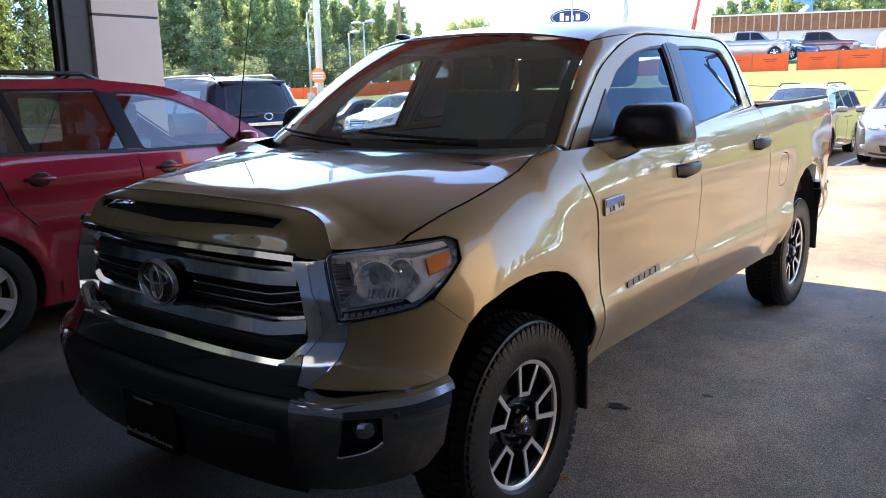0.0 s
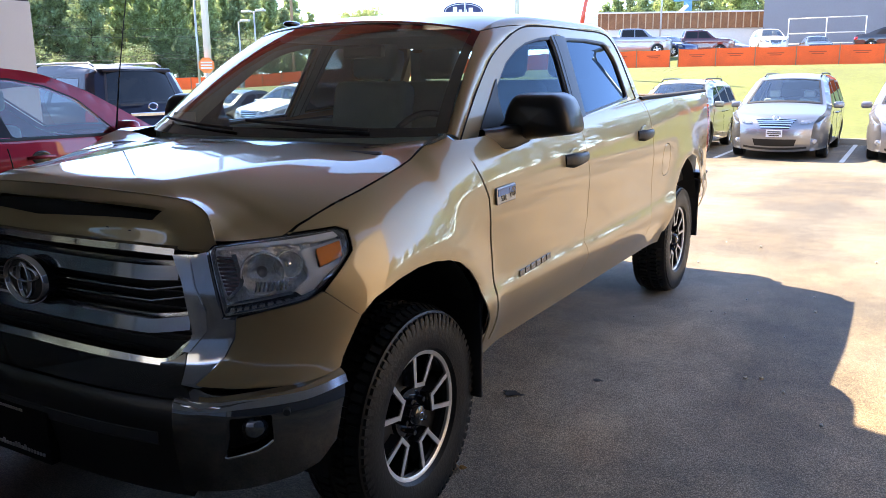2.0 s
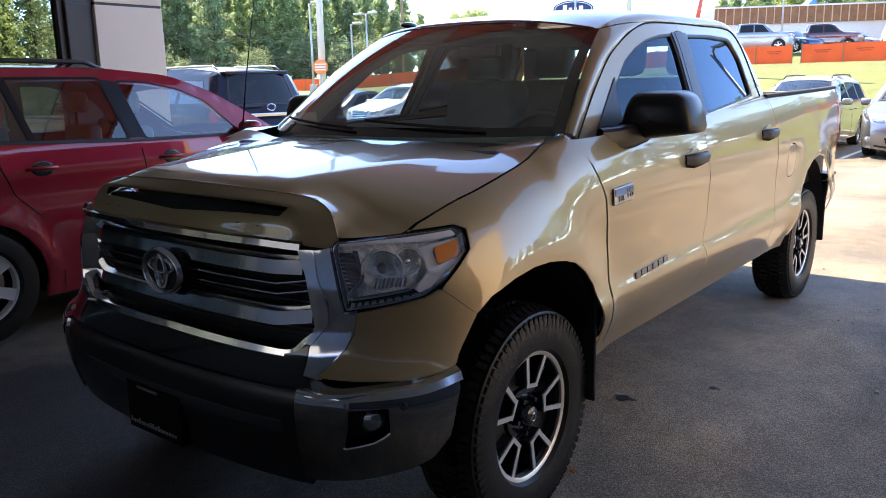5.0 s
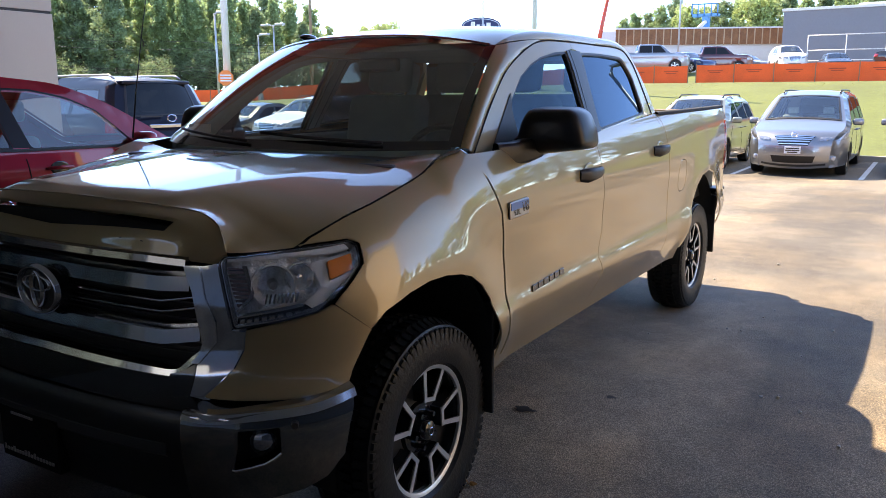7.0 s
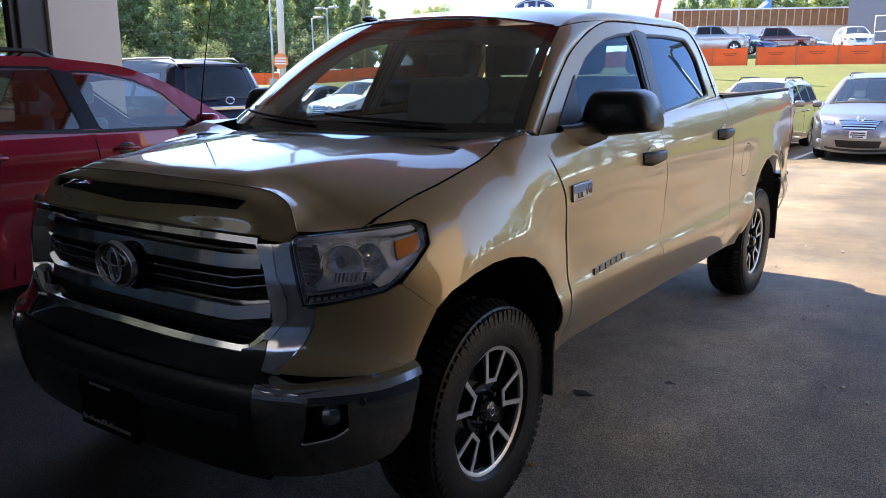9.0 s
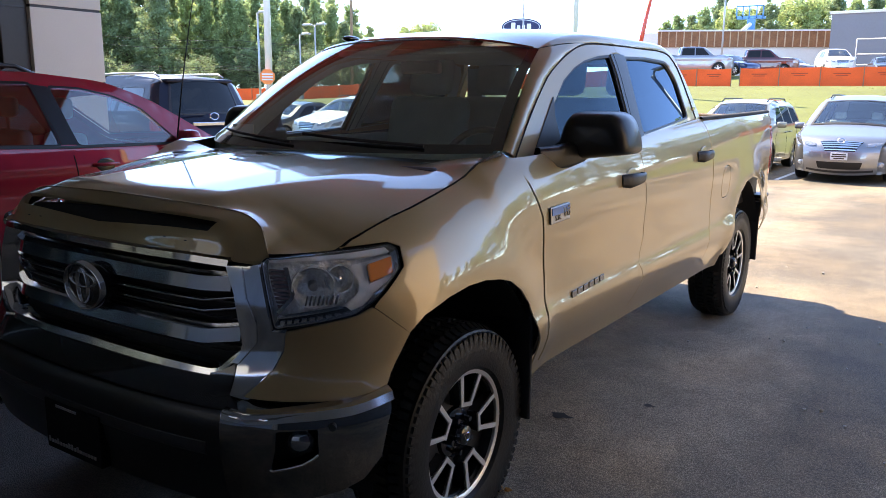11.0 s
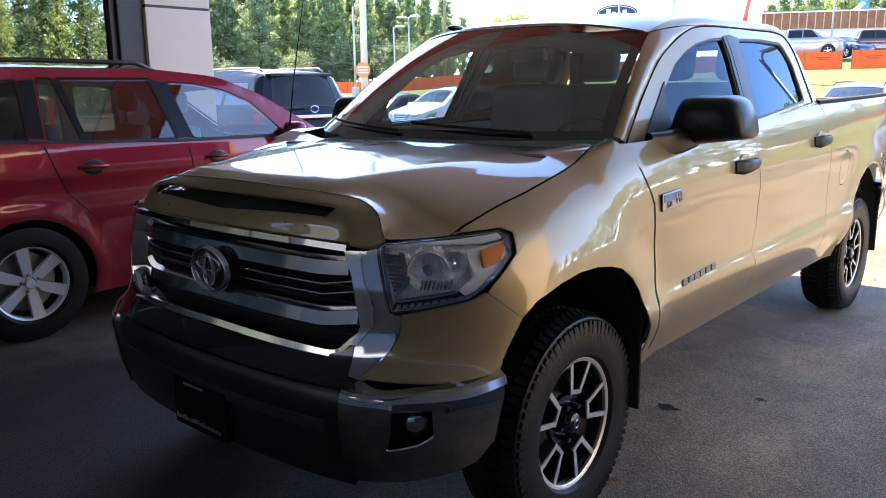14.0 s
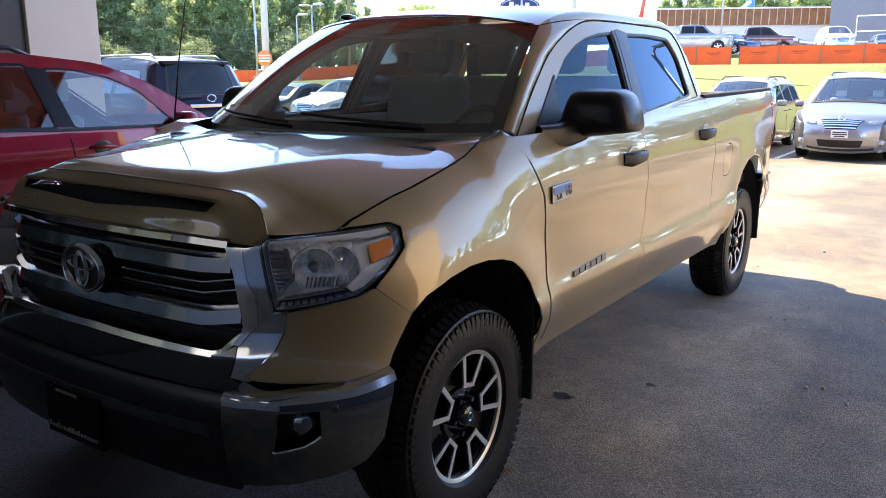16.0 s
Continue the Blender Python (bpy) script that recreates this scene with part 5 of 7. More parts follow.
BLUE_BADGE = material("badge_blue", (0.05, 0.20, 0.55), 0.3, 0, 0.2, 0.05)
badge = put("engine_badge", None, truck, "chrome engine badge with blue upper field")
badge.matrix_local = on_body(0.572, 1.142, 0.004) @ pose(0, 0, 0, 0, 0, 2)
part("badge_plate", box_bm(-0.085, 0.085, -0.034, 0.034, -0.004, 0.006, 0.004), STEEL, badge)
part("badge_field", box_bm(-0.079, 0.079, 0.000, 0.029, 0.004, 0.0085), BLUE_BADGE, badge)
put("badge_text", text_mesh("5.7L", 0.030, BLACK_GLOSS, 0.0012), badge, m=pose(-0.028, -0.013, 0.008))
put("badge_text", text_mesh("V8", 0.058, BLACK_GLOSS, 0.0012), badge, m=pose(0.048, 0.0, 0.008))
BADGE_DARK = material("dark_badge_metal", (0.10, 0.10, 0.11), 0.18, 0.9, 0.3, 0.1)
name_bar = put("name_badge", None, truck, "chrome name badge of plain blocks")
name_bar.matrix_local = on_body(0.885, 0.787, 0.003) @ pose(0, 0, 0, 0, 0, 2.5)
for i in range(6):
    bm = box_bm(-0.175 + i * 0.059, -0.175 + i * 0.059 + 0.046, -0.013, 0.013, 0, 0.006, 0.002)
    for v in bm.verts:
        v.co.x += 0.35 * v.co.y
    part("badge_block", bm, BADGE_DARK, name_bar)
sr = put("trim_badge", None, truck, "small chrome trim badge")
part("badge_block", box_bm(-0.02, 0.02, -0.008, 0.008, 0, 0.005, 0.001), CHROME, sr)
_u = upper(2.585, 1.53)
sr.matrix_local = pose(_u[0] + 0.004, _u[1], _u[2], 90, 0, 90)

for x0, x1 in ((-0.58, -0.02), (0.02, 0.58)):
    pts = []
    for k in range(9):
        t = k / 8
        u = 0.5 + (x0 + (x1 - x0) * t) / (2 * WB[0])
        p = np.array(windshield(u, 0.02 + 0.06 * (1 - t))) + np.array([0, -0.014, 0.012])
        pts.append(p)
    put("wiper", tube_mesh("wiper", pts, 0.007, BLACK_PLASTIC, 6), truck, "black wiper blade")
put("antenna", tube_mesh("antenna", [(-0.86, 0.20, 1.39), (-0.86, 0.24, 1.62), (-0.86, 0.30, 1.90), (-0.86, 0.37, 2.2)], 0.004, BLACK_PLASTIC, 6, 0.0015), truck, "thin black mast antenna")
bm = bmesh.new()
bmesh.ops.create_uvsphere(bm, u_segments=20, v_segments=10, radius=1)
bmesh.ops.scale(bm, vec=(0.032, 0.060, 0.017), verts=bm.verts)
part("roof_antenna", bm, BLACK_GLOSS, truck, "small dark roof antenna", True, pose(-0.555, 1.13, 1.893))

# plate frame on the bumper, its lettering as plain bars
pl = put("plate_holder", None, truck, "black plate frame with faint pale lettering bars")
part("holder", box_bm(-0.155, 0.155, -0.934, -0.90, 0.425, 0.60, 0.004), material("plate_black", (0.006, 0.006, 0.007), 0.6, 0, 0, 0.1, spec=0.06), pl)
FAINT = material("faint_white", (0.22, 0.22, 0.22), 0.6)
for i in range(17):
    part("letter_bar", box_bm(-0.142 + i * 0.0162, -0.132 + i * 0.0162, -0.9365, -0.934, 0.448, 0.459 + 0.007 * (i in (0, 3, 7, 8, 10))), FAINT, pl)
for i in range(9):
    part("letter_bar", box_bm(-0.085 + i * 0.0135, -0.076 + i * 0.0135, -0.9365, -0.934, 0.580, 0.589), FAINT, pl)
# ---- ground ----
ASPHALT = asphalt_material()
GRASS_SOIL = material("grass_ground", (0.098, 0.118, 0.020), 0.9, 0, 0, 0.30, 0.35, 5, 0.3, 25)


def ground_z(x, y):
    lot = -0.15 * smooth(4, 17, y)
    low = smooth(-55, -15, x)
    east = 1 - smooth(12, 30, x)
    return lot + ((1.1 + 1.25 * low) * smooth(21.0, 48, y) + 0.9 * smooth(49, 58, y)) * (0.1 + 0.9 * east)


gv, gf = [], []
xs = [-900, -300, -150, -110, -90] + [-75 + 2.5 * i for i in range(19)] + [-28 + 1.0 * i for i in range(49)] + [24, 30, 40, 60, 90, 150, 300, 900]
ys = [-900, -200, -60, -20] + [-10 + 1.0 * i for i in range(72)] + [65, 75, 100, 150, 300, 900]
for x in xs:
    for y in ys:
        gv.append((x, y, ground_z(x, y)))
gmats = []
for i in range(len(xs) - 1):
    for j in range(len(ys) - 1):
        a = i * len(ys) + j
        gf.append((a, a + len(ys), a + len(ys) + 1, a + 1))
        gmats.append(1 if (21.0 <= ys[j] < 57 and xs[i] < 12) or ys[j] > 80 or xs[i] >= 150 else 0)
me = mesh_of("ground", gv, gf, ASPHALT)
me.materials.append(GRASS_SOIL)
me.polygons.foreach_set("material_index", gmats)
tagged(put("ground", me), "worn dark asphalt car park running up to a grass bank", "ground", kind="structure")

# kerb at the foot of the bank
CONCRETE = material("concrete", (0.42, 0.40, 0.36), 0.8, 0, 0, 0.15, 2, 60, 0.3, 40)
bm = bmesh.new()
for i in range(30):
    add_box(bm, -45 + 3 * i, -45 + 3 * i + 2.985, 20.75, 20.9, -0.35, 0.0, 0.015)
tagged(part("kerb", bm, CONCRETE, None), "pale concrete kerb at the foot of the grass", "kerb", kind="structure")

# grass tufts on the bank, as one mass
GRASS = material("grass_blades", (0.20, 0.215, 0.045), 0.8, 0, 0, 0.15, 0.35, 5, island=True)
rnd = random.Random(3)
vs, fs = [], []
for i in range(60000):
    y = 21 + 26 * rnd.random() ** 1.6
    x = rnd.uniform(-26, 9) if rnd.random() < 0.75 else rnd.uniform(-55, -20)
    z = ground_z(x, y) - 0.01
    h, a = rnd.uniform(0.014, 0.022), rnd.uniform(0, 6.28)
    dx, dy = 0.014 * math.cos(a), 0.014 * math.sin(a)
    b = len(vs)
    sg = rnd.choice((-3.0, 3.0))
    lx, ly = -sg * dy, sg * dx
    vs += [(x - dx, y - dy, z), (x + dx, y + dy, z), (x + dx * 0.5 + lx, y + dy * 0.5 + ly, z + h), (x - dx * 0.6 + lx, y - dy * 0.6 + ly, z + h * 0.8)]
    fs.append((b, b + 1, b + 2, b + 3))
tagged(put("grass", mesh_of("grass", vs, fs, GRASS, False)), "short sunlit green grass on the bank", "grass", kind="stuff")

# parking lines
LINE = material("line_paint", (0.72, 0.70, 0.64), 0.7, 0, 0, 0.25, 6, 50)
for i, x in enumerate((-3.75, -1.25, 1.25, 3.75, -8.75, -11.25, -13.75, -16.25, -18.75)):
    bm = bmesh.new()
    bmesh.ops.create_grid(bm, x_segments=1, y_segments=6, size=0.5)
    for v in bm.verts:
        v.co.x, v.co.y = x + v.co.x * 0.1, 18.4 + v.co.y * 5.2
        v.co.z = ground_z(v.co.x, v.co.y) + 0.004
    tagged(part("parking_line", bm, LINE, None), "faded white painted parking line on asphalt", "road marking", "parking lines", "structure")

# bits on the asphalt
LEAF = material("dry_leaf", (0.42, 0.22, 0.07), 0.7, 0, 0, 0.3, 30, 90)


def leaf(x, y, r, a):
    bm = bmesh.new()
    c = [bm.verts.new((r * (0.55 + 0.45 * math.cos(5 * t * 1.0)) * math.cos(t), r * (0.55 + 0.45 * math.cos(5 * t)) * math.sin(t), 0.006 + 0.008 * math.sin(3 * t))) for t in [2 * math.pi * k / 20 for k in range(20)]]
    bm.faces.new(c)
    ob = part("dry_leaf", bm, LEAF, None, m=pose(x, y, 0.004, 0, 0, a))
    return tagged(ob, "small brown dry leaf on the asphalt", "leaf", "fallen leaves")


leaf(0.882, 0.373, 0.035, 20)
for k in range(26):
    r2 = random.Random(k + 50)
    x, y = r2.uniform(0.7, 3.2), r2.uniform(0.4, 6)
    bm = bmesh.new()
    bmesh.ops.create_icosphere(bm, subdivisions=1, radius=r2.uniform(0.006, 0.014))
    for v in bm.verts:
        v.co *= r2.uniform(0.7, 1.3)
    tagged(part("pebble", bm, CONCRETE, None, m=pose(x, y, 0.004)), "tiny pale pebble on the asphalt", "pebble", "pebbles")
STAIN = material("oil_stain", (0.02, 0.018, 0.016), 0.6, 0, 0, 0.3)
for x, y, r in ((0.727, 1.214, 0.055), (1.05, 1.6, 0.03)):
    bm = bmesh.new()
    bm.faces.new([bm.verts.new((x + r * (1 + 0.35 * math.sin(3 * t + x)) * math.cos(t), y + 0.6 * r * (1 + 0.3 * math.cos(4 * t)) * math.sin(t), 0.004)) for t in [2 * math.pi * k / 24 for k in range(24)]])
    tagged(part("oil_stain", bm, STAIN, None), "dark oil stain on the asphalt", "stain", "oil stains", "structure")

# ---- the showroom at the left and its canopy ----
CLAD = material("tan_cladding", (0.56, 0.53, 0.45), 0.55, 0, 0, 0.05, 1.5, 60, 0.05, 80)
FRAME = material("bronze_frame", (0.035, 0.030, 0.027), 0.4, 0.4, 0, 0.12)
FASCIA = material("red_fascia", (0.34, 0.025, 0.03), 0.4, 0, 0.4, 0.06, 1, 40)
SOFFIT = material("canopy_soffit", (0.37, 0.47, 0.59), 0.7, 0, 0, 0.08, 2, 40)
SHOWROOM = glass_material("showroom_glass", (0.20, 0.24, 0.21), f0=0.34, sheen=(0.86, 0.95, 0.84))
show = thing("showroom", "tan clad showroom with tall glass front and a flat canopy", "building", at=(0, 0, 0))
CX = -7.0
for k, z0 in enumerate((0, 0.86, 1.72, 2.60)):
    part("column_panel", box_bm(CX - 0.9, CX, 2.95, 3.86, z0 + 0.006, z0 + 0.854 if k < 3 else 4.04, 0.006), CLAD, show)
part("column_core", box_bm(CX - 0.89, CX - 0.012, 2.962, 3.848, 0, 4.04), FRAME, show)
part("dark_pier", box_bm(CX - 0.5, CX - 0.06, 2.62, 2.95, 0, 4.05, 0.01), FRAME, show)
for k in range(4):
    part("pier_joint", box_bm(CX - 0.062, CX - 0.052, 2.64, 2.93, 0.86 * k + 0.84, 0.86 * k + 0.86), BLACK_PLASTIC, show)
# southern panes run on out of view, added to shut out western light
for k in range(5):
    y1 = 2.55 - 2.4 * k
    part("window_pane", box_bm(CX - 0.20, CX - 0.19, y1 - 2.33, y1, 0.15, 3.85), SHOWROOM, show).visible_shadow = False
    part("mullion", box_bm(CX - 0.26, CX - 0.12, y1, y1 + 0.07, 0, 4.05, 0.006), FRAME, show)
part("window_sill", box_bm(CX - 0.26, CX - 0.12, -10.9, 2.62, 0, 0.15, 0.006), FRAME, show)
part("window_head", box_bm(CX - 0.26, CX - 0.12, -10.9, 2.62, 3.85, 4.05, 0.006), FRAME, show)
part("end_wall", box_bm(-16, CX - 0.12, -10.95, -9.5, 0, 4.04), CLAD, show)
# hidden wall, kept dark so the navy car's side mirrors less light
part("end_wall", box_bm(-16, CX - 0.9, 3.0, 3.3, 0, 4.04), FRAME, show)
part("rear_wall", box_bm(-16.3, -16, -10.95, 3.3, 0, 4.04), CLAD, show)
part("showroom_floor", box_bm(-16, CX - 0.26, -9.5, 3.0, 0.0, 0.05), CONCRETE, show)
CAN_Z = 4.05
# forward reach is out of view, set to keep sky light off the truck
CAN_F = -10.3
CAN_R = 5.0
for x0, x1, y0, y1 in ((-16.3, -2.03, CAN_F, 3.42), (-2.03, CAN_R, CAN_F, 2.95)):
    part("canopy_soffit", box_bm(x0, x1, y0, y1, CAN_Z, CAN_Z + 0.08), SOFFIT, show, "flat canopy soffit")
    part("soffit_edge", box_bm(x0, x1, y1 - 0.8, y1, CAN_Z - 0.03, CAN_Z - 0.004), FASCIA, show, "red painted soffit edge")
    part("canopy_roof", box_bm(x0, x1, y0, y1, CAN_Z + 0.5, CAN_Z + 0.55), CLAD, show)
    part("canopy_fascia", box_bm(x0, x1, y1, y1 + 0.05, CAN_Z - 0.05, CAN_Z + 1.6, 0.01), FASCIA, show)
part("canopy_fascia", box_bm(CAN_R, CAN_R + 0.05, CAN_F, 2.95, CAN_Z - 0.05, CAN_Z + 1.6, 0.01), FASCIA, show)
part("canopy_fascia", box_bm(-2.03, CAN_R, CAN_F - 0.05, CAN_F, CAN_Z - 0.05, CAN_Z + 1.6, 0.01), FASCIA, show)
part("canopy_column", box_bm(CAN_R - 0.6, CAN_R - 0.15, CAN_F + 0.4, CAN_F + 0.85, 0, CAN_Z, 0.01), CLAD, show)
# added out of view: shuts off light from behind, its band feeds the chrome
BLOCK = material("grey_block", (0.52, 0.60, 0.70), 0.8, 0, 0, 0.1, 2, 30)
rw = thing("rear_light_block", "unseen pale grey block building, added to hold light off the truck's front", "building", at=(0, 0, 0))
part("wall", box_bm(-16, 5.2, -14, -11, 0, 2.3), BLOCK, rw)
BAND = material("pale_wall_band", (0.54, 0.63, 0.74), 0.7, 0, 0, 0.05, 0.8, 20)
part("wall_band", box_bm(-16, 5.2, -14, -11.02, 2.3, 4.04), BAND, rw, "unseen pale wall band, added for the chrome to reflect")
for k in range(6):
    part("band_joint", box_bm(-12.0 + 3.2 * k, -11.96 + 3.2 * k, -11.02, -11.012, 2.32, 4.02), BLOCK, rw)
DARK_BRICK = material("dark_brick", (0.10, 0.105, 0.115), 0.85, 0, 0, 0.2, 3, 30, 0.2, 30)
# added wall out of view, keeps eastern light off the bumper and fender
part("side_light_block", box_bm(5.2, 5.6, -14, 1.2, 0, 4.0), DARK_BRICK, rw, "unseen dark brick wall, added to dim the truck's front")
WARM = material("warm_stucco", (0.66, 0.52, 0.36), 0.8, 0, 0, 0.06, 0.6, 30, 0.1, 60)
# added out of view as a warm reflector for the truck's side
nb = thing("bounce_building", "unseen sunlit tan stucco building, placed to bounce warm light onto the truck", "building", at=(0, 0, 0))
part("wall", box_bm(8.2, 16, 0.6, 4.6, 0, 5.2), WARM, nb)
part("parapet", box_bm(8.14, 16.06, 0.54, 4.66, 5.2, 5.4, 0.01), CONCRETE, nb)


# ---- other cars ----
def dist_poly(p, poly):
    q = np.array(p)
    a, b = poly[:-1], poly[1:]
    ab = b - a
    t = np.clip(((q - a) * ab).sum(1) / (ab * ab).sum(1), 0, 1)
    return float(np.min(np.linalg.norm(q - (a + ab * t[:, None]), axis=1)))


def round_line(pts, r=0.12, seg=5):
    out = [pts[0]]
    for i in range(1, len(pts) - 1):
        p, a, b = (Vector(pts[j]) for j in (i, i - 1, i + 1))
        ra, rb = min(r, (a - p).length * 0.45), min(r, (b - p).length * 0.45)
        s, e = p + (a - p).normalized() * ra, p + (b - p).normalized() * rb
        for k in range(seg + 1):
            t = k / seg
            out.append(tuple(s * (1 - t) ** 2 + p * 2 * t * (1 - t) + e * t * t))
    out.append(pts[-1])
    return out


def alloy_wheel(parent, R, x, y, z, rz, spokes=6, detail=True, alloy=ALLOY):
    w = put("wheel", None, parent, "silver alloy wheel")
    w.matrix_local = pose(x, y, z, 17 if rz == 0 else 8, 0, rz)
    r = R * 0.64
    half = 0.11
    t = put("tyre", lathe("tyre", [(r, half * 0.8), (r + 0.02, half), (R - 0.04, half), (R - 0.012, half * 0.9), (R, half * 0.6), (R, -half * 0.6), (R - 0.02, -half), (r, -half)], RUBBER, 40), w)
    rim = put("rim", lathe("rim", [(r * 0.3, -0.03), (r * 0.9, -0.05), (r * 0.92, 0.03)], BLACK_PLASTIC, 40), w)
    put("rim_lip", lathe("rim_lip", [(r * 0.92, 0.03), (r * 0.95, 0.075), (r, 0.085), (r * 1.03, 0.09), (r * 1.03, 0.07)], alloy, 40), rim)
    if detail:
        for k in range(spokes):
            a = 2 * math.pi * k / spokes
            poly = [rot2(p, a) for p in ((-0.028, r * 0.16), (0.028, r * 0.16), (0.040, r * 0.96), (-0.040, r * 0.96))]
            part("spoke", flat_shape([poly], 0.03, lambda p: 0.060 + 0.06 * math.hypot(*p) / 1), alloy, rim)
        for k in range(5):
            a = 2 * math.pi * k / 5
            bm = bmesh.new()
            bmesh.ops.create_cone(bm, cap_ends=True, segments=6, radius1=0.011, radius2=0.009, depth=0.03, matrix=Matrix.Translation((0.075, 0.055 * math.sin(a), 0.055 * math.cos(a))) @ pose(0, 0, 0, 0, 90, 0))
            part("wheel_nut", bm, STEEL, rim)
        put("hub_cap", lathe("hub_cap", [(0.0, 0.082), (0.03, 0.08), (0.036, 0.05)], alloy, 20), rim)
        put("brake_disc", lathe("brake_disc", [(0.03, -0.02), (r * 0.8, -0.02), (r * 0.8, -0.04)], STEEL, 30), w)
    else:
        part("spoke", flat_shape([[rot2(p, 2 * math.pi * k / 5) for p in ((-0.03, 0.02), (0.03, 0.02), (0.035, r * 0.95), (-0.035, r * 0.95))] for k in range(5)], 0.03, 0.07), alloy, rim)
    return w


LAMP_GREY = material("lamp_lens_grey", (0.35, 0.37, 0.40), 0.1, 0.5, 0.8, 0.3, 20, 60)
SILVER_RAIL = material("satin_rail", (0.55, 0.56, 0.58), 0.3, 0.7, 0, 0.05)


def car(name, label, category, paint, at, rz, top, wheels, R, w, belt, taper, windows, screens, lamps=(), detail=True, spokes=6, group="", glass=None, tail=(), rails=None, extras=None, rail_mat=BLACK_PLASTIC, alloy=ALLOY):
    """A car with its nose at y = 0 and its tail at y = L: top is its outline from the nose's foot over the roof to the tail's foot."""
    glass = glass or TINTED
    c = thing(name, label, category, group, at, rz)
    top = round_line(top)
    L = max(p[0] for p in top)
    tp = np.array(top)
    ts = np.concatenate([[0], np.cumsum(np.hypot(*np.diff(tp, axis=0).T))])
    r = 0.085

    def half(y, z):
        x = w
        x -= 0.20 * w * max(0, (0.75 - y) / 0.75) ** 2.4 + 0.10 * w * max(0, (y - L + 0.5) / 0.5) ** 2.2
        if z > belt:
            x -= (z - belt) * taper + 0.02
        else:
            x -= 0.02 * smooth(belt - 0.15, belt, z) + 0.05 * max(0, (0.55 - z) / 0.35) ** 1.5 + 0.012 * math.exp(-((z - belt + 0.28) / 0.07) ** 2)
        for yw in wheels:
            rr = math.hypot(y - yw, z - R)
            x += 0.018 * math.exp(-((rr - R - 0.06) / 0.07) ** 2)
        return x

    def side(y, z):
        d = dist_poly((y, z), tp)
        return (half(y, z) - r + r * math.sqrt(max(0, 1 - (1 - min(d, r) / r) ** 2)), y, z)

    outline = list(top)
    zb = 0.24
    for yw in sorted(wheels, reverse=True):
        ra = R + 0.045
        a0 = math.asin(max(-1, min(1, (zb - R) / ra)))
        outline += [(yw + ra * math.cos(a), R + ra * math.sin(a)) for a in [a0 + (math.pi - 2 * a0) * k / 14 for k in range(15)]]
    panel("body_side", side, outline, [rounded(wn, 0.03, 3) for wn in windows] if detail else [], paint, c, step=0.075 if detail else 0.14, thick=0.03)

    def wrap(t, u):
        y, z = interp(t, ts, tp[:, 0]), interp(t, ts, tp[:, 1])
        y2, z2, y1, z1 = interp(t + 0.05, ts, tp[:, 0]), interp(t + 0.05, ts, tp[:, 1]), interp(t - 0.05, ts, tp[:, 0]), interp(t - 0.05, ts, tp[:, 1])
        n = np.array([-(z2 - z1), y2 - y1])
        n = n / (np.linalg.norm(n) + 1e-9)
        cr = (0.035 + 0.12 * abs(n[0]) ** 2) * (1 - abs(u) ** 2.2)
        return (u * (half(y, z) - r), y + n[0] * cr, z + n[1] * cr)
    nt = max(24, int(ts[-1] / (0.07 if detail else 0.14)))
    glass_list = glass if isinstance(glass, list) else [glass] * len(windows)

    t_fine = np.linspace(0, ts[-1], 2400)
    y_fine, z_fine = np.interp(t_fine, ts, tp[:, 0]), np.interp(t_fine, ts, tp[:, 1])

    def t_at(y, z):
        return float(t_fine[np.argmin(np.hypot(y_fine - y, z_fine - z))])
    spans = []
    for (ya, za), (yb, zb2), uw in screens:
        ta, tb = sorted((t_at(ya, za), t_at(yb, zb2)))
        spans.append((ta + 0.05, tb - 0.05, uw, ya < L / 2))
    t_list = sorted(set([ts[-1] * i / nt for i in range(nt + 1)] + [q for sp in spans for q in sp[:2]]))
    u_list = sorted(set([-1 + i / 8 for i in range(17)] + [k * sp[2] for sp in spans for k in (-1, 1)]))
    verts = [wrap(t, u) for t in t_list for u in u_list]
    faces, nu = [], len(u_list)
    for i in range(len(t_list) - 1):
        for j in range(nu - 1):
            tm, um = (t_list[i] + t_list[i + 1]) / 2, (u_list[j] + u_list[j + 1]) / 2
            if not any(a < tm < b and abs(um) < uw for a, b, uw, _ in spans):
                k = i * nu + j
                faces.append((k, k + 1, k + nu + 1, k + nu))
    put("body_top", mesh_of("body_top", verts, faces, paint), c)
    panes = glass if isinstance(glass, list) else [glass] * len(windows)
    glass = panes[0]
    for wn, pane in zip(windows, panes):
        for ob in panel("side_window", side, rounded(wn, 0.03, 3), [], pane, c, step=0.12, thick=0.0, lift=-0.004):
            ob.visible_shadow = False
        ctr = (sum(p[0] for p in wn) / len(wn), sum(p[1] for p in wn) / len(wn))
        big = [(ctr[0] + (p[0] - ctr[0]) * 1.04, ctr[1] + (p[1] - ctr[1]) * 1.09) for p in wn]
        panel("window_trim", side, rounded(big, 0.03, 3), [rounded(wn, 0.03, 3)] if detail else [], BLACK_TRIM, c, step=0.12, thick=0.004, lift=0.002)

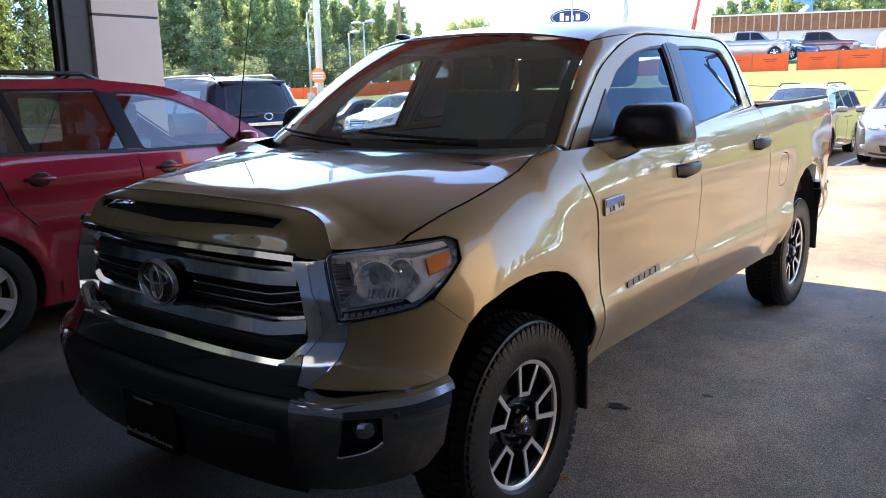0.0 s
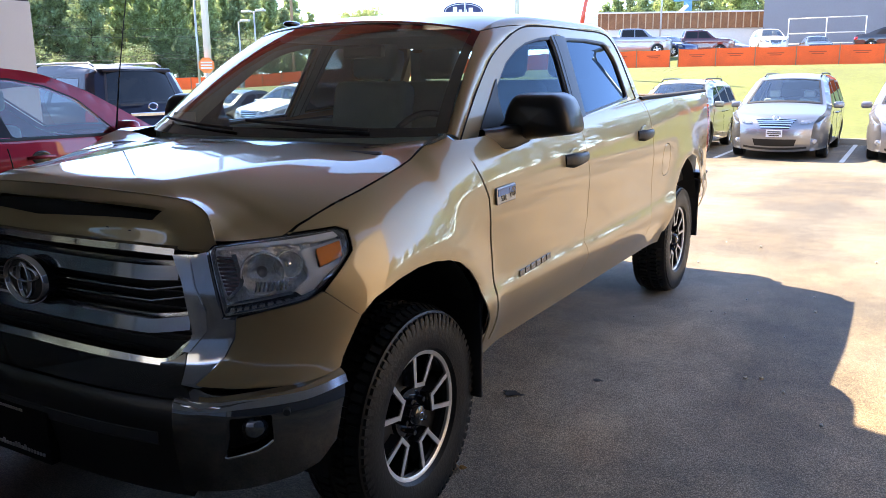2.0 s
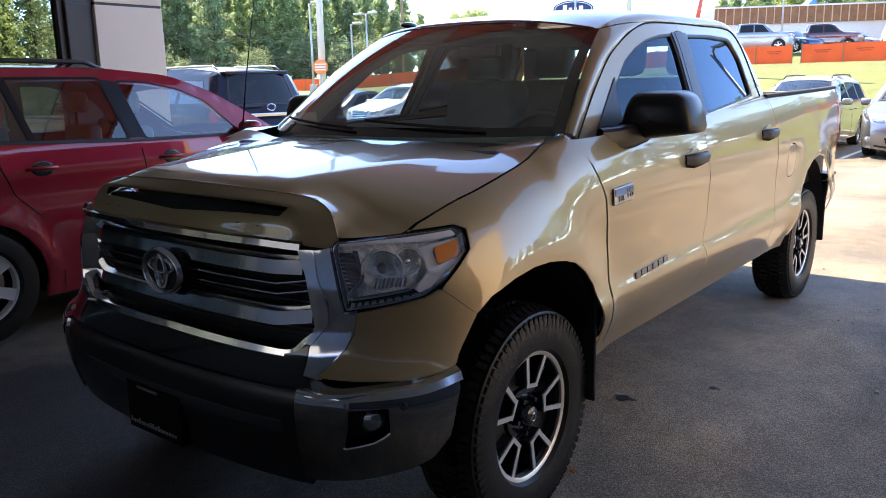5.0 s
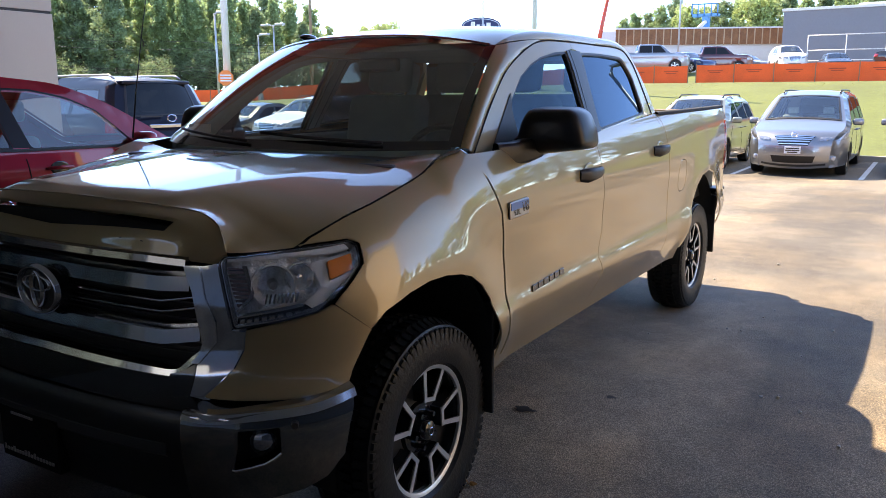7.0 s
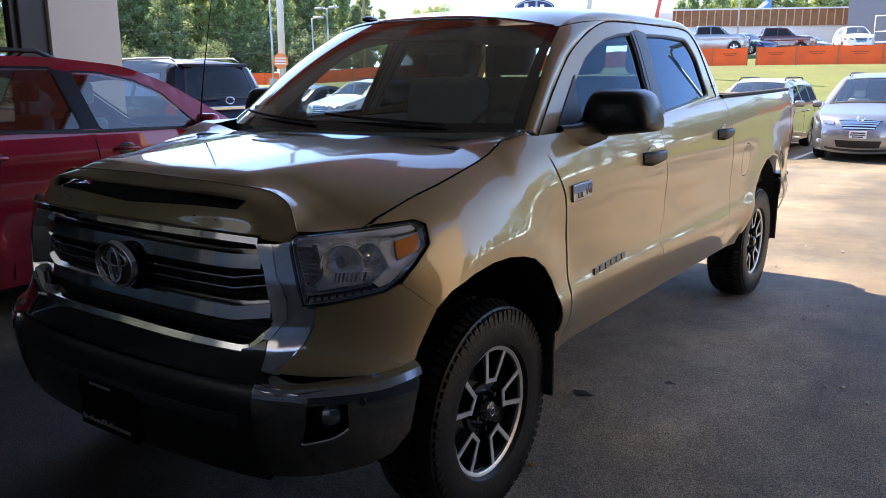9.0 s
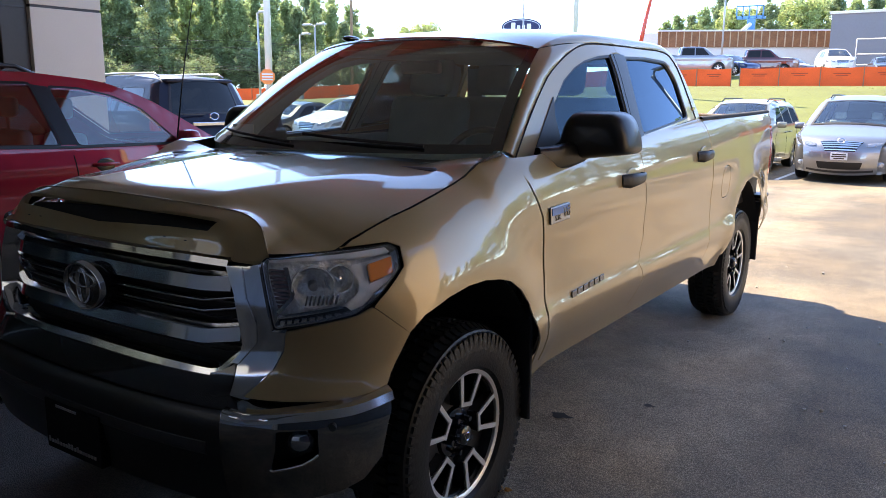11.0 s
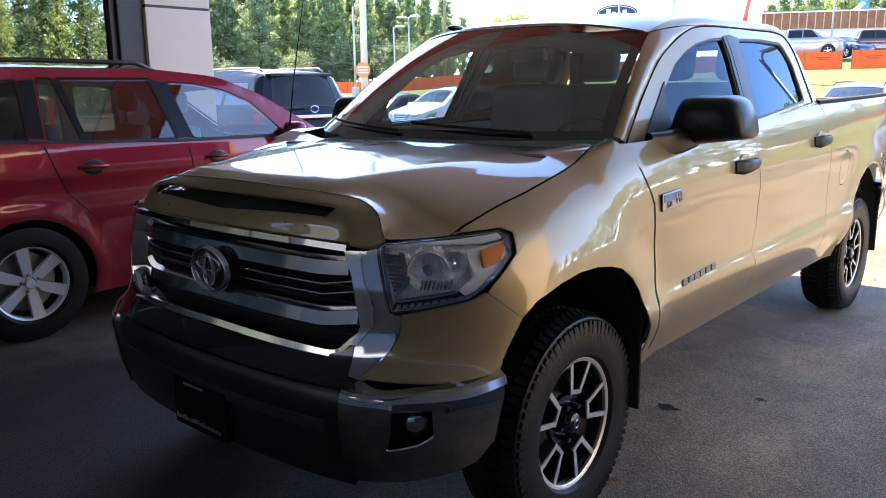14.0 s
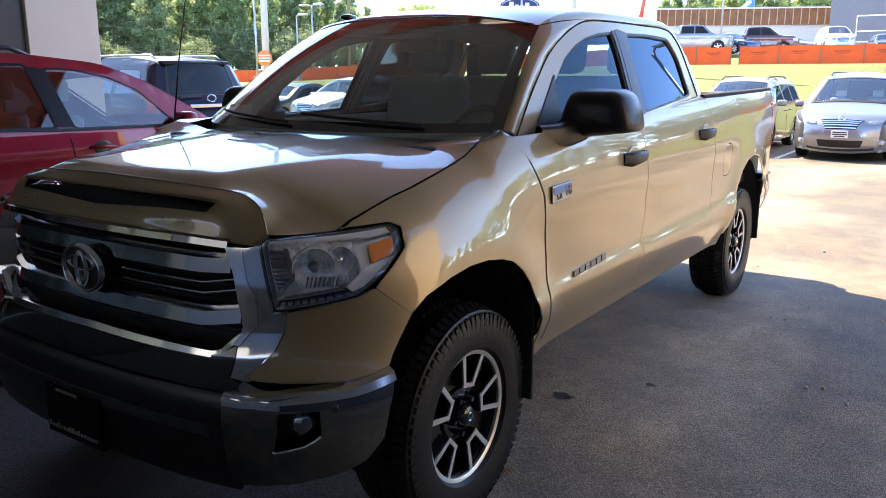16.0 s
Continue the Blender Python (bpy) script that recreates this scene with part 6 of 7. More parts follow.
    for ta, tb, uw, front in spans:
        dy = -0.006 if front else 0.006
        pane = put("screen", grid_mesh("screen", lambda a, b, ta=ta, tb=tb, uw=uw, dy=dy: tuple(np.array(wrap(ta + (tb - ta) * a, uw * (2 * b - 1))) + np.array([0, dy, 0.006])), 10, 14, CAR_CLEAR if front else glass_list[-1], flip=True), c, "clear windshield" if front else "tinted rear window")
        pane.visible_shadow = False
        for a0, a1, b0, b1 in ((-0.03, 0.03, -1.02, 1.02), (0.97, 1.03, -1.02, 1.02), (0, 1, -1.02, -0.96), (0, 1, 0.96, 1.02)):
            put("screen_border", grid_mesh("screen_border", lambda a, b, ta=ta, tb=tb, uw=uw, dy=dy, a0=a0, a1=a1, b0=b0, b1=b1: tuple(np.array(wrap(ta + (tb - ta) * (a0 + (a1 - a0) * a), uw * (b0 + (b1 - b0) * b))) + np.array([0, dy * 1.6, 0.009])), 8, 8, BLACK_PLASTIC, flip=True), c)
    if detail:
        for sx1 in (0.38, -0.38):
            part("front_seat", box_bm(sx1 - 0.22, sx1 + 0.22, 2.25, 2.38, 0.5, min(1.3, belt + 0.16), 0.05, 3), FABRIC, c, smooth=True)
            part("headrest", box_bm(sx1 - 0.12, sx1 + 0.12, 2.29, 2.38, belt + 0.18, belt + 0.34, 0.04, 3), FABRIC, c, smooth=True)
    for poly in lamps:
        panel("headlight", side, rounded(poly, 0.03, 3), [], LAMP_GREY, c, step=0.05, thick=0.01, lift=0.006)
    for poly in tail:
        panel("tail_lamp", side, rounded(poly, 0.02, 3), [], TAIL_RED, c, step=0.06, thick=0.01, lift=0.008)
    for yw in wheels:
        for sd in (1, -1):
            alloy_wheel(c, R, sd * (w - 0.125), yw, R, 0 if sd > 0 else 180, spokes, detail, alloy)
            verts, faces = [], []
            for k in range(17):
                a = math.pi * (-0.08 + 1.16 * k / 16)
                for xx in (w - 0.36, w - 0.05):
                    verts.append((sd * xx, yw + (R + 0.05) * math.cos(a), R + (R + 0.05) * math.sin(a)))
            for k in range(16):
                faces.append((2 * k, 2 * k + 1, 2 * k + 3, 2 * k + 2))
            put("wheel_well", mesh_of("wheel_well", verts, faces, BLACK_MATT), c)
    part("underbody", box_bm(-w + 0.16, w - 0.16, 0.35, L - 0.35, 0.2, 0.5), BLACK_MATT, c)
    part("cabin", box_bm(-w + 0.22, w - 0.22, 1.1, L - 0.5, 0.45, belt - 0.1), CABIN, c)
    if rails:
        for sd in (1, -1):
            y0, y1, zr = rails
            xr = half((y0 + y1) / 2, zr - 0.06) - 0.13
            put("roof_rail", tube_mesh("roof_rail", [(sd * xr, y0, zr - 0.06), (sd * xr, y0 + 0.15, zr), (sd * xr, (y0 + y1) / 2, zr + 0.01), (sd * xr, y1 - 0.15, zr), (sd * xr, y1, zr - 0.06)], 0.016, rail_mat), c)
    if extras:
        extras(c, side, wrap, t_at, half, L)
    return c


def seams(c, side, polys, parent_paint=None):
    for pl in polys:
        pts = []
        for a, b in zip(pl[:-1], pl[1:]):
            for k in range(6):
                y, z = a[0] + (b[0] - a[0]) * k / 6, a[1] + (b[1] - a[1]) * k / 6
                pts.append(side(y, z))
        for sd in (1, -1):
            put("door_seam", tube_mesh("door_seam", [(sd * (p[0] - 0.001), p[1], p[2]) for p in pts], 0.005, BLACK_MATT, 5), c)


def simple_handle(c, side, y, z, mat):
    for sd in (1, -1):
        x = side(y, z)[0]
        put("door_handle", tube_mesh("door_handle", [(sd * x, y - 0.10, z), (sd * (x + 0.03), y - 0.08, z + 0.002), (sd * (x + 0.035), y, z + 0.005), (sd * (x + 0.03), y + 0.08, z + 0.004), (sd * x, y + 0.10, z)], 0.013, mat), c)


def side_mirror(c, side, y, z, mat):
    for sd in (1, -1):
        x = side(y, z)[0]
        bm = box_bm(-0.11, 0.11, -0.06, 0.06, -0.07, 0.07, 0.045, 3)
        part("door_mirror", bm, mat, c, smooth=True, m=pose(sd * (x + 0.11), y, z + 0.06, 0, 0, sd * 10))


RED = material("red_paint", (0.36, 0.020, 0.040), 0.4, 0.4, 1.0, 0.05, 2, 300, spec=0.05)
NAVY = material("navy_paint", (0.006, 0.009, 0.024), 0.4, 0.0, 0.35, 0.05, spec=0.1)
SILVER = material("silver_paint", (0.28, 0.285, 0.295), 0.30, 0.75, 1.0, 0.04)
GREY_SILVER = material("grey_silver_paint", (0.24, 0.24, 0.255), 0.32, 0.5, 1.0, 0.04)
GOLD = material("green_gold_paint", (0.36, 0.35, 0.25), 0.3, 0.5, 1.0, 0.04)
WHITE = material("white_paint", (0.72, 0.72, 0.70), 0.3, 0, 1.0, 0.03)
BLACKP = material("black_paint", (0.012, 0.012, 0.014), 0.3, 0.1, 1.0, 0.05)
MAROON = material("maroon_paint", (0.09, 0.012, 0.014), 0.3, 0.2, 1.0, 0.05)
BLUEP = material("blue_paint", (0.02, 0.05, 0.14), 0.3, 0.2, 1.0, 0.05)
PLATE = material("plate_white", (0.7, 0.72, 0.75), 0.5)


def suv_top(L=4.78, H=1.72, hood=1.02):
    return [(0.06, 0.24), (0.0, 0.45), (0.03, 0.80), (0.16, hood - 0.08), (0.55, hood), (1.12, hood + 0.12), (1.95, H - 0.09), (2.5, H), (3.6, H), (L - 0.42, H - 0.07), (L - 0.18, 1.20), (L - 0.02, 0.85), (L, 0.5), (L - 0.08, 0.26)]


def red_extras(c, side, wrap, t_at, half, L):
    seams(c, side, [[(1.42, 0.36), (1.40, 0.8), (1.44, 1.06), (1.62, 1.22)], [(2.50, 0.36), (2.56, 0.9), (2.60, 1.22)], [(3.36, 0.78), (3.50, 0.93), (3.57, 1.10), (3.62, 1.27)], [(1.45, 0.36), (3.25, 0.36)]])
    panel("pillar_trim", side, [(2.555, 1.24), (2.665, 1.245), (2.755, 1.65), (2.645, 1.635)], [], BLACK_TRIM, c, step=0.08, thick=0.006, lift=0.003)
    panel("pillar_trim", side, [(3.595, 1.28), (3.685, 1.29), (3.665, 1.648), (3.565, 1.656)], [], BLACK_TRIM, c, step=0.08, thick=0.006, lift=0.003)
    panel("pillar_trim", side, [(3.322, 1.265), (3.368, 1.267), (3.452, 1.656), (3.402, 1.656)], [], BLACK_TRIM, c, step=0.08, thick=0.006, lift=0.003)
    panel("belt_moulding", side, [(1.66, 1.205), (2.60, 1.215), (4.42, 1.29), (4.42, 1.308), (2.60, 1.232), (1.66, 1.222)], [], BLACK_PLASTIC, c, step=0.12, thick=0.01, lift=0.006)
    panel("sill_moulding", side, [(1.45, 0.30), (3.25, 0.30), (3.25, 0.40), (1.45, 0.40)], [], RED, c, step=0.12, thick=0.02, lift=0.012)
    for y in (2.36, 3.32):
        simple_handle(c, side, y, 1.09, RED)
        for sd in (1, -1):
            bm = bmesh.new()
            bmesh.ops.create_uvsphere(bm, u_segments=20, v_segments=10, radius=1)
            bmesh.ops.scale(bm, vec=(0.004, 0.075, 0.05), verts=bm.verts)
            part("handle_cup", bm, BLACK_GLOSS, c, smooth=True, m=pose(sd * (side(y, 1.09)[0] - 0.001), y, 1.088))
    side_mirror(c, side, 1.70, 1.19, RED)
    for x in (0.4, -0.4):
        part("seat_back", box_bm(x - 0.24, x + 0.24, 3.35, 3.49, 0.7, 1.36, 0.05, 3), FABRIC, c, smooth=True)
        part("headrest", box_bm(x - 0.13, x + 0.13, 3.39, 3.49, 1.36, 1.54, 0.04, 3), FABRIC, c, smooth=True)


car("red_suv", "dark red mid-size SUV with silver alloy wheels and black roof rails", "car", RED, (-3.82, 3.47, 0.0), 180,
    [(0.06, 0.24), (0.0, 0.45), (0.03, 0.80), (0.16, 0.98), (0.55, 1.06), (1.15, 1.16), (1.80, 1.55), (2.15, 1.68), (2.7, 1.735), (3.7, 1.74), (4.36, 1.68), (4.60, 1.20), (4.76, 0.85), (4.78, 0.5), (4.70, 0.26)],
    (0.95, 3.78), 0.375, 0.955, 1.22, 0.42,
    [[(1.70, 1.225), (2.54, 1.235), (2.63, 1.63), (2.41, 1.62), (2.17, 1.57), (1.96, 1.48)], [(2.68, 1.245), (3.33, 1.265), (3.41, 1.655), (2.77, 1.65)], [(3.36, 1.267), (3.58, 1.28), (3.55, 1.655), (3.445, 1.655)], [(3.70, 1.29), (4.40, 1.32), (4.28, 1.60), (3.68, 1.645)]],
    [((1.15, 1.16), (1.80, 1.55), 0.88), ((4.36, 1.68), (4.60, 1.20), 0.80)], [[(0.12, 0.72), (0.55, 0.82), (0.60, 0.96), (0.25, 0.90)]],
    tail=[[(4.50, 0.95), (4.76, 0.95), (4.66, 1.20), (4.46, 1.18)]], rails=(2.62, 4.4, 1.775), extras=red_extras, glass=[CAR_CLEAR, MID_TINT, MID_TINT, PRIVACY], alloy=ALLOY_BRIGHT)


def navy_extras(c, side, wrap, t_at, half, L):
    side_mirror(c, side, 1.65, 1.22, NAVY)
    bm = box_bm(-0.62, 0.62, L - 0.52, L - 0.28, 1.80, 1.86, 0.025)
    part("roof_spoiler", bm, NAVY, c, smooth=True)
    part("tailgate_trim", box_bm(-0.40, 0.40, L + 0.06, L + 0.10, 1.10, 1.16, 0.012), CHROME, c, "chrome tailgate strip")
    part("rear_wiper", box_bm(0.10, 0.50, L - 0.02, L + 0.0, 1.27, 1.29), BLACK_PLASTIC, c)
    put("emblem", lathe("emblem", [(0.05, 0), (0.06, 0.012), (0.07, 0)], CHROME, 24), c, m=pose(-0.0, L + 0.10, 1.25, 0, 0, 90) @ Matrix.Diagonal((1, 1.3, 0.9, 1)))
    part("rear_bumper", box_bm(-0.9, 0.9, L - 0.10, L + 0.12, 0.42, 0.72, 0.06, 3), NAVY, c, smooth=True)


car("navy_suv", "dark navy large SUV with silver roof rails seen from behind", "car", NAVY, (-13.29, 7.36, -0.03), -98,
    suv_top(4.95, 1.92, 1.15), (0.98, 3.90), 0.40, 0.97, 1.25, 0.34,
    [[(1.60, 1.32), (2.45, 1.32), (2.42, 1.72), (2.05, 1.70)], [(2.55, 1.32), (3.40, 1.32), (3.40, 1.73), (2.52, 1.73)], [(3.50, 1.32), (4.38, 1.34), (4.25, 1.70), (3.50, 1.72)]],
    [((1.12, 1.27), (1.95, 1.79), 0.88), ((4.53, 1.81), (4.77, 1.20), 0.80)], [], tail=[[(4.66, 0.92), (4.93, 0.92), (4.86, 1.20), (4.66, 1.20)]], rails=(2.0, 4.4, 1.95), extras=navy_extras, glass=PRIVACY, rail_mat=SILVER_RAIL)


def front_face(paint, grille_z=(0.66, 0.84), plate=True, width=0.55):
    def fn(c, side, wrap, t_at, half, L):
        z0, z1 = grille_z

        def nose(lift):
            def fn(u, z):
                p = wrap(t_at(0.02 + 0.25 * max(0.0, z - 0.78), z), u)
                return (p[0], p[1] - lift, p[2] + 0.4 * lift)
            return fn
        wd = width
        panel("grille", nose(0.008), [(-wd * 0.72, z0 - 0.02), (wd * 0.72, z0 - 0.02), (wd, z1 + 0.02), (-wd, z1 + 0.02)], [], BLACK_TRIM, c, "dark grille with bright bars", step=0.08, thick=0.01, mirror=False)
        for k in range(5):
            f = k / 4
            z, hw = z0 + (z1 - z0) * f, wd * (0.74 + 0.24 * f)
            panel("grille_bar", nose(0.020), [(-hw, z - 0.009), (hw, z - 0.009), (hw, z + 0.009), (-hw, z + 0.009)], [], CHROME, c, step=0.1, thick=0.012, mirror=False)
        for sd in (1, -1):
            def brow(u, z, sd=sd):
                p = nose(0.014)(u * sd, z)
                return p
            panel("headlight", brow, rounded([(0.66, 0.74), (0.84, 0.76), (0.96, 0.82), (0.985, 0.93), (0.82, 0.885), (0.66, 0.82)], 0.02, 3), [], LAMP_GREY, c, "clear slanted headlight", step=0.06, thick=0.012, mirror=False, flip=sd < 0)
        panel("lower_intake", nose(0.008), [(-0.56, 0.33), (0.56, 0.33), (0.62, 0.45), (-0.62, 0.45)], [], BLACK_TRIM, c, "black lower air intake", step=0.08, thick=0.02, mirror=False)
        panel("bumper_skirt", nose(0.004), [(-0.9, 0.245), (0.9, 0.245), (0.9, 0.295), (-0.9, 0.295)], [], BLACK_PLASTIC, c, "dark lower bumper skirt", step=0.1, thick=0.02, mirror=False)
        p = wrap(t_at(0.02, z1), 0)
        put("emblem", lathe("emblem", [(0.04, 0), (0.05, 0.012), (0.06, 0)], CHROME, 20), c, m=pose(0, p[1] - 0.03, z1 + 0.04, 0, 0, -90) @ Matrix.Diagonal((1, 1.3, 0.9, 1)))
        if plate:
            p = wrap(t_at(0.0, 0.56), 0)
            pb = part("licence_plate", box_bm(-0.16, 0.16, p[1] - 0.03, p[1] - 0.015, 0.49, 0.64, 0.004), PLATE, c, "white dealer plate with dark bars")
            for zz, ww in ((0.60, 0.13), (0.56, 0.14), (0.52, 0.10)):
                part("plate_bar", box_bm(-ww, ww, p[1] - 0.034, p[1] - 0.03, zz - 0.012, zz + 0.012), BLUEP if False else BLACKP, pb)
        for sd in (1, -1):
            q = side(0.10, 0.40)
            put("fog_lamp", lathe("fog_lamp", [(0.0, 0.01), (0.035, 0.008), (0.045, 0.0), (0.06, -0.01)], LAMP_GREY, 18), c, m=pose(sd * (q[0] - 0.06), 0.045, 0.40, 0, 0, -90 + sd * 25))
        side_mirror(c, side, 1.42, 1.06, paint)
        seams(c, side, [[(1.35, 0.34), (1.33, 0.8), (1.45, 1.02)], [(2.55, 0.34), (2.55, 1.05)], [(3.7, 0.8), (3.75, 1.05)]])
        for y in (2.35, 2.85):
            simple_handle(c, side, y, 0.92, paint)
    return fn


def van(label, paint, at, group):
    return car("minivan", label, "car", paint, at, 0,
               [(0.08, 0.22), (0.0, 0.42), (0.03, 0.74), (0.22, 0.92), (0.62, 1.02), (1.0, 1.12), (1.95, 1.66), (2.5, 1.77), (4.0, 1.77), (4.72, 1.68), (4.95, 1.12), (5.06, 0.80), (5.08, 0.5), (5.0, 0.24)],
               (0.95, 3.98), 0.345, 0.985, 1.08, 0.36,
               [[(1.42, 1.14), (2.45, 1.12), (2.42, 1.62), (2.02, 1.60)], [(2.55, 1.12), (3.70, 1.12), (3.70, 1.64), (2.55, 1.64)], [(3.80, 1.12), (4.66, 1.16), (4.50, 1.58), (3.80, 1.62)]],
               [((1.0, 1.12), (1.95, 1.66), 0.90), ((4.72, 1.68), (4.95, 1.12), 0.8)], [[(0.06, 0.76), (0.32, 0.78), (0.66, 0.90), (0.66, 0.97), (0.30, 0.90)]],
               group=group, rails=(2.2, 4.5, 1.80), extras=front_face(paint), glass=TINTED)


van("bright silver minivan with a dark windshield parked nose out on asphalt", SILVER, (-0.07, 15.95, -0.15), "parked row")
van("grey silver minivan parked nose out beside a brighter one", GREY_SILVER, (2.62, 16.05, -0.15), "parked row")


def small_suv(label, paint, at, rz=0, group="parked row", H=1.66):
    return car("compact_suv", label, "car", paint, at, rz, suv_top(4.6, H, 1.0), (0.92, 3.58), 0.35, 0.92, 1.06, 0.42,
               [[(1.45, 1.12), (2.35, 1.12), (2.30, H - 0.16), (1.98, H - 0.17)], [(2.45, 1.12), (3.30, 1.12), (3.30, H - 0.15), (2.42, H - 0.14)], [(3.40, 1.13), (4.12, 1.16), (3.98, H - 0.20), (3.40, H - 0.16)]],
               [((1.12, 1.12), (1.95, H - 0.09), 0.88), ((4.18, H - 0.07), (4.42, 1.20), 0.80)], [[(0.10, 0.70), (0.50, 0.76), (0.62, 0.92), (0.25, 0.86)]],
               tail=[[(4.36, 0.9), (4.58, 0.9), (4.5, 1.15), (4.32, 1.1)]], rails=(2.0, 4.0, H + 0.04), extras=front_face(paint), group=group)


small_suv("pale green-gold compact SUV parked behind the pickup's bed", GOLD, (-2.55, 16.0, -0.15))
small_suv("white compact SUV parked nose out across the car park", WHITE, (-15.3, 16.2, -0.15))


def sedan(label, paint, at, rz, group, detail=True):
    return car("sedan", label, "car", paint, at, rz,
               [(0.08, 0.22), (0.0, 0.42), (0.04, 0.66), (0.22, 0.78), (0.9, 0.90), (1.25, 0.96), (2.0, 1.36), (2.5, 1.45), (3.1, 1.43), (3.95, 1.10), (4.6, 1.02), (4.72, 0.85), (4.75, 0.5), (4.66, 0.24)],
               (0.90, 3.68), 0.33, 0.92, 0.94, 0.46,
               [[(1.55, 0.99), (2.45, 1.0), (2.45, 1.33), (2.10, 1.31)], [(2.54, 1.0), (3.45, 1.02), (3.15, 1.30), (2.54, 1.34)]],
               [((1.25, 0.96), (2.0, 1.36), 0.88), ((3.1, 1.43), (3.95, 1.10), 0.82)], [[(0.08, 0.58), (0.45, 0.64), (0.5, 0.76), (0.25, 0.74)]],
               detail=detail, tail=[[(4.5, 0.72), (4.72, 0.72), (4.7, 0.9), (4.45, 0.9)]], group=group)


sedan("dark sedan parked beside a white SUV across the car park", BLACKP, (-18.1, 16.2, -0.15), 0, "parked row")
sedan("grey sedan parked in the far row", GREY_SILVER, (-12.6, 16.2, -0.15), 0, "parked row")


def far_pickup(label, paint, at, rz):
    return car("far_pickup", label, "pickup truck", paint, at, rz,
               [(0.05, 0.34), (0.0, 0.6), (0.05, 1.05), (0.3, 1.18), (1.35, 1.26), (1.95, 1.80), (2.3, 1.86), (3.4, 1.85), (3.55, 1.30), (5.5, 1.30), (5.55, 0.6), (5.5, 0.4)],
               (0.98, 4.4), 0.39, 0.98, 1.24, 0.38,
               [[(1.62, 1.30), (2.5, 1.30), (2.5, 1.74), (2.02, 1.73)], [(2.6, 1.30), (3.42, 1.30), (3.36, 1.74), (2.6, 1.74)]],
               [((1.35, 1.26), (1.95, 1.80), 0.86), ((3.4, 1.85), (3.55, 1.30), 0.78)], [[(0.04, 0.85), (0.4, 0.88), (0.4, 1.05), (0.12, 1.05)]], detail=False, group="far lot")


def polar(az, d, z=0.0):
    """A place seen from the camera's stand: bearing in degrees, distance, height."""
    a = radians(az)
    return (2.38 - d * math.sin(a), -2.25 + d * math.cos(a), z)


UP = 3.12
far_pickup("silver crew-cab pickup on the upper lot", SILVER, (*polar(14.6, 60)[:2], UP), 110)
far_pickup("maroon pickup on the upper lot", MAROON, (*polar(10.6, 64)[:2], UP), 105)
sedan("dark blue car on the upper lot", BLUEP, (*polar(13.2, 61)[:2], UP), 60, "far lot", False)
sedan("grey car on the upper lot", GREY_SILVER, (*polar(9.6, 66)[:2], UP), 60, "far lot", False)
car("far_suv", "white SUV nose out on the upper lot", "car", WHITE, (*polar(8.0, 60)[:2], UP), 20, suv_top(4.7, 1.75, 1.05), (0.92, 3.6), 0.36, 0.94, 1.1, 0.42,
    [[(1.45, 1.16), (2.35, 1.16), (2.30, 1.58), (1.98, 1.56)], [(2.45, 1.16), (3.30, 1.16), (3.30, 1.58), (2.42, 1.58)]], [((1.12, 1.17), (1.95, 1.66), 0.88)], [[(0.10, 0.76), (0.50, 0.80), (0.62, 0.96), (0.25, 0.90)]], detail=False, extras=front_face(WHITE, (0.6, 0.85), False), group="far lot")
sedan("black sedan side on upon the upper lot", BLACKP, (*polar(-1.2, 58.5)[:2], UP), 80, "far lot", False)
sedan("dark sedan on the upper lot behind the fence", BLACKP, (*polar(5.3, 66)[:2], UP), 15, "far lot", False)

# ---- orange barrier fence ----
ORANGE = material("orange_mesh", (0.93, 0.105, 0.012), 0.7, 0, 0, 0.18, 1.2, 30, 0.2, 12)
ORANGE_DARK = material("orange_print", (0.45, 0.05, 0.012), 0.7, 0, 0, 0.2, 2, 30)
POST = material("fence_post", (0.25, 0.17, 0.10), 0.8, 0, 0, 0.2)


def fence(label, x0, x1, y, gap=None):
    f = thing("barrier_fence", label, "fence", "barrier fences")
    n = int((x1 - x0) / 2.05)
    for i in range(n + 1):
        x = x0 + (x1 - x0) * i / n
        z = ground_z(x, y)
        part("post", box_bm(x - 0.022, x + 0.022, y - 0.045, y - 0.01, z - 0.1, z + 1.16), POST, f)
        if i < n:
            xb = x0 + (x1 - x0) * (i + 1) / n
            sag = random.Random(i).uniform(0.01, 0.06)
            ph = random.Random(i + 99).uniform(0, 6)

            def sheet(u, v, x=x, xb=xb):
                xx = x + (xb - x) * u
                zz = ground_z(xx, y) + 0.03 + (1.06 - sag * 4 * u * (1 - u)) * v
                return (xx, y + 0.02 * math.sin(9 * u + ph) * v + 0.012 * math.sin(23 * u + 5 * v + ph), zz)
            ms = put("mesh_sheet", grid_mesh("mesh_sheet", sheet, 12, 6, ORANGE), f)
            if x > -40:
                put("print_bar", grid_mesh("print_bar", lambda u, v: tuple(np.array(sheet(0.3 + 0.4 * u, 0.66 + 0.05 * v)) + np.array([0, -0.012, 0])), 6, 1, ORANGE_DARK), ms)
                put("print_bar", grid_mesh("print_bar", lambda u, v: tuple(np.array(sheet(0.36 + 0.28 * u, 0.56 + 0.04 * v)) + np.array([0, -0.012, 0])), 6, 1, ORANGE_DARK), ms)


fence("bright orange plastic barrier fence on wooden posts atop the grass bank", -10.2, 12, 48.0)
fence("orange barrier fence running on behind a gap", -70, -10.85, 48.6)


# ---- poles, signs ----
POLE = material("painted_pole", (0.62, 0.62, 0.60), 0.45, 0.1, 0, 0.06)
GALV = material("galvanised", (0.42, 0.43, 0.44), 0.45, 0.6, 0, 0.1)


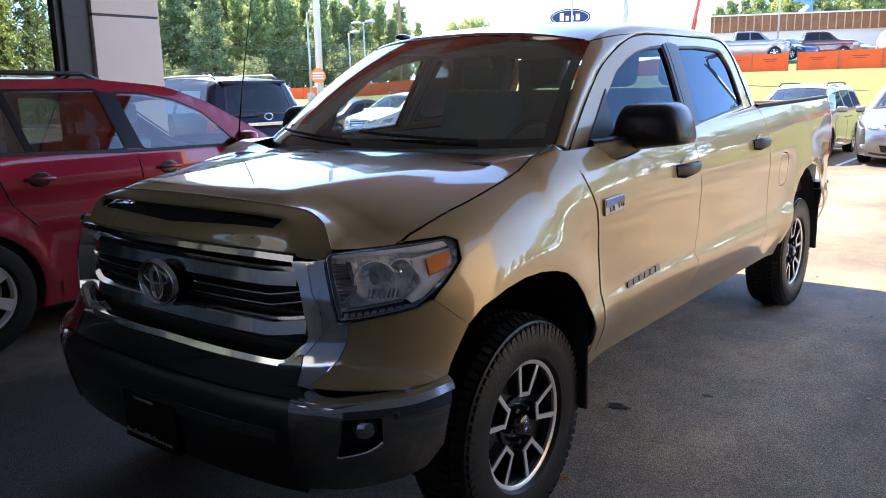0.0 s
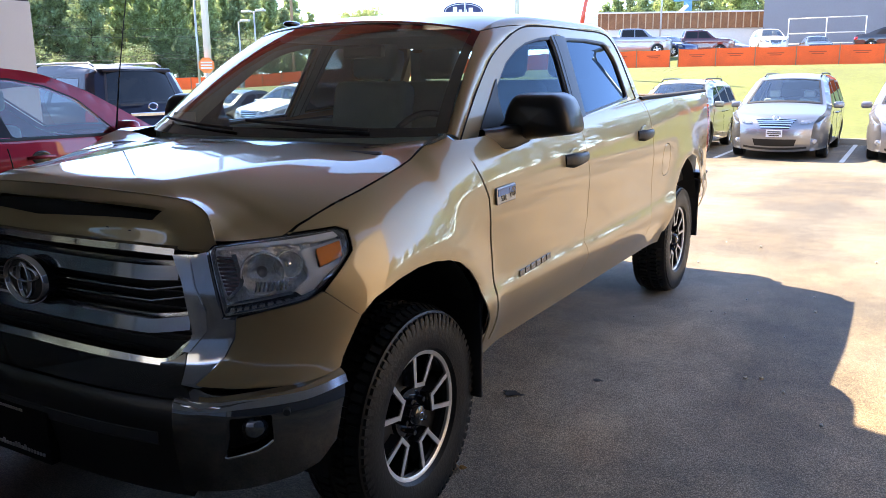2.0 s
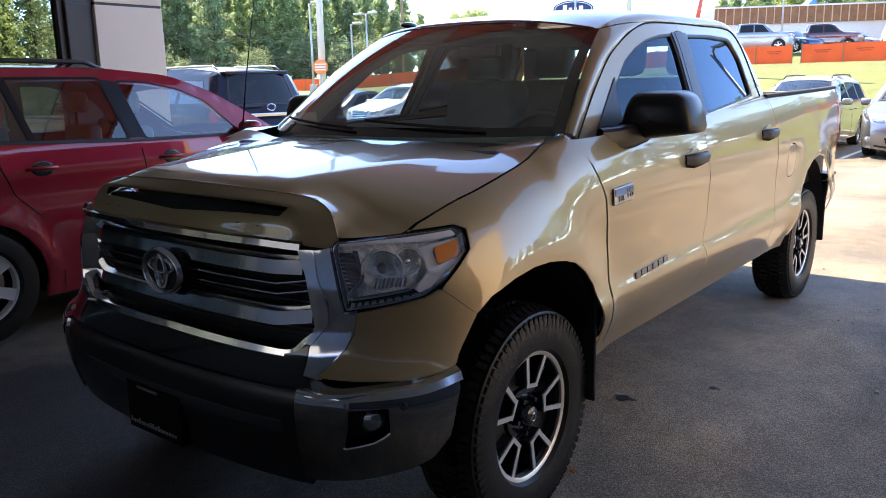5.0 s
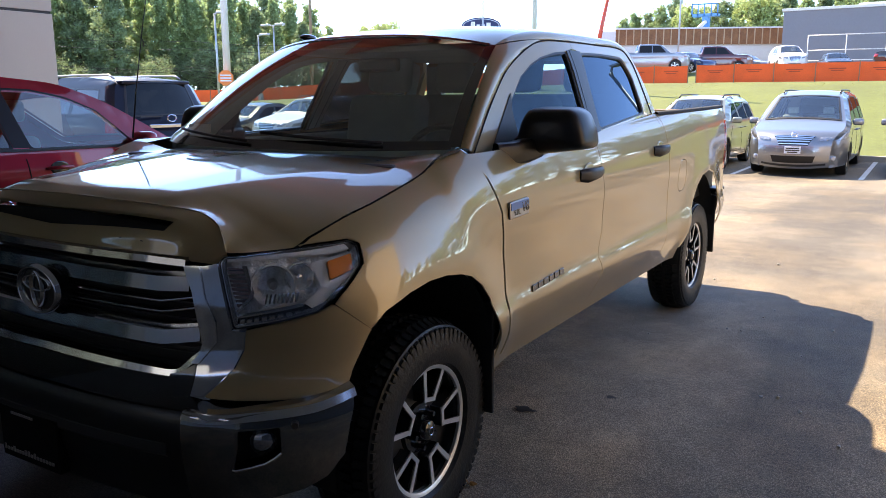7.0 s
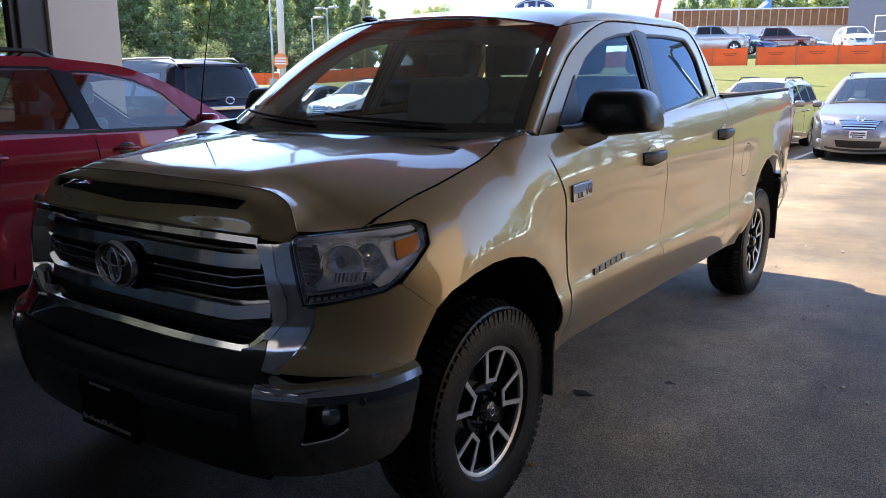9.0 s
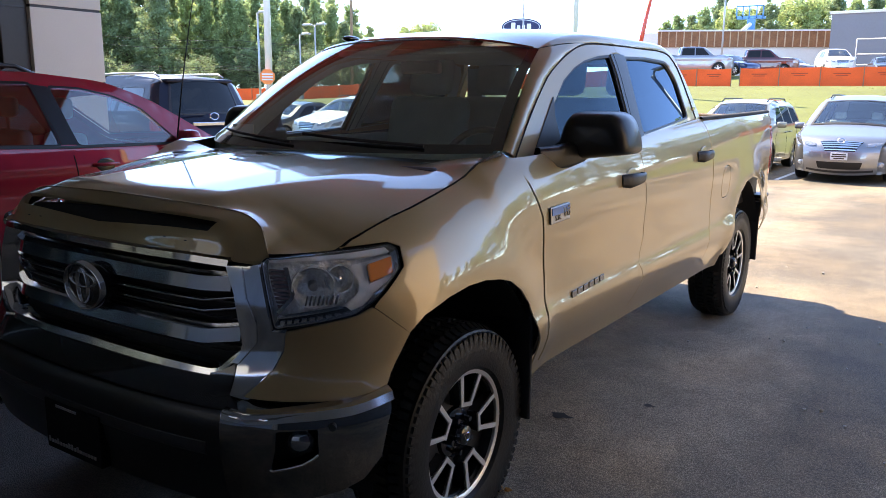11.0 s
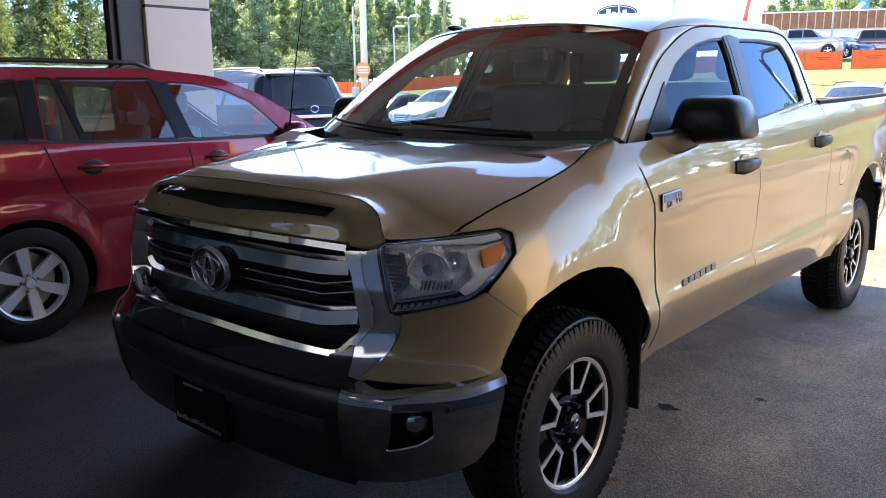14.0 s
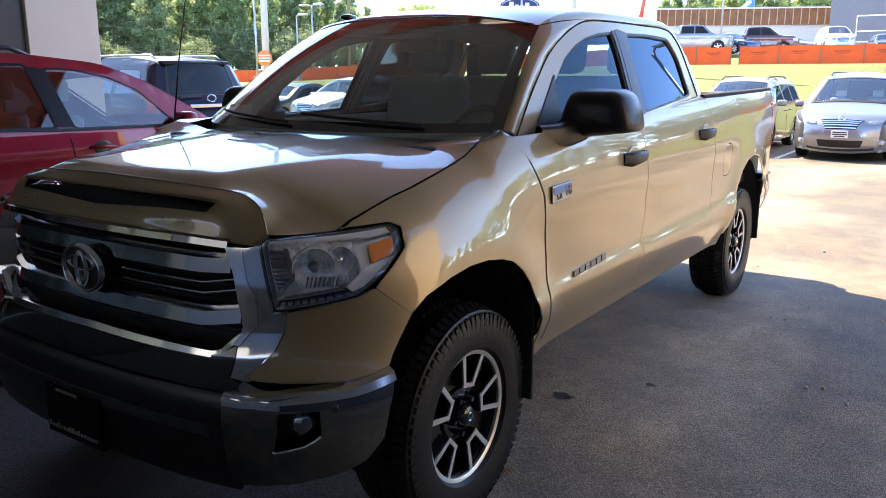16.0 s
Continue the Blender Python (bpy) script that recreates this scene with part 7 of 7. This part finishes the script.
def pole(name, label, az, d, r, top, mat=POLE, heads=0, lean=1.3):
    x, y, _ = polar(az, d)
    z = ground_z(x, y)
    p = thing(name, label, "street lamp" if heads else "pole", "poles", (x, y, z - 0.1))
    put("shaft", tube_mesh("shaft", [(0, 0, 0), (0.2 * r, 0, top * 0.5), (0, 0, top)], r, mat, 14, r * 0.7), p)
    part("footing", box_bm(-r * 2.4, r * 2.4, -r * 2.4, r * 2.4, 0, 0.7, 0.03), CONCRETE, p)
    for k in range(heads):
        sd = 1 if k % 2 == 0 else -1
        put("arm", tube_mesh("arm", [(0, 0, top - 0.1), (sd * 0.5, -0.1, top)], 0.05, mat, 8), p)
        part("lamp_head", box_bm(sd * 0.8 - 0.45, sd * 0.8 + 0.45, -0.25, 0.1, top - 0.08, top + 0.1, 0.05), mat, p)
    return p


big = pole("flag_pole", "tall white round pole with an orange octagonal sign", 46.35, 38, 0.17, 16)
SIGN = material("sign_orange", (0.9, 0.25, 0.06), 0.5, 0, 0, 0.05)
oc = [(0.36 * math.cos(math.pi / 8 + k * math.pi / 4), 0.36 * math.sin(math.pi / 8 + k * math.pi / 4)) for k in range(8)]
sx0, sy0, _ = polar(46.45, 37.6)
sg = thing("road_sign", "orange octagonal road sign with pale bars", "sign", at=(sx0, sy0, 2.34), rz=46.4)
bm = bmesh.new()
a = [bm.verts.new((p[0], -0.02, p[1])) for p in oc]
b = [bm.verts.new((p[0], 0.02, p[1])) for p in oc]
bm.faces.new(a)
bm.faces.new(b[::-1])
for i in range(8):
    bm.faces.new((a[i], b[i], b[(i + 1) % 8], a[(i + 1) % 8]))
bmesh.ops.recalc_face_normals(bm, faces=bm.faces)
part("sign_plate", bm, SIGN, sg)
for zz in (0.12, 0.0, -0.12):
    part("sign_bar", box_bm(-0.24, 0.24, -0.026, -0.02, zz - 0.03, zz + 0.03), PLATE, sg)
part("sign_post", box_bm(-0.03, 0.03, 0.02, 0.06, -2.5, 0.3), GALV, sg)
pole("street_lamp", "grey street lamp post behind the parked cars", 46.95, 62, 0.09, 6.6, GALV, 1)
pole("street_lamp", "grey twin-headed street lamp by the trees", 43.1, 70, 0.08, 6.3, GALV, 2)
pole("street_lamp", "slim grey street lamp near the fence", 44.15, 70, 0.07, 5.5, GALV, 1)
pole("utility_pole", "weathered utility pole in front of the trees", 40.6, 75, 0.15, 12, POST)
pole("street_lamp", "grey twin-headed street lamp in front of an oval sign", 28.62, 70, 0.09, 7.4, GALV, 2)
pole("flag_pole", "tall pale round pole behind the cab", 25.05, 48, 0.15, 16)
pole("street_lamp", "slim grey lamp post by the far building", 15.3, 85, 0.10, 12, GALV)

BLUE_SIGN = material("sign_blue", (0.010, 0.022, 0.085), 0.6, 0, 0.0, 0.05)
x, y, _ = polar(28.73, 100)
sgn = thing("pylon_sign", "blue oval pylon sign with a white rim on a post", "sign", at=(x, y, 9.75), rz=28.7)


def oval(rx, rz, y0, y1, mat, nm):
    bm = bmesh.new()
    pts = [(rx * math.cos(2 * math.pi * k / 48), rz * math.sin(2 * math.pi * k / 48)) for k in range(48)]
    a = [bm.verts.new((p[0], y0, p[1])) for p in pts]
    b = [bm.verts.new((p[0], y1, p[1])) for p in pts]
    bm.faces.new(a)
    bm.faces.new(b[::-1])
    for i in range(48):
        bm.faces.new((a[i], b[i], b[(i + 1) % 48], a[(i + 1) % 48]))
    bmesh.ops.recalc_face_normals(bm, faces=bm.faces)
    part(nm, bm, mat, sgn)


oval(2.42, 1.02, 0, 0.5, BLUE_SIGN, "sign_body")
oval(2.22, 0.86, -0.03, 0.0, PLATE, "sign_rim")
oval(2.15, 0.79, -0.06, -0.03, BLUE_SIGN, "sign_face")
for k, (xx, zz, ww, hh) in enumerate(((-1.0, 0.05, 0.5, 0.9), (-0.35, -0.1, 0.4, 0.55), (0.25, -0.1, 0.35, 0.55), (0.9, 0.0, 0.5, 0.75))):
    part("sign_mark", box_bm(xx - ww / 2, xx + ww / 2, -0.09, -0.06, zz - hh / 2, zz + hh / 2, 0.03), PLATE, sgn)
part("sign_post", box_bm(-0.25, 0.25, 0.1, 0.4, -7.5, -0.9), GALV, sgn)

# ---- far buildings ----
WHITE_WALL = material("pale_wall", (0.68, 0.67, 0.64), 0.7, 0, 0, 0.06, 0.4, 6)
GREY_WALL = material("grey_wall", (0.20, 0.20, 0.215), 0.7, 0, 0, 0.06, 0.4, 6)
TIMBER = material("timber", (0.26, 0.115, 0.05), 0.8, 0, 0, 0.3, 1.5, 10)
STUD = material("pale_timber", (0.52, 0.36, 0.22), 0.8, 0, 0, 0.2, 1.5, 10)
x0, y0, _ = polar(19.3, 92)
x1, y1, _ = polar(7.8, 96)
fb = thing("unfinished_building", "long low pale building with a timber formwork band", "building", at=(x0, y0, UP), rz=math.degrees(math.atan2(y1 - y0, x1 - x0)))
LEN = math.hypot(x1 - x0, y1 - y0)
part("wall", box_bm(0, LEN, 0, 8, 0, 3.7), WHITE_WALL, fb)
part("timber_band", box_bm(-0.3, LEN, -0.25, 8.2, 3.7, 5.35), TIMBER, fb)
for k in range(int(LEN / 0.8)):
    part("timber_stud", box_bm(k * 0.8, k * 0.8 + 0.10, -0.36, -0.25, 3.65, 5.4), STUD, fb)
part("parapet", box_bm(-0.3, LEN, -0.4, 8.2, 5.35, 5.5), WHITE_WALL, fb)
part("end_pier", box_bm(-2.0, -0.3, -0.3, 3, 0, 5.2), WHITE_WALL, fb)
x0, y0, _ = polar(8.85, 86)
gb = thing("grey_building", "plain grey flat-roofed commercial building", "building", at=(x0, y0, UP), rz=-2)
part("wall", box_bm(0, 40, 0, 14, 0, 6.2), GREY_WALL, gb)
part("parapet", box_bm(-0.15, 40.1, -0.15, 14.1, 6.2, 6.45, 0.03), WHITE_WALL, gb)
part("roof_unit", box_bm(6, 10, 4, 7, 6.45, 7.0, 0.05), WHITE_WALL, gb)
for az in (7.3, 0.95):
    x, y, _ = polar(az, 80)
    rl = thing("guard_rail", "white pipe guard rail on the upper lot", "railing", "guard rails", (x, y, UP + 0.9))
    for zz in (0.4, 1.3, 2.6):
        put("rail", tube_mesh("rail", [(0, 0, zz), (6.2, 0, zz)], 0.045, POLE, 6), rl)
    for xx in (0, 3.1, 6.2):
        put("upright", tube_mesh("upright", [(xx, 0, -0.9), (xx, 0, 2.62)], 0.045, POLE, 6), rl)
BOOM_RED = material("boom_red", (0.6, 0.06, 0.02), 0.4, 0, 0.3, 0.08)
BOOM_BLUE = material("boom_blue", (0.03, 0.18, 0.42), 0.4, 0, 0.3, 0.08)
x, y, _ = polar(20.9, 88)
lf = thing("boom_lift", "red telescopic boom lift behind the building", "machine", at=(x, y, UP))
put("boom", tube_mesh("boom", [(0, 0, 1.0), (0.7, 0, 5.0), (1.6, 0, 9.5)], 0.28, BOOM_RED, 8, 0.18), lf)
put("jib", tube_mesh("jib", [(1.5, 0, 9.2), (4.0, 0, 12.0)], 0.2, POLE, 8, 0.14), lf)
part("chassis", box_bm(-1.2, 1.2, -1, 1, 0.0, 1.3, 0.1), BOOM_RED, lf)
x, y, _ = polar(13.6, 100)
bl = thing("scissor_lift", "blue aerial work platform above the timber band", "machine", at=(x, y, UP))
part("platform", box_bm(-1.6, 1.4, -0.6, 0.6, 7.2, 7.5), BOOM_BLUE, bl)
for xx in (-1.6, -0.9, -0.2, 0.6, 1.3):
    part("cage_bar", box_bm(xx, xx + 0.12, -0.6, -0.5, 7.2, 8.6), BOOM_BLUE, bl)
part("cage_rail", box_bm(-1.6, 1.42, -0.6, -0.5, 8.5, 8.65), BOOM_BLUE, bl)
part("mast", box_bm(-0.4, 0.4, -0.3, 0.3, 0, 7.2), BOOM_BLUE, bl)
put("boom", tube_mesh("boom", [(-3.6, -5, 2.0), (0.2, -1, 6.6)], 0.22, POLE, 8), bl)


# ---- trees ----
BARK = material("bark", (0.10, 0.075, 0.055), 0.9, 0, 0, 0.3, 3, 20, 0.5, 12)
LEAVES = [leaf_material("foliage", (0.29, 0.375, 0.17)), leaf_material("foliage_light", (0.40, 0.47, 0.20)), leaf_material("foliage_dark", (0.22, 0.29, 0.15))]


def tree_meshes(seed, H, R, low, leafmat, n=9000, peak=0.4, point=0.8):
    """A tapered trunk with limbs, and a crown of many small leaves in clumps: peak is where the crown is widest, point how much it narrows upwards."""
    rn = random.Random(seed)
    limbs, clumps = [], []
    trunk = [(0, 0, 0), (rn.uniform(-0.2, 0.2), rn.uniform(-0.2, 0.2), H * 0.4), (rn.uniform(-0.3, 0.3), rn.uniform(-0.3, 0.3), H * 0.95)]
    count = 40
    for k in range(count):
        g = k / (count - 1)
        f = low + (0.97 - low) * g
        a = k * 2.4 + rn.uniform(-0.5, 0.5)
        env = R * (0.45 + 0.55 * g / peak if g < peak else max(0.10, 1 - point * ((g - peak) / (1 - peak)) ** 1.4))
        ln = env * rn.uniform(0.62, 1.06)
        z = f * H
        tip = (ln * math.cos(a), ln * math.sin(a), z + ln * rn.uniform(0.0, 0.35))
        limbs.append([(0, 0, z * 0.95), (tip[0] * 0.5, tip[1] * 0.5, (z * 0.95 + tip[2]) / 2 + 0.12), tip])
        for q in (0.2, 0.5, 0.8, 1.0):
            clumps.append((tip[0] * q + rn.gauss(0, 0.22), tip[1] * q + rn.gauss(0, 0.22), z * 0.95 + (tip[2] - z * 0.95) * q + rn.gauss(0, 0.25), rn.uniform(0.45, 0.85) * (R / 3) ** 0.5 * (1.15 if q < 0.4 else 0.9)))
    rg = np.random.default_rng(seed)
    ci = np.array(clumps)[rg.integers(0, len(clumps), n)]
    d = rg.normal(size=(n, 3)) * np.array([1, 1, 0.75])
    d /= np.linalg.norm(d, axis=1)[:, None]
    p = ci[:, :3] + d * (ci[:, 3] * rg.uniform(0.45, 1.08, n))[:, None]
    u = rg.normal(size=(n, 3))
    u /= np.linalg.norm(u, axis=1)[:, None]
    w = np.cross(u, rg.normal(size=(n, 3)))
    w /= np.linalg.norm(w, axis=1)[:, None]
    sz = (rg.uniform(0.08, 0.21, n) * (H / 12) ** 0.5)[:, None]
    vs = np.stack([p - u * sz, p + w * sz * 0.6, p + u * sz, p - w * sz * 0.6], 1).reshape(-1, 3)
    crown = mesh_of("crown", vs.tolist(), np.arange(4 * n).reshape(-1, 4).tolist(), leafmat, False)
    bm = bmesh.new()
    for pts, r0, r1 in [(trunk, 0.017 * H, 0.03)] + [(l, 0.05, 0.012) for l in limbs]:
        tm = tube_mesh("tmp", pts, r0, BARK, 5, r1)
        bm.from_mesh(tm)
        bpy.data.meshes.remove(tm)
    tr = bpy.data.meshes.new("trunk")
    bm.to_mesh(tr)
    bm.free()
    tr.materials.append(BARK)
    return tr, crown


KINDS = ((1, 13, 2.5, 0.10, 0, 0.35, 0.8), (2, 14, 2.1, 0.10, 1, 0.30, 0.85), (3, 12, 2.9, 0.12, 2, 0.45, 0.7), (4, 15, 2.2, 0.08, 0, 0.25, 0.9), (5, 10, 3.2, 0.20, 1, 0.50, 0.6), (6, 13, 2.7, 0.06, 2, 0.30, 0.85), (7, 5, 2.6, 0.02, 2, 0.50, 0.6))
TREES = [tree_meshes(a, h, r, low, LEAVES[m], 13000 if h > 6 else 4000, pk, pt) for a, h, r, low, m, pk, pt in KINDS]
FAR_TREES = [tree_meshes(a + 20, h, r, low, LEAVES[m], 5000 if h > 6 else 1500, pk, pt) for a, h, r, low, m, pk, pt in KINDS]
TREE_LABELS = ["tall green broadleaf tree with an uneven crown", "tall light green tree with a narrow crown", "dark green tree with a broad crown", "slender tall green tree at the wood's edge", "light green spreading tree", "dense dark green tree at the wood's edge", "low dense green shrub below the trees"]


def tree(k, az, d, h, group="wood", near=True):
    x, y, _ = polar(az, d)
    H = (13, 14, 12, 15, 10, 13, 5)[k]
    z = min(3.2, ground_z(x, y))
    t = thing("tree", TREE_LABELS[k], "tree", group, (x, y, z), (az * 97) % 360)
    s = h / H
    t.scale = (s, s, s)
    put("trunk", (TREES if near else FAR_TREES)[k][0], t)
    put("crown", (TREES if near else FAR_TREES)[k][1], t)


rt = random.Random(11)
az = 66.0
while az > 39.6:
    d = rt.uniform(84, 100)
    slope = interp(az, [39, 41, 43, 46, 50, 58, 70], [0.088, 0.098, 0.108, 0.128, 0.14, 0.145, 0.15])
    tree(rt.choice((0, 1, 2, 3, 5, 3)), az, d, (1.6 + d * slope * rt.uniform(0.84, 1.06)) - 2.2)
    az -= rt.uniform(0.75, 1.25)
az = 66
while az > 39.5:
    d = rt.uniform(104, 114)
    tree(rt.choice((0, 2, 5, 3)), az, d, d * 0.128 * rt.uniform(0.85, 1.1) * interp(az, [39, 46], [0.68, 1]))
    az -= rt.uniform(0.9, 1.5)
az = 66.0
while az > 39.8:
    tree(6, az, rt.uniform(80, 90), rt.uniform(3.2, 5.0), "undergrowth")
    az -= rt.uniform(1.0, 1.5)
for az, d, h, k in ((36.6, 110, 8.6, 4), (35.4, 112, 9.4, 4), (34.6, 116, 7.6, 1), (39.3, 96, 7.5, 1)):
    tree(k, az, d, h)
az = 19.0
while az > -6:
    d = rt.uniform(118, 135)
    tree(rt.choice((0, 2, 5, 4)), az, d, (1.6 + d * interp(az, [-6, 8, 17, 20], [0.115, 0.11, 0.105, 0.08]) * rt.uniform(0.9, 1.1)) - 3.0, "far wood")
    az -= rt.uniform(0.7, 1.15)
for k in range(26):
    tree(rt.choice((0, 1, 2, 5)), -50 - 1.5 * k, rt.uniform(46, 60), rt.uniform(8, 11), "wood across the road", False)
    tree(6, -50.7 - 1.5 * k, rt.uniform(42, 46), rt.uniform(3, 4.5), "undergrowth", False)
lot = thing("street_lamp", "tall grey car park lamp with a flat head", "street lamp", "poles", (3.42, 15.2, ground_z(3.42, 15.2) - 0.1))
put("shaft", tube_mesh("shaft", [(0, 0, 0), (0.01, 0, 2.7), (0, 0, 5.5)], 0.065, GALV, 14, 0.05), lot)
part("footing", box_bm(-0.22, 0.22, -0.22, 0.22, 0, 0.7, 0.03), CONCRETE, lot)
put("arm", tube_mesh("arm", [(0, 0, 5.35), (-0.1, -0.04, 5.50), (-0.28, -0.08, 5.55)], 0.035, GALV, 8), lot)
part("lamp_head", box_bm(-0.98, -0.24, -0.30, 0.14, 5.50, 5.64, 0.04), GALV, lot)
pole("street_lamp", "slim grey twin-headed light pole beyond the car park", -66.5, 45, 0.06, 14.0, GALV, 2)
for k in range(14):
    tree(rt.choice((0, 2, 5, 4)), -9 - 2.1 * k, rt.uniform(62, 80), rt.uniform(9, 13), "wood across the road", False)
for k in range(26):
    a = -28 - 5.0 * k
    tree(rt.choice((0, 2, 5, 4)), a, rt.uniform(75, 95), rt.uniform(9, 12), "wood across the road", False)
for k in range(22):
    tree(rt.choice((0, 1, 2, 5)), -34 - 2.9 * k, rt.uniform(58, 74), rt.uniform(8, 11), "wood across the road", False)
# hidden row, added for darker reflections in the windshield
for k in range(16):
    tree(rt.choice((0, 2, 5, 3)), 71 + 2.2 * k, rt.uniform(62, 78), rt.uniform(13, 17), "wood behind the showroom", False)
WIRE = material("wire", (0.02, 0.02, 0.02), 0.6)
for k, (s0, s1) in enumerate(((0.066, 0.060), (0.056, 0.052), (0.035, 0.03), (0.030, 0.027))):
    pts = []
    for i in range(13):
        a = 66 - 26 * i / 12
        p = polar(a, 76)
        pts.append((p[0], p[1], 1.6 + 76 * (s0 + (s1 - s0) * i / 12) - 0.25 * math.sin(math.pi * ((i * 3) % 12) / 12)))
    tagged(put("overhead_wire", tube_mesh("overhead_wire", pts, 0.018, WIRE, 5)), "thin dark overhead wire in front of the trees", "wire", "overhead wires")
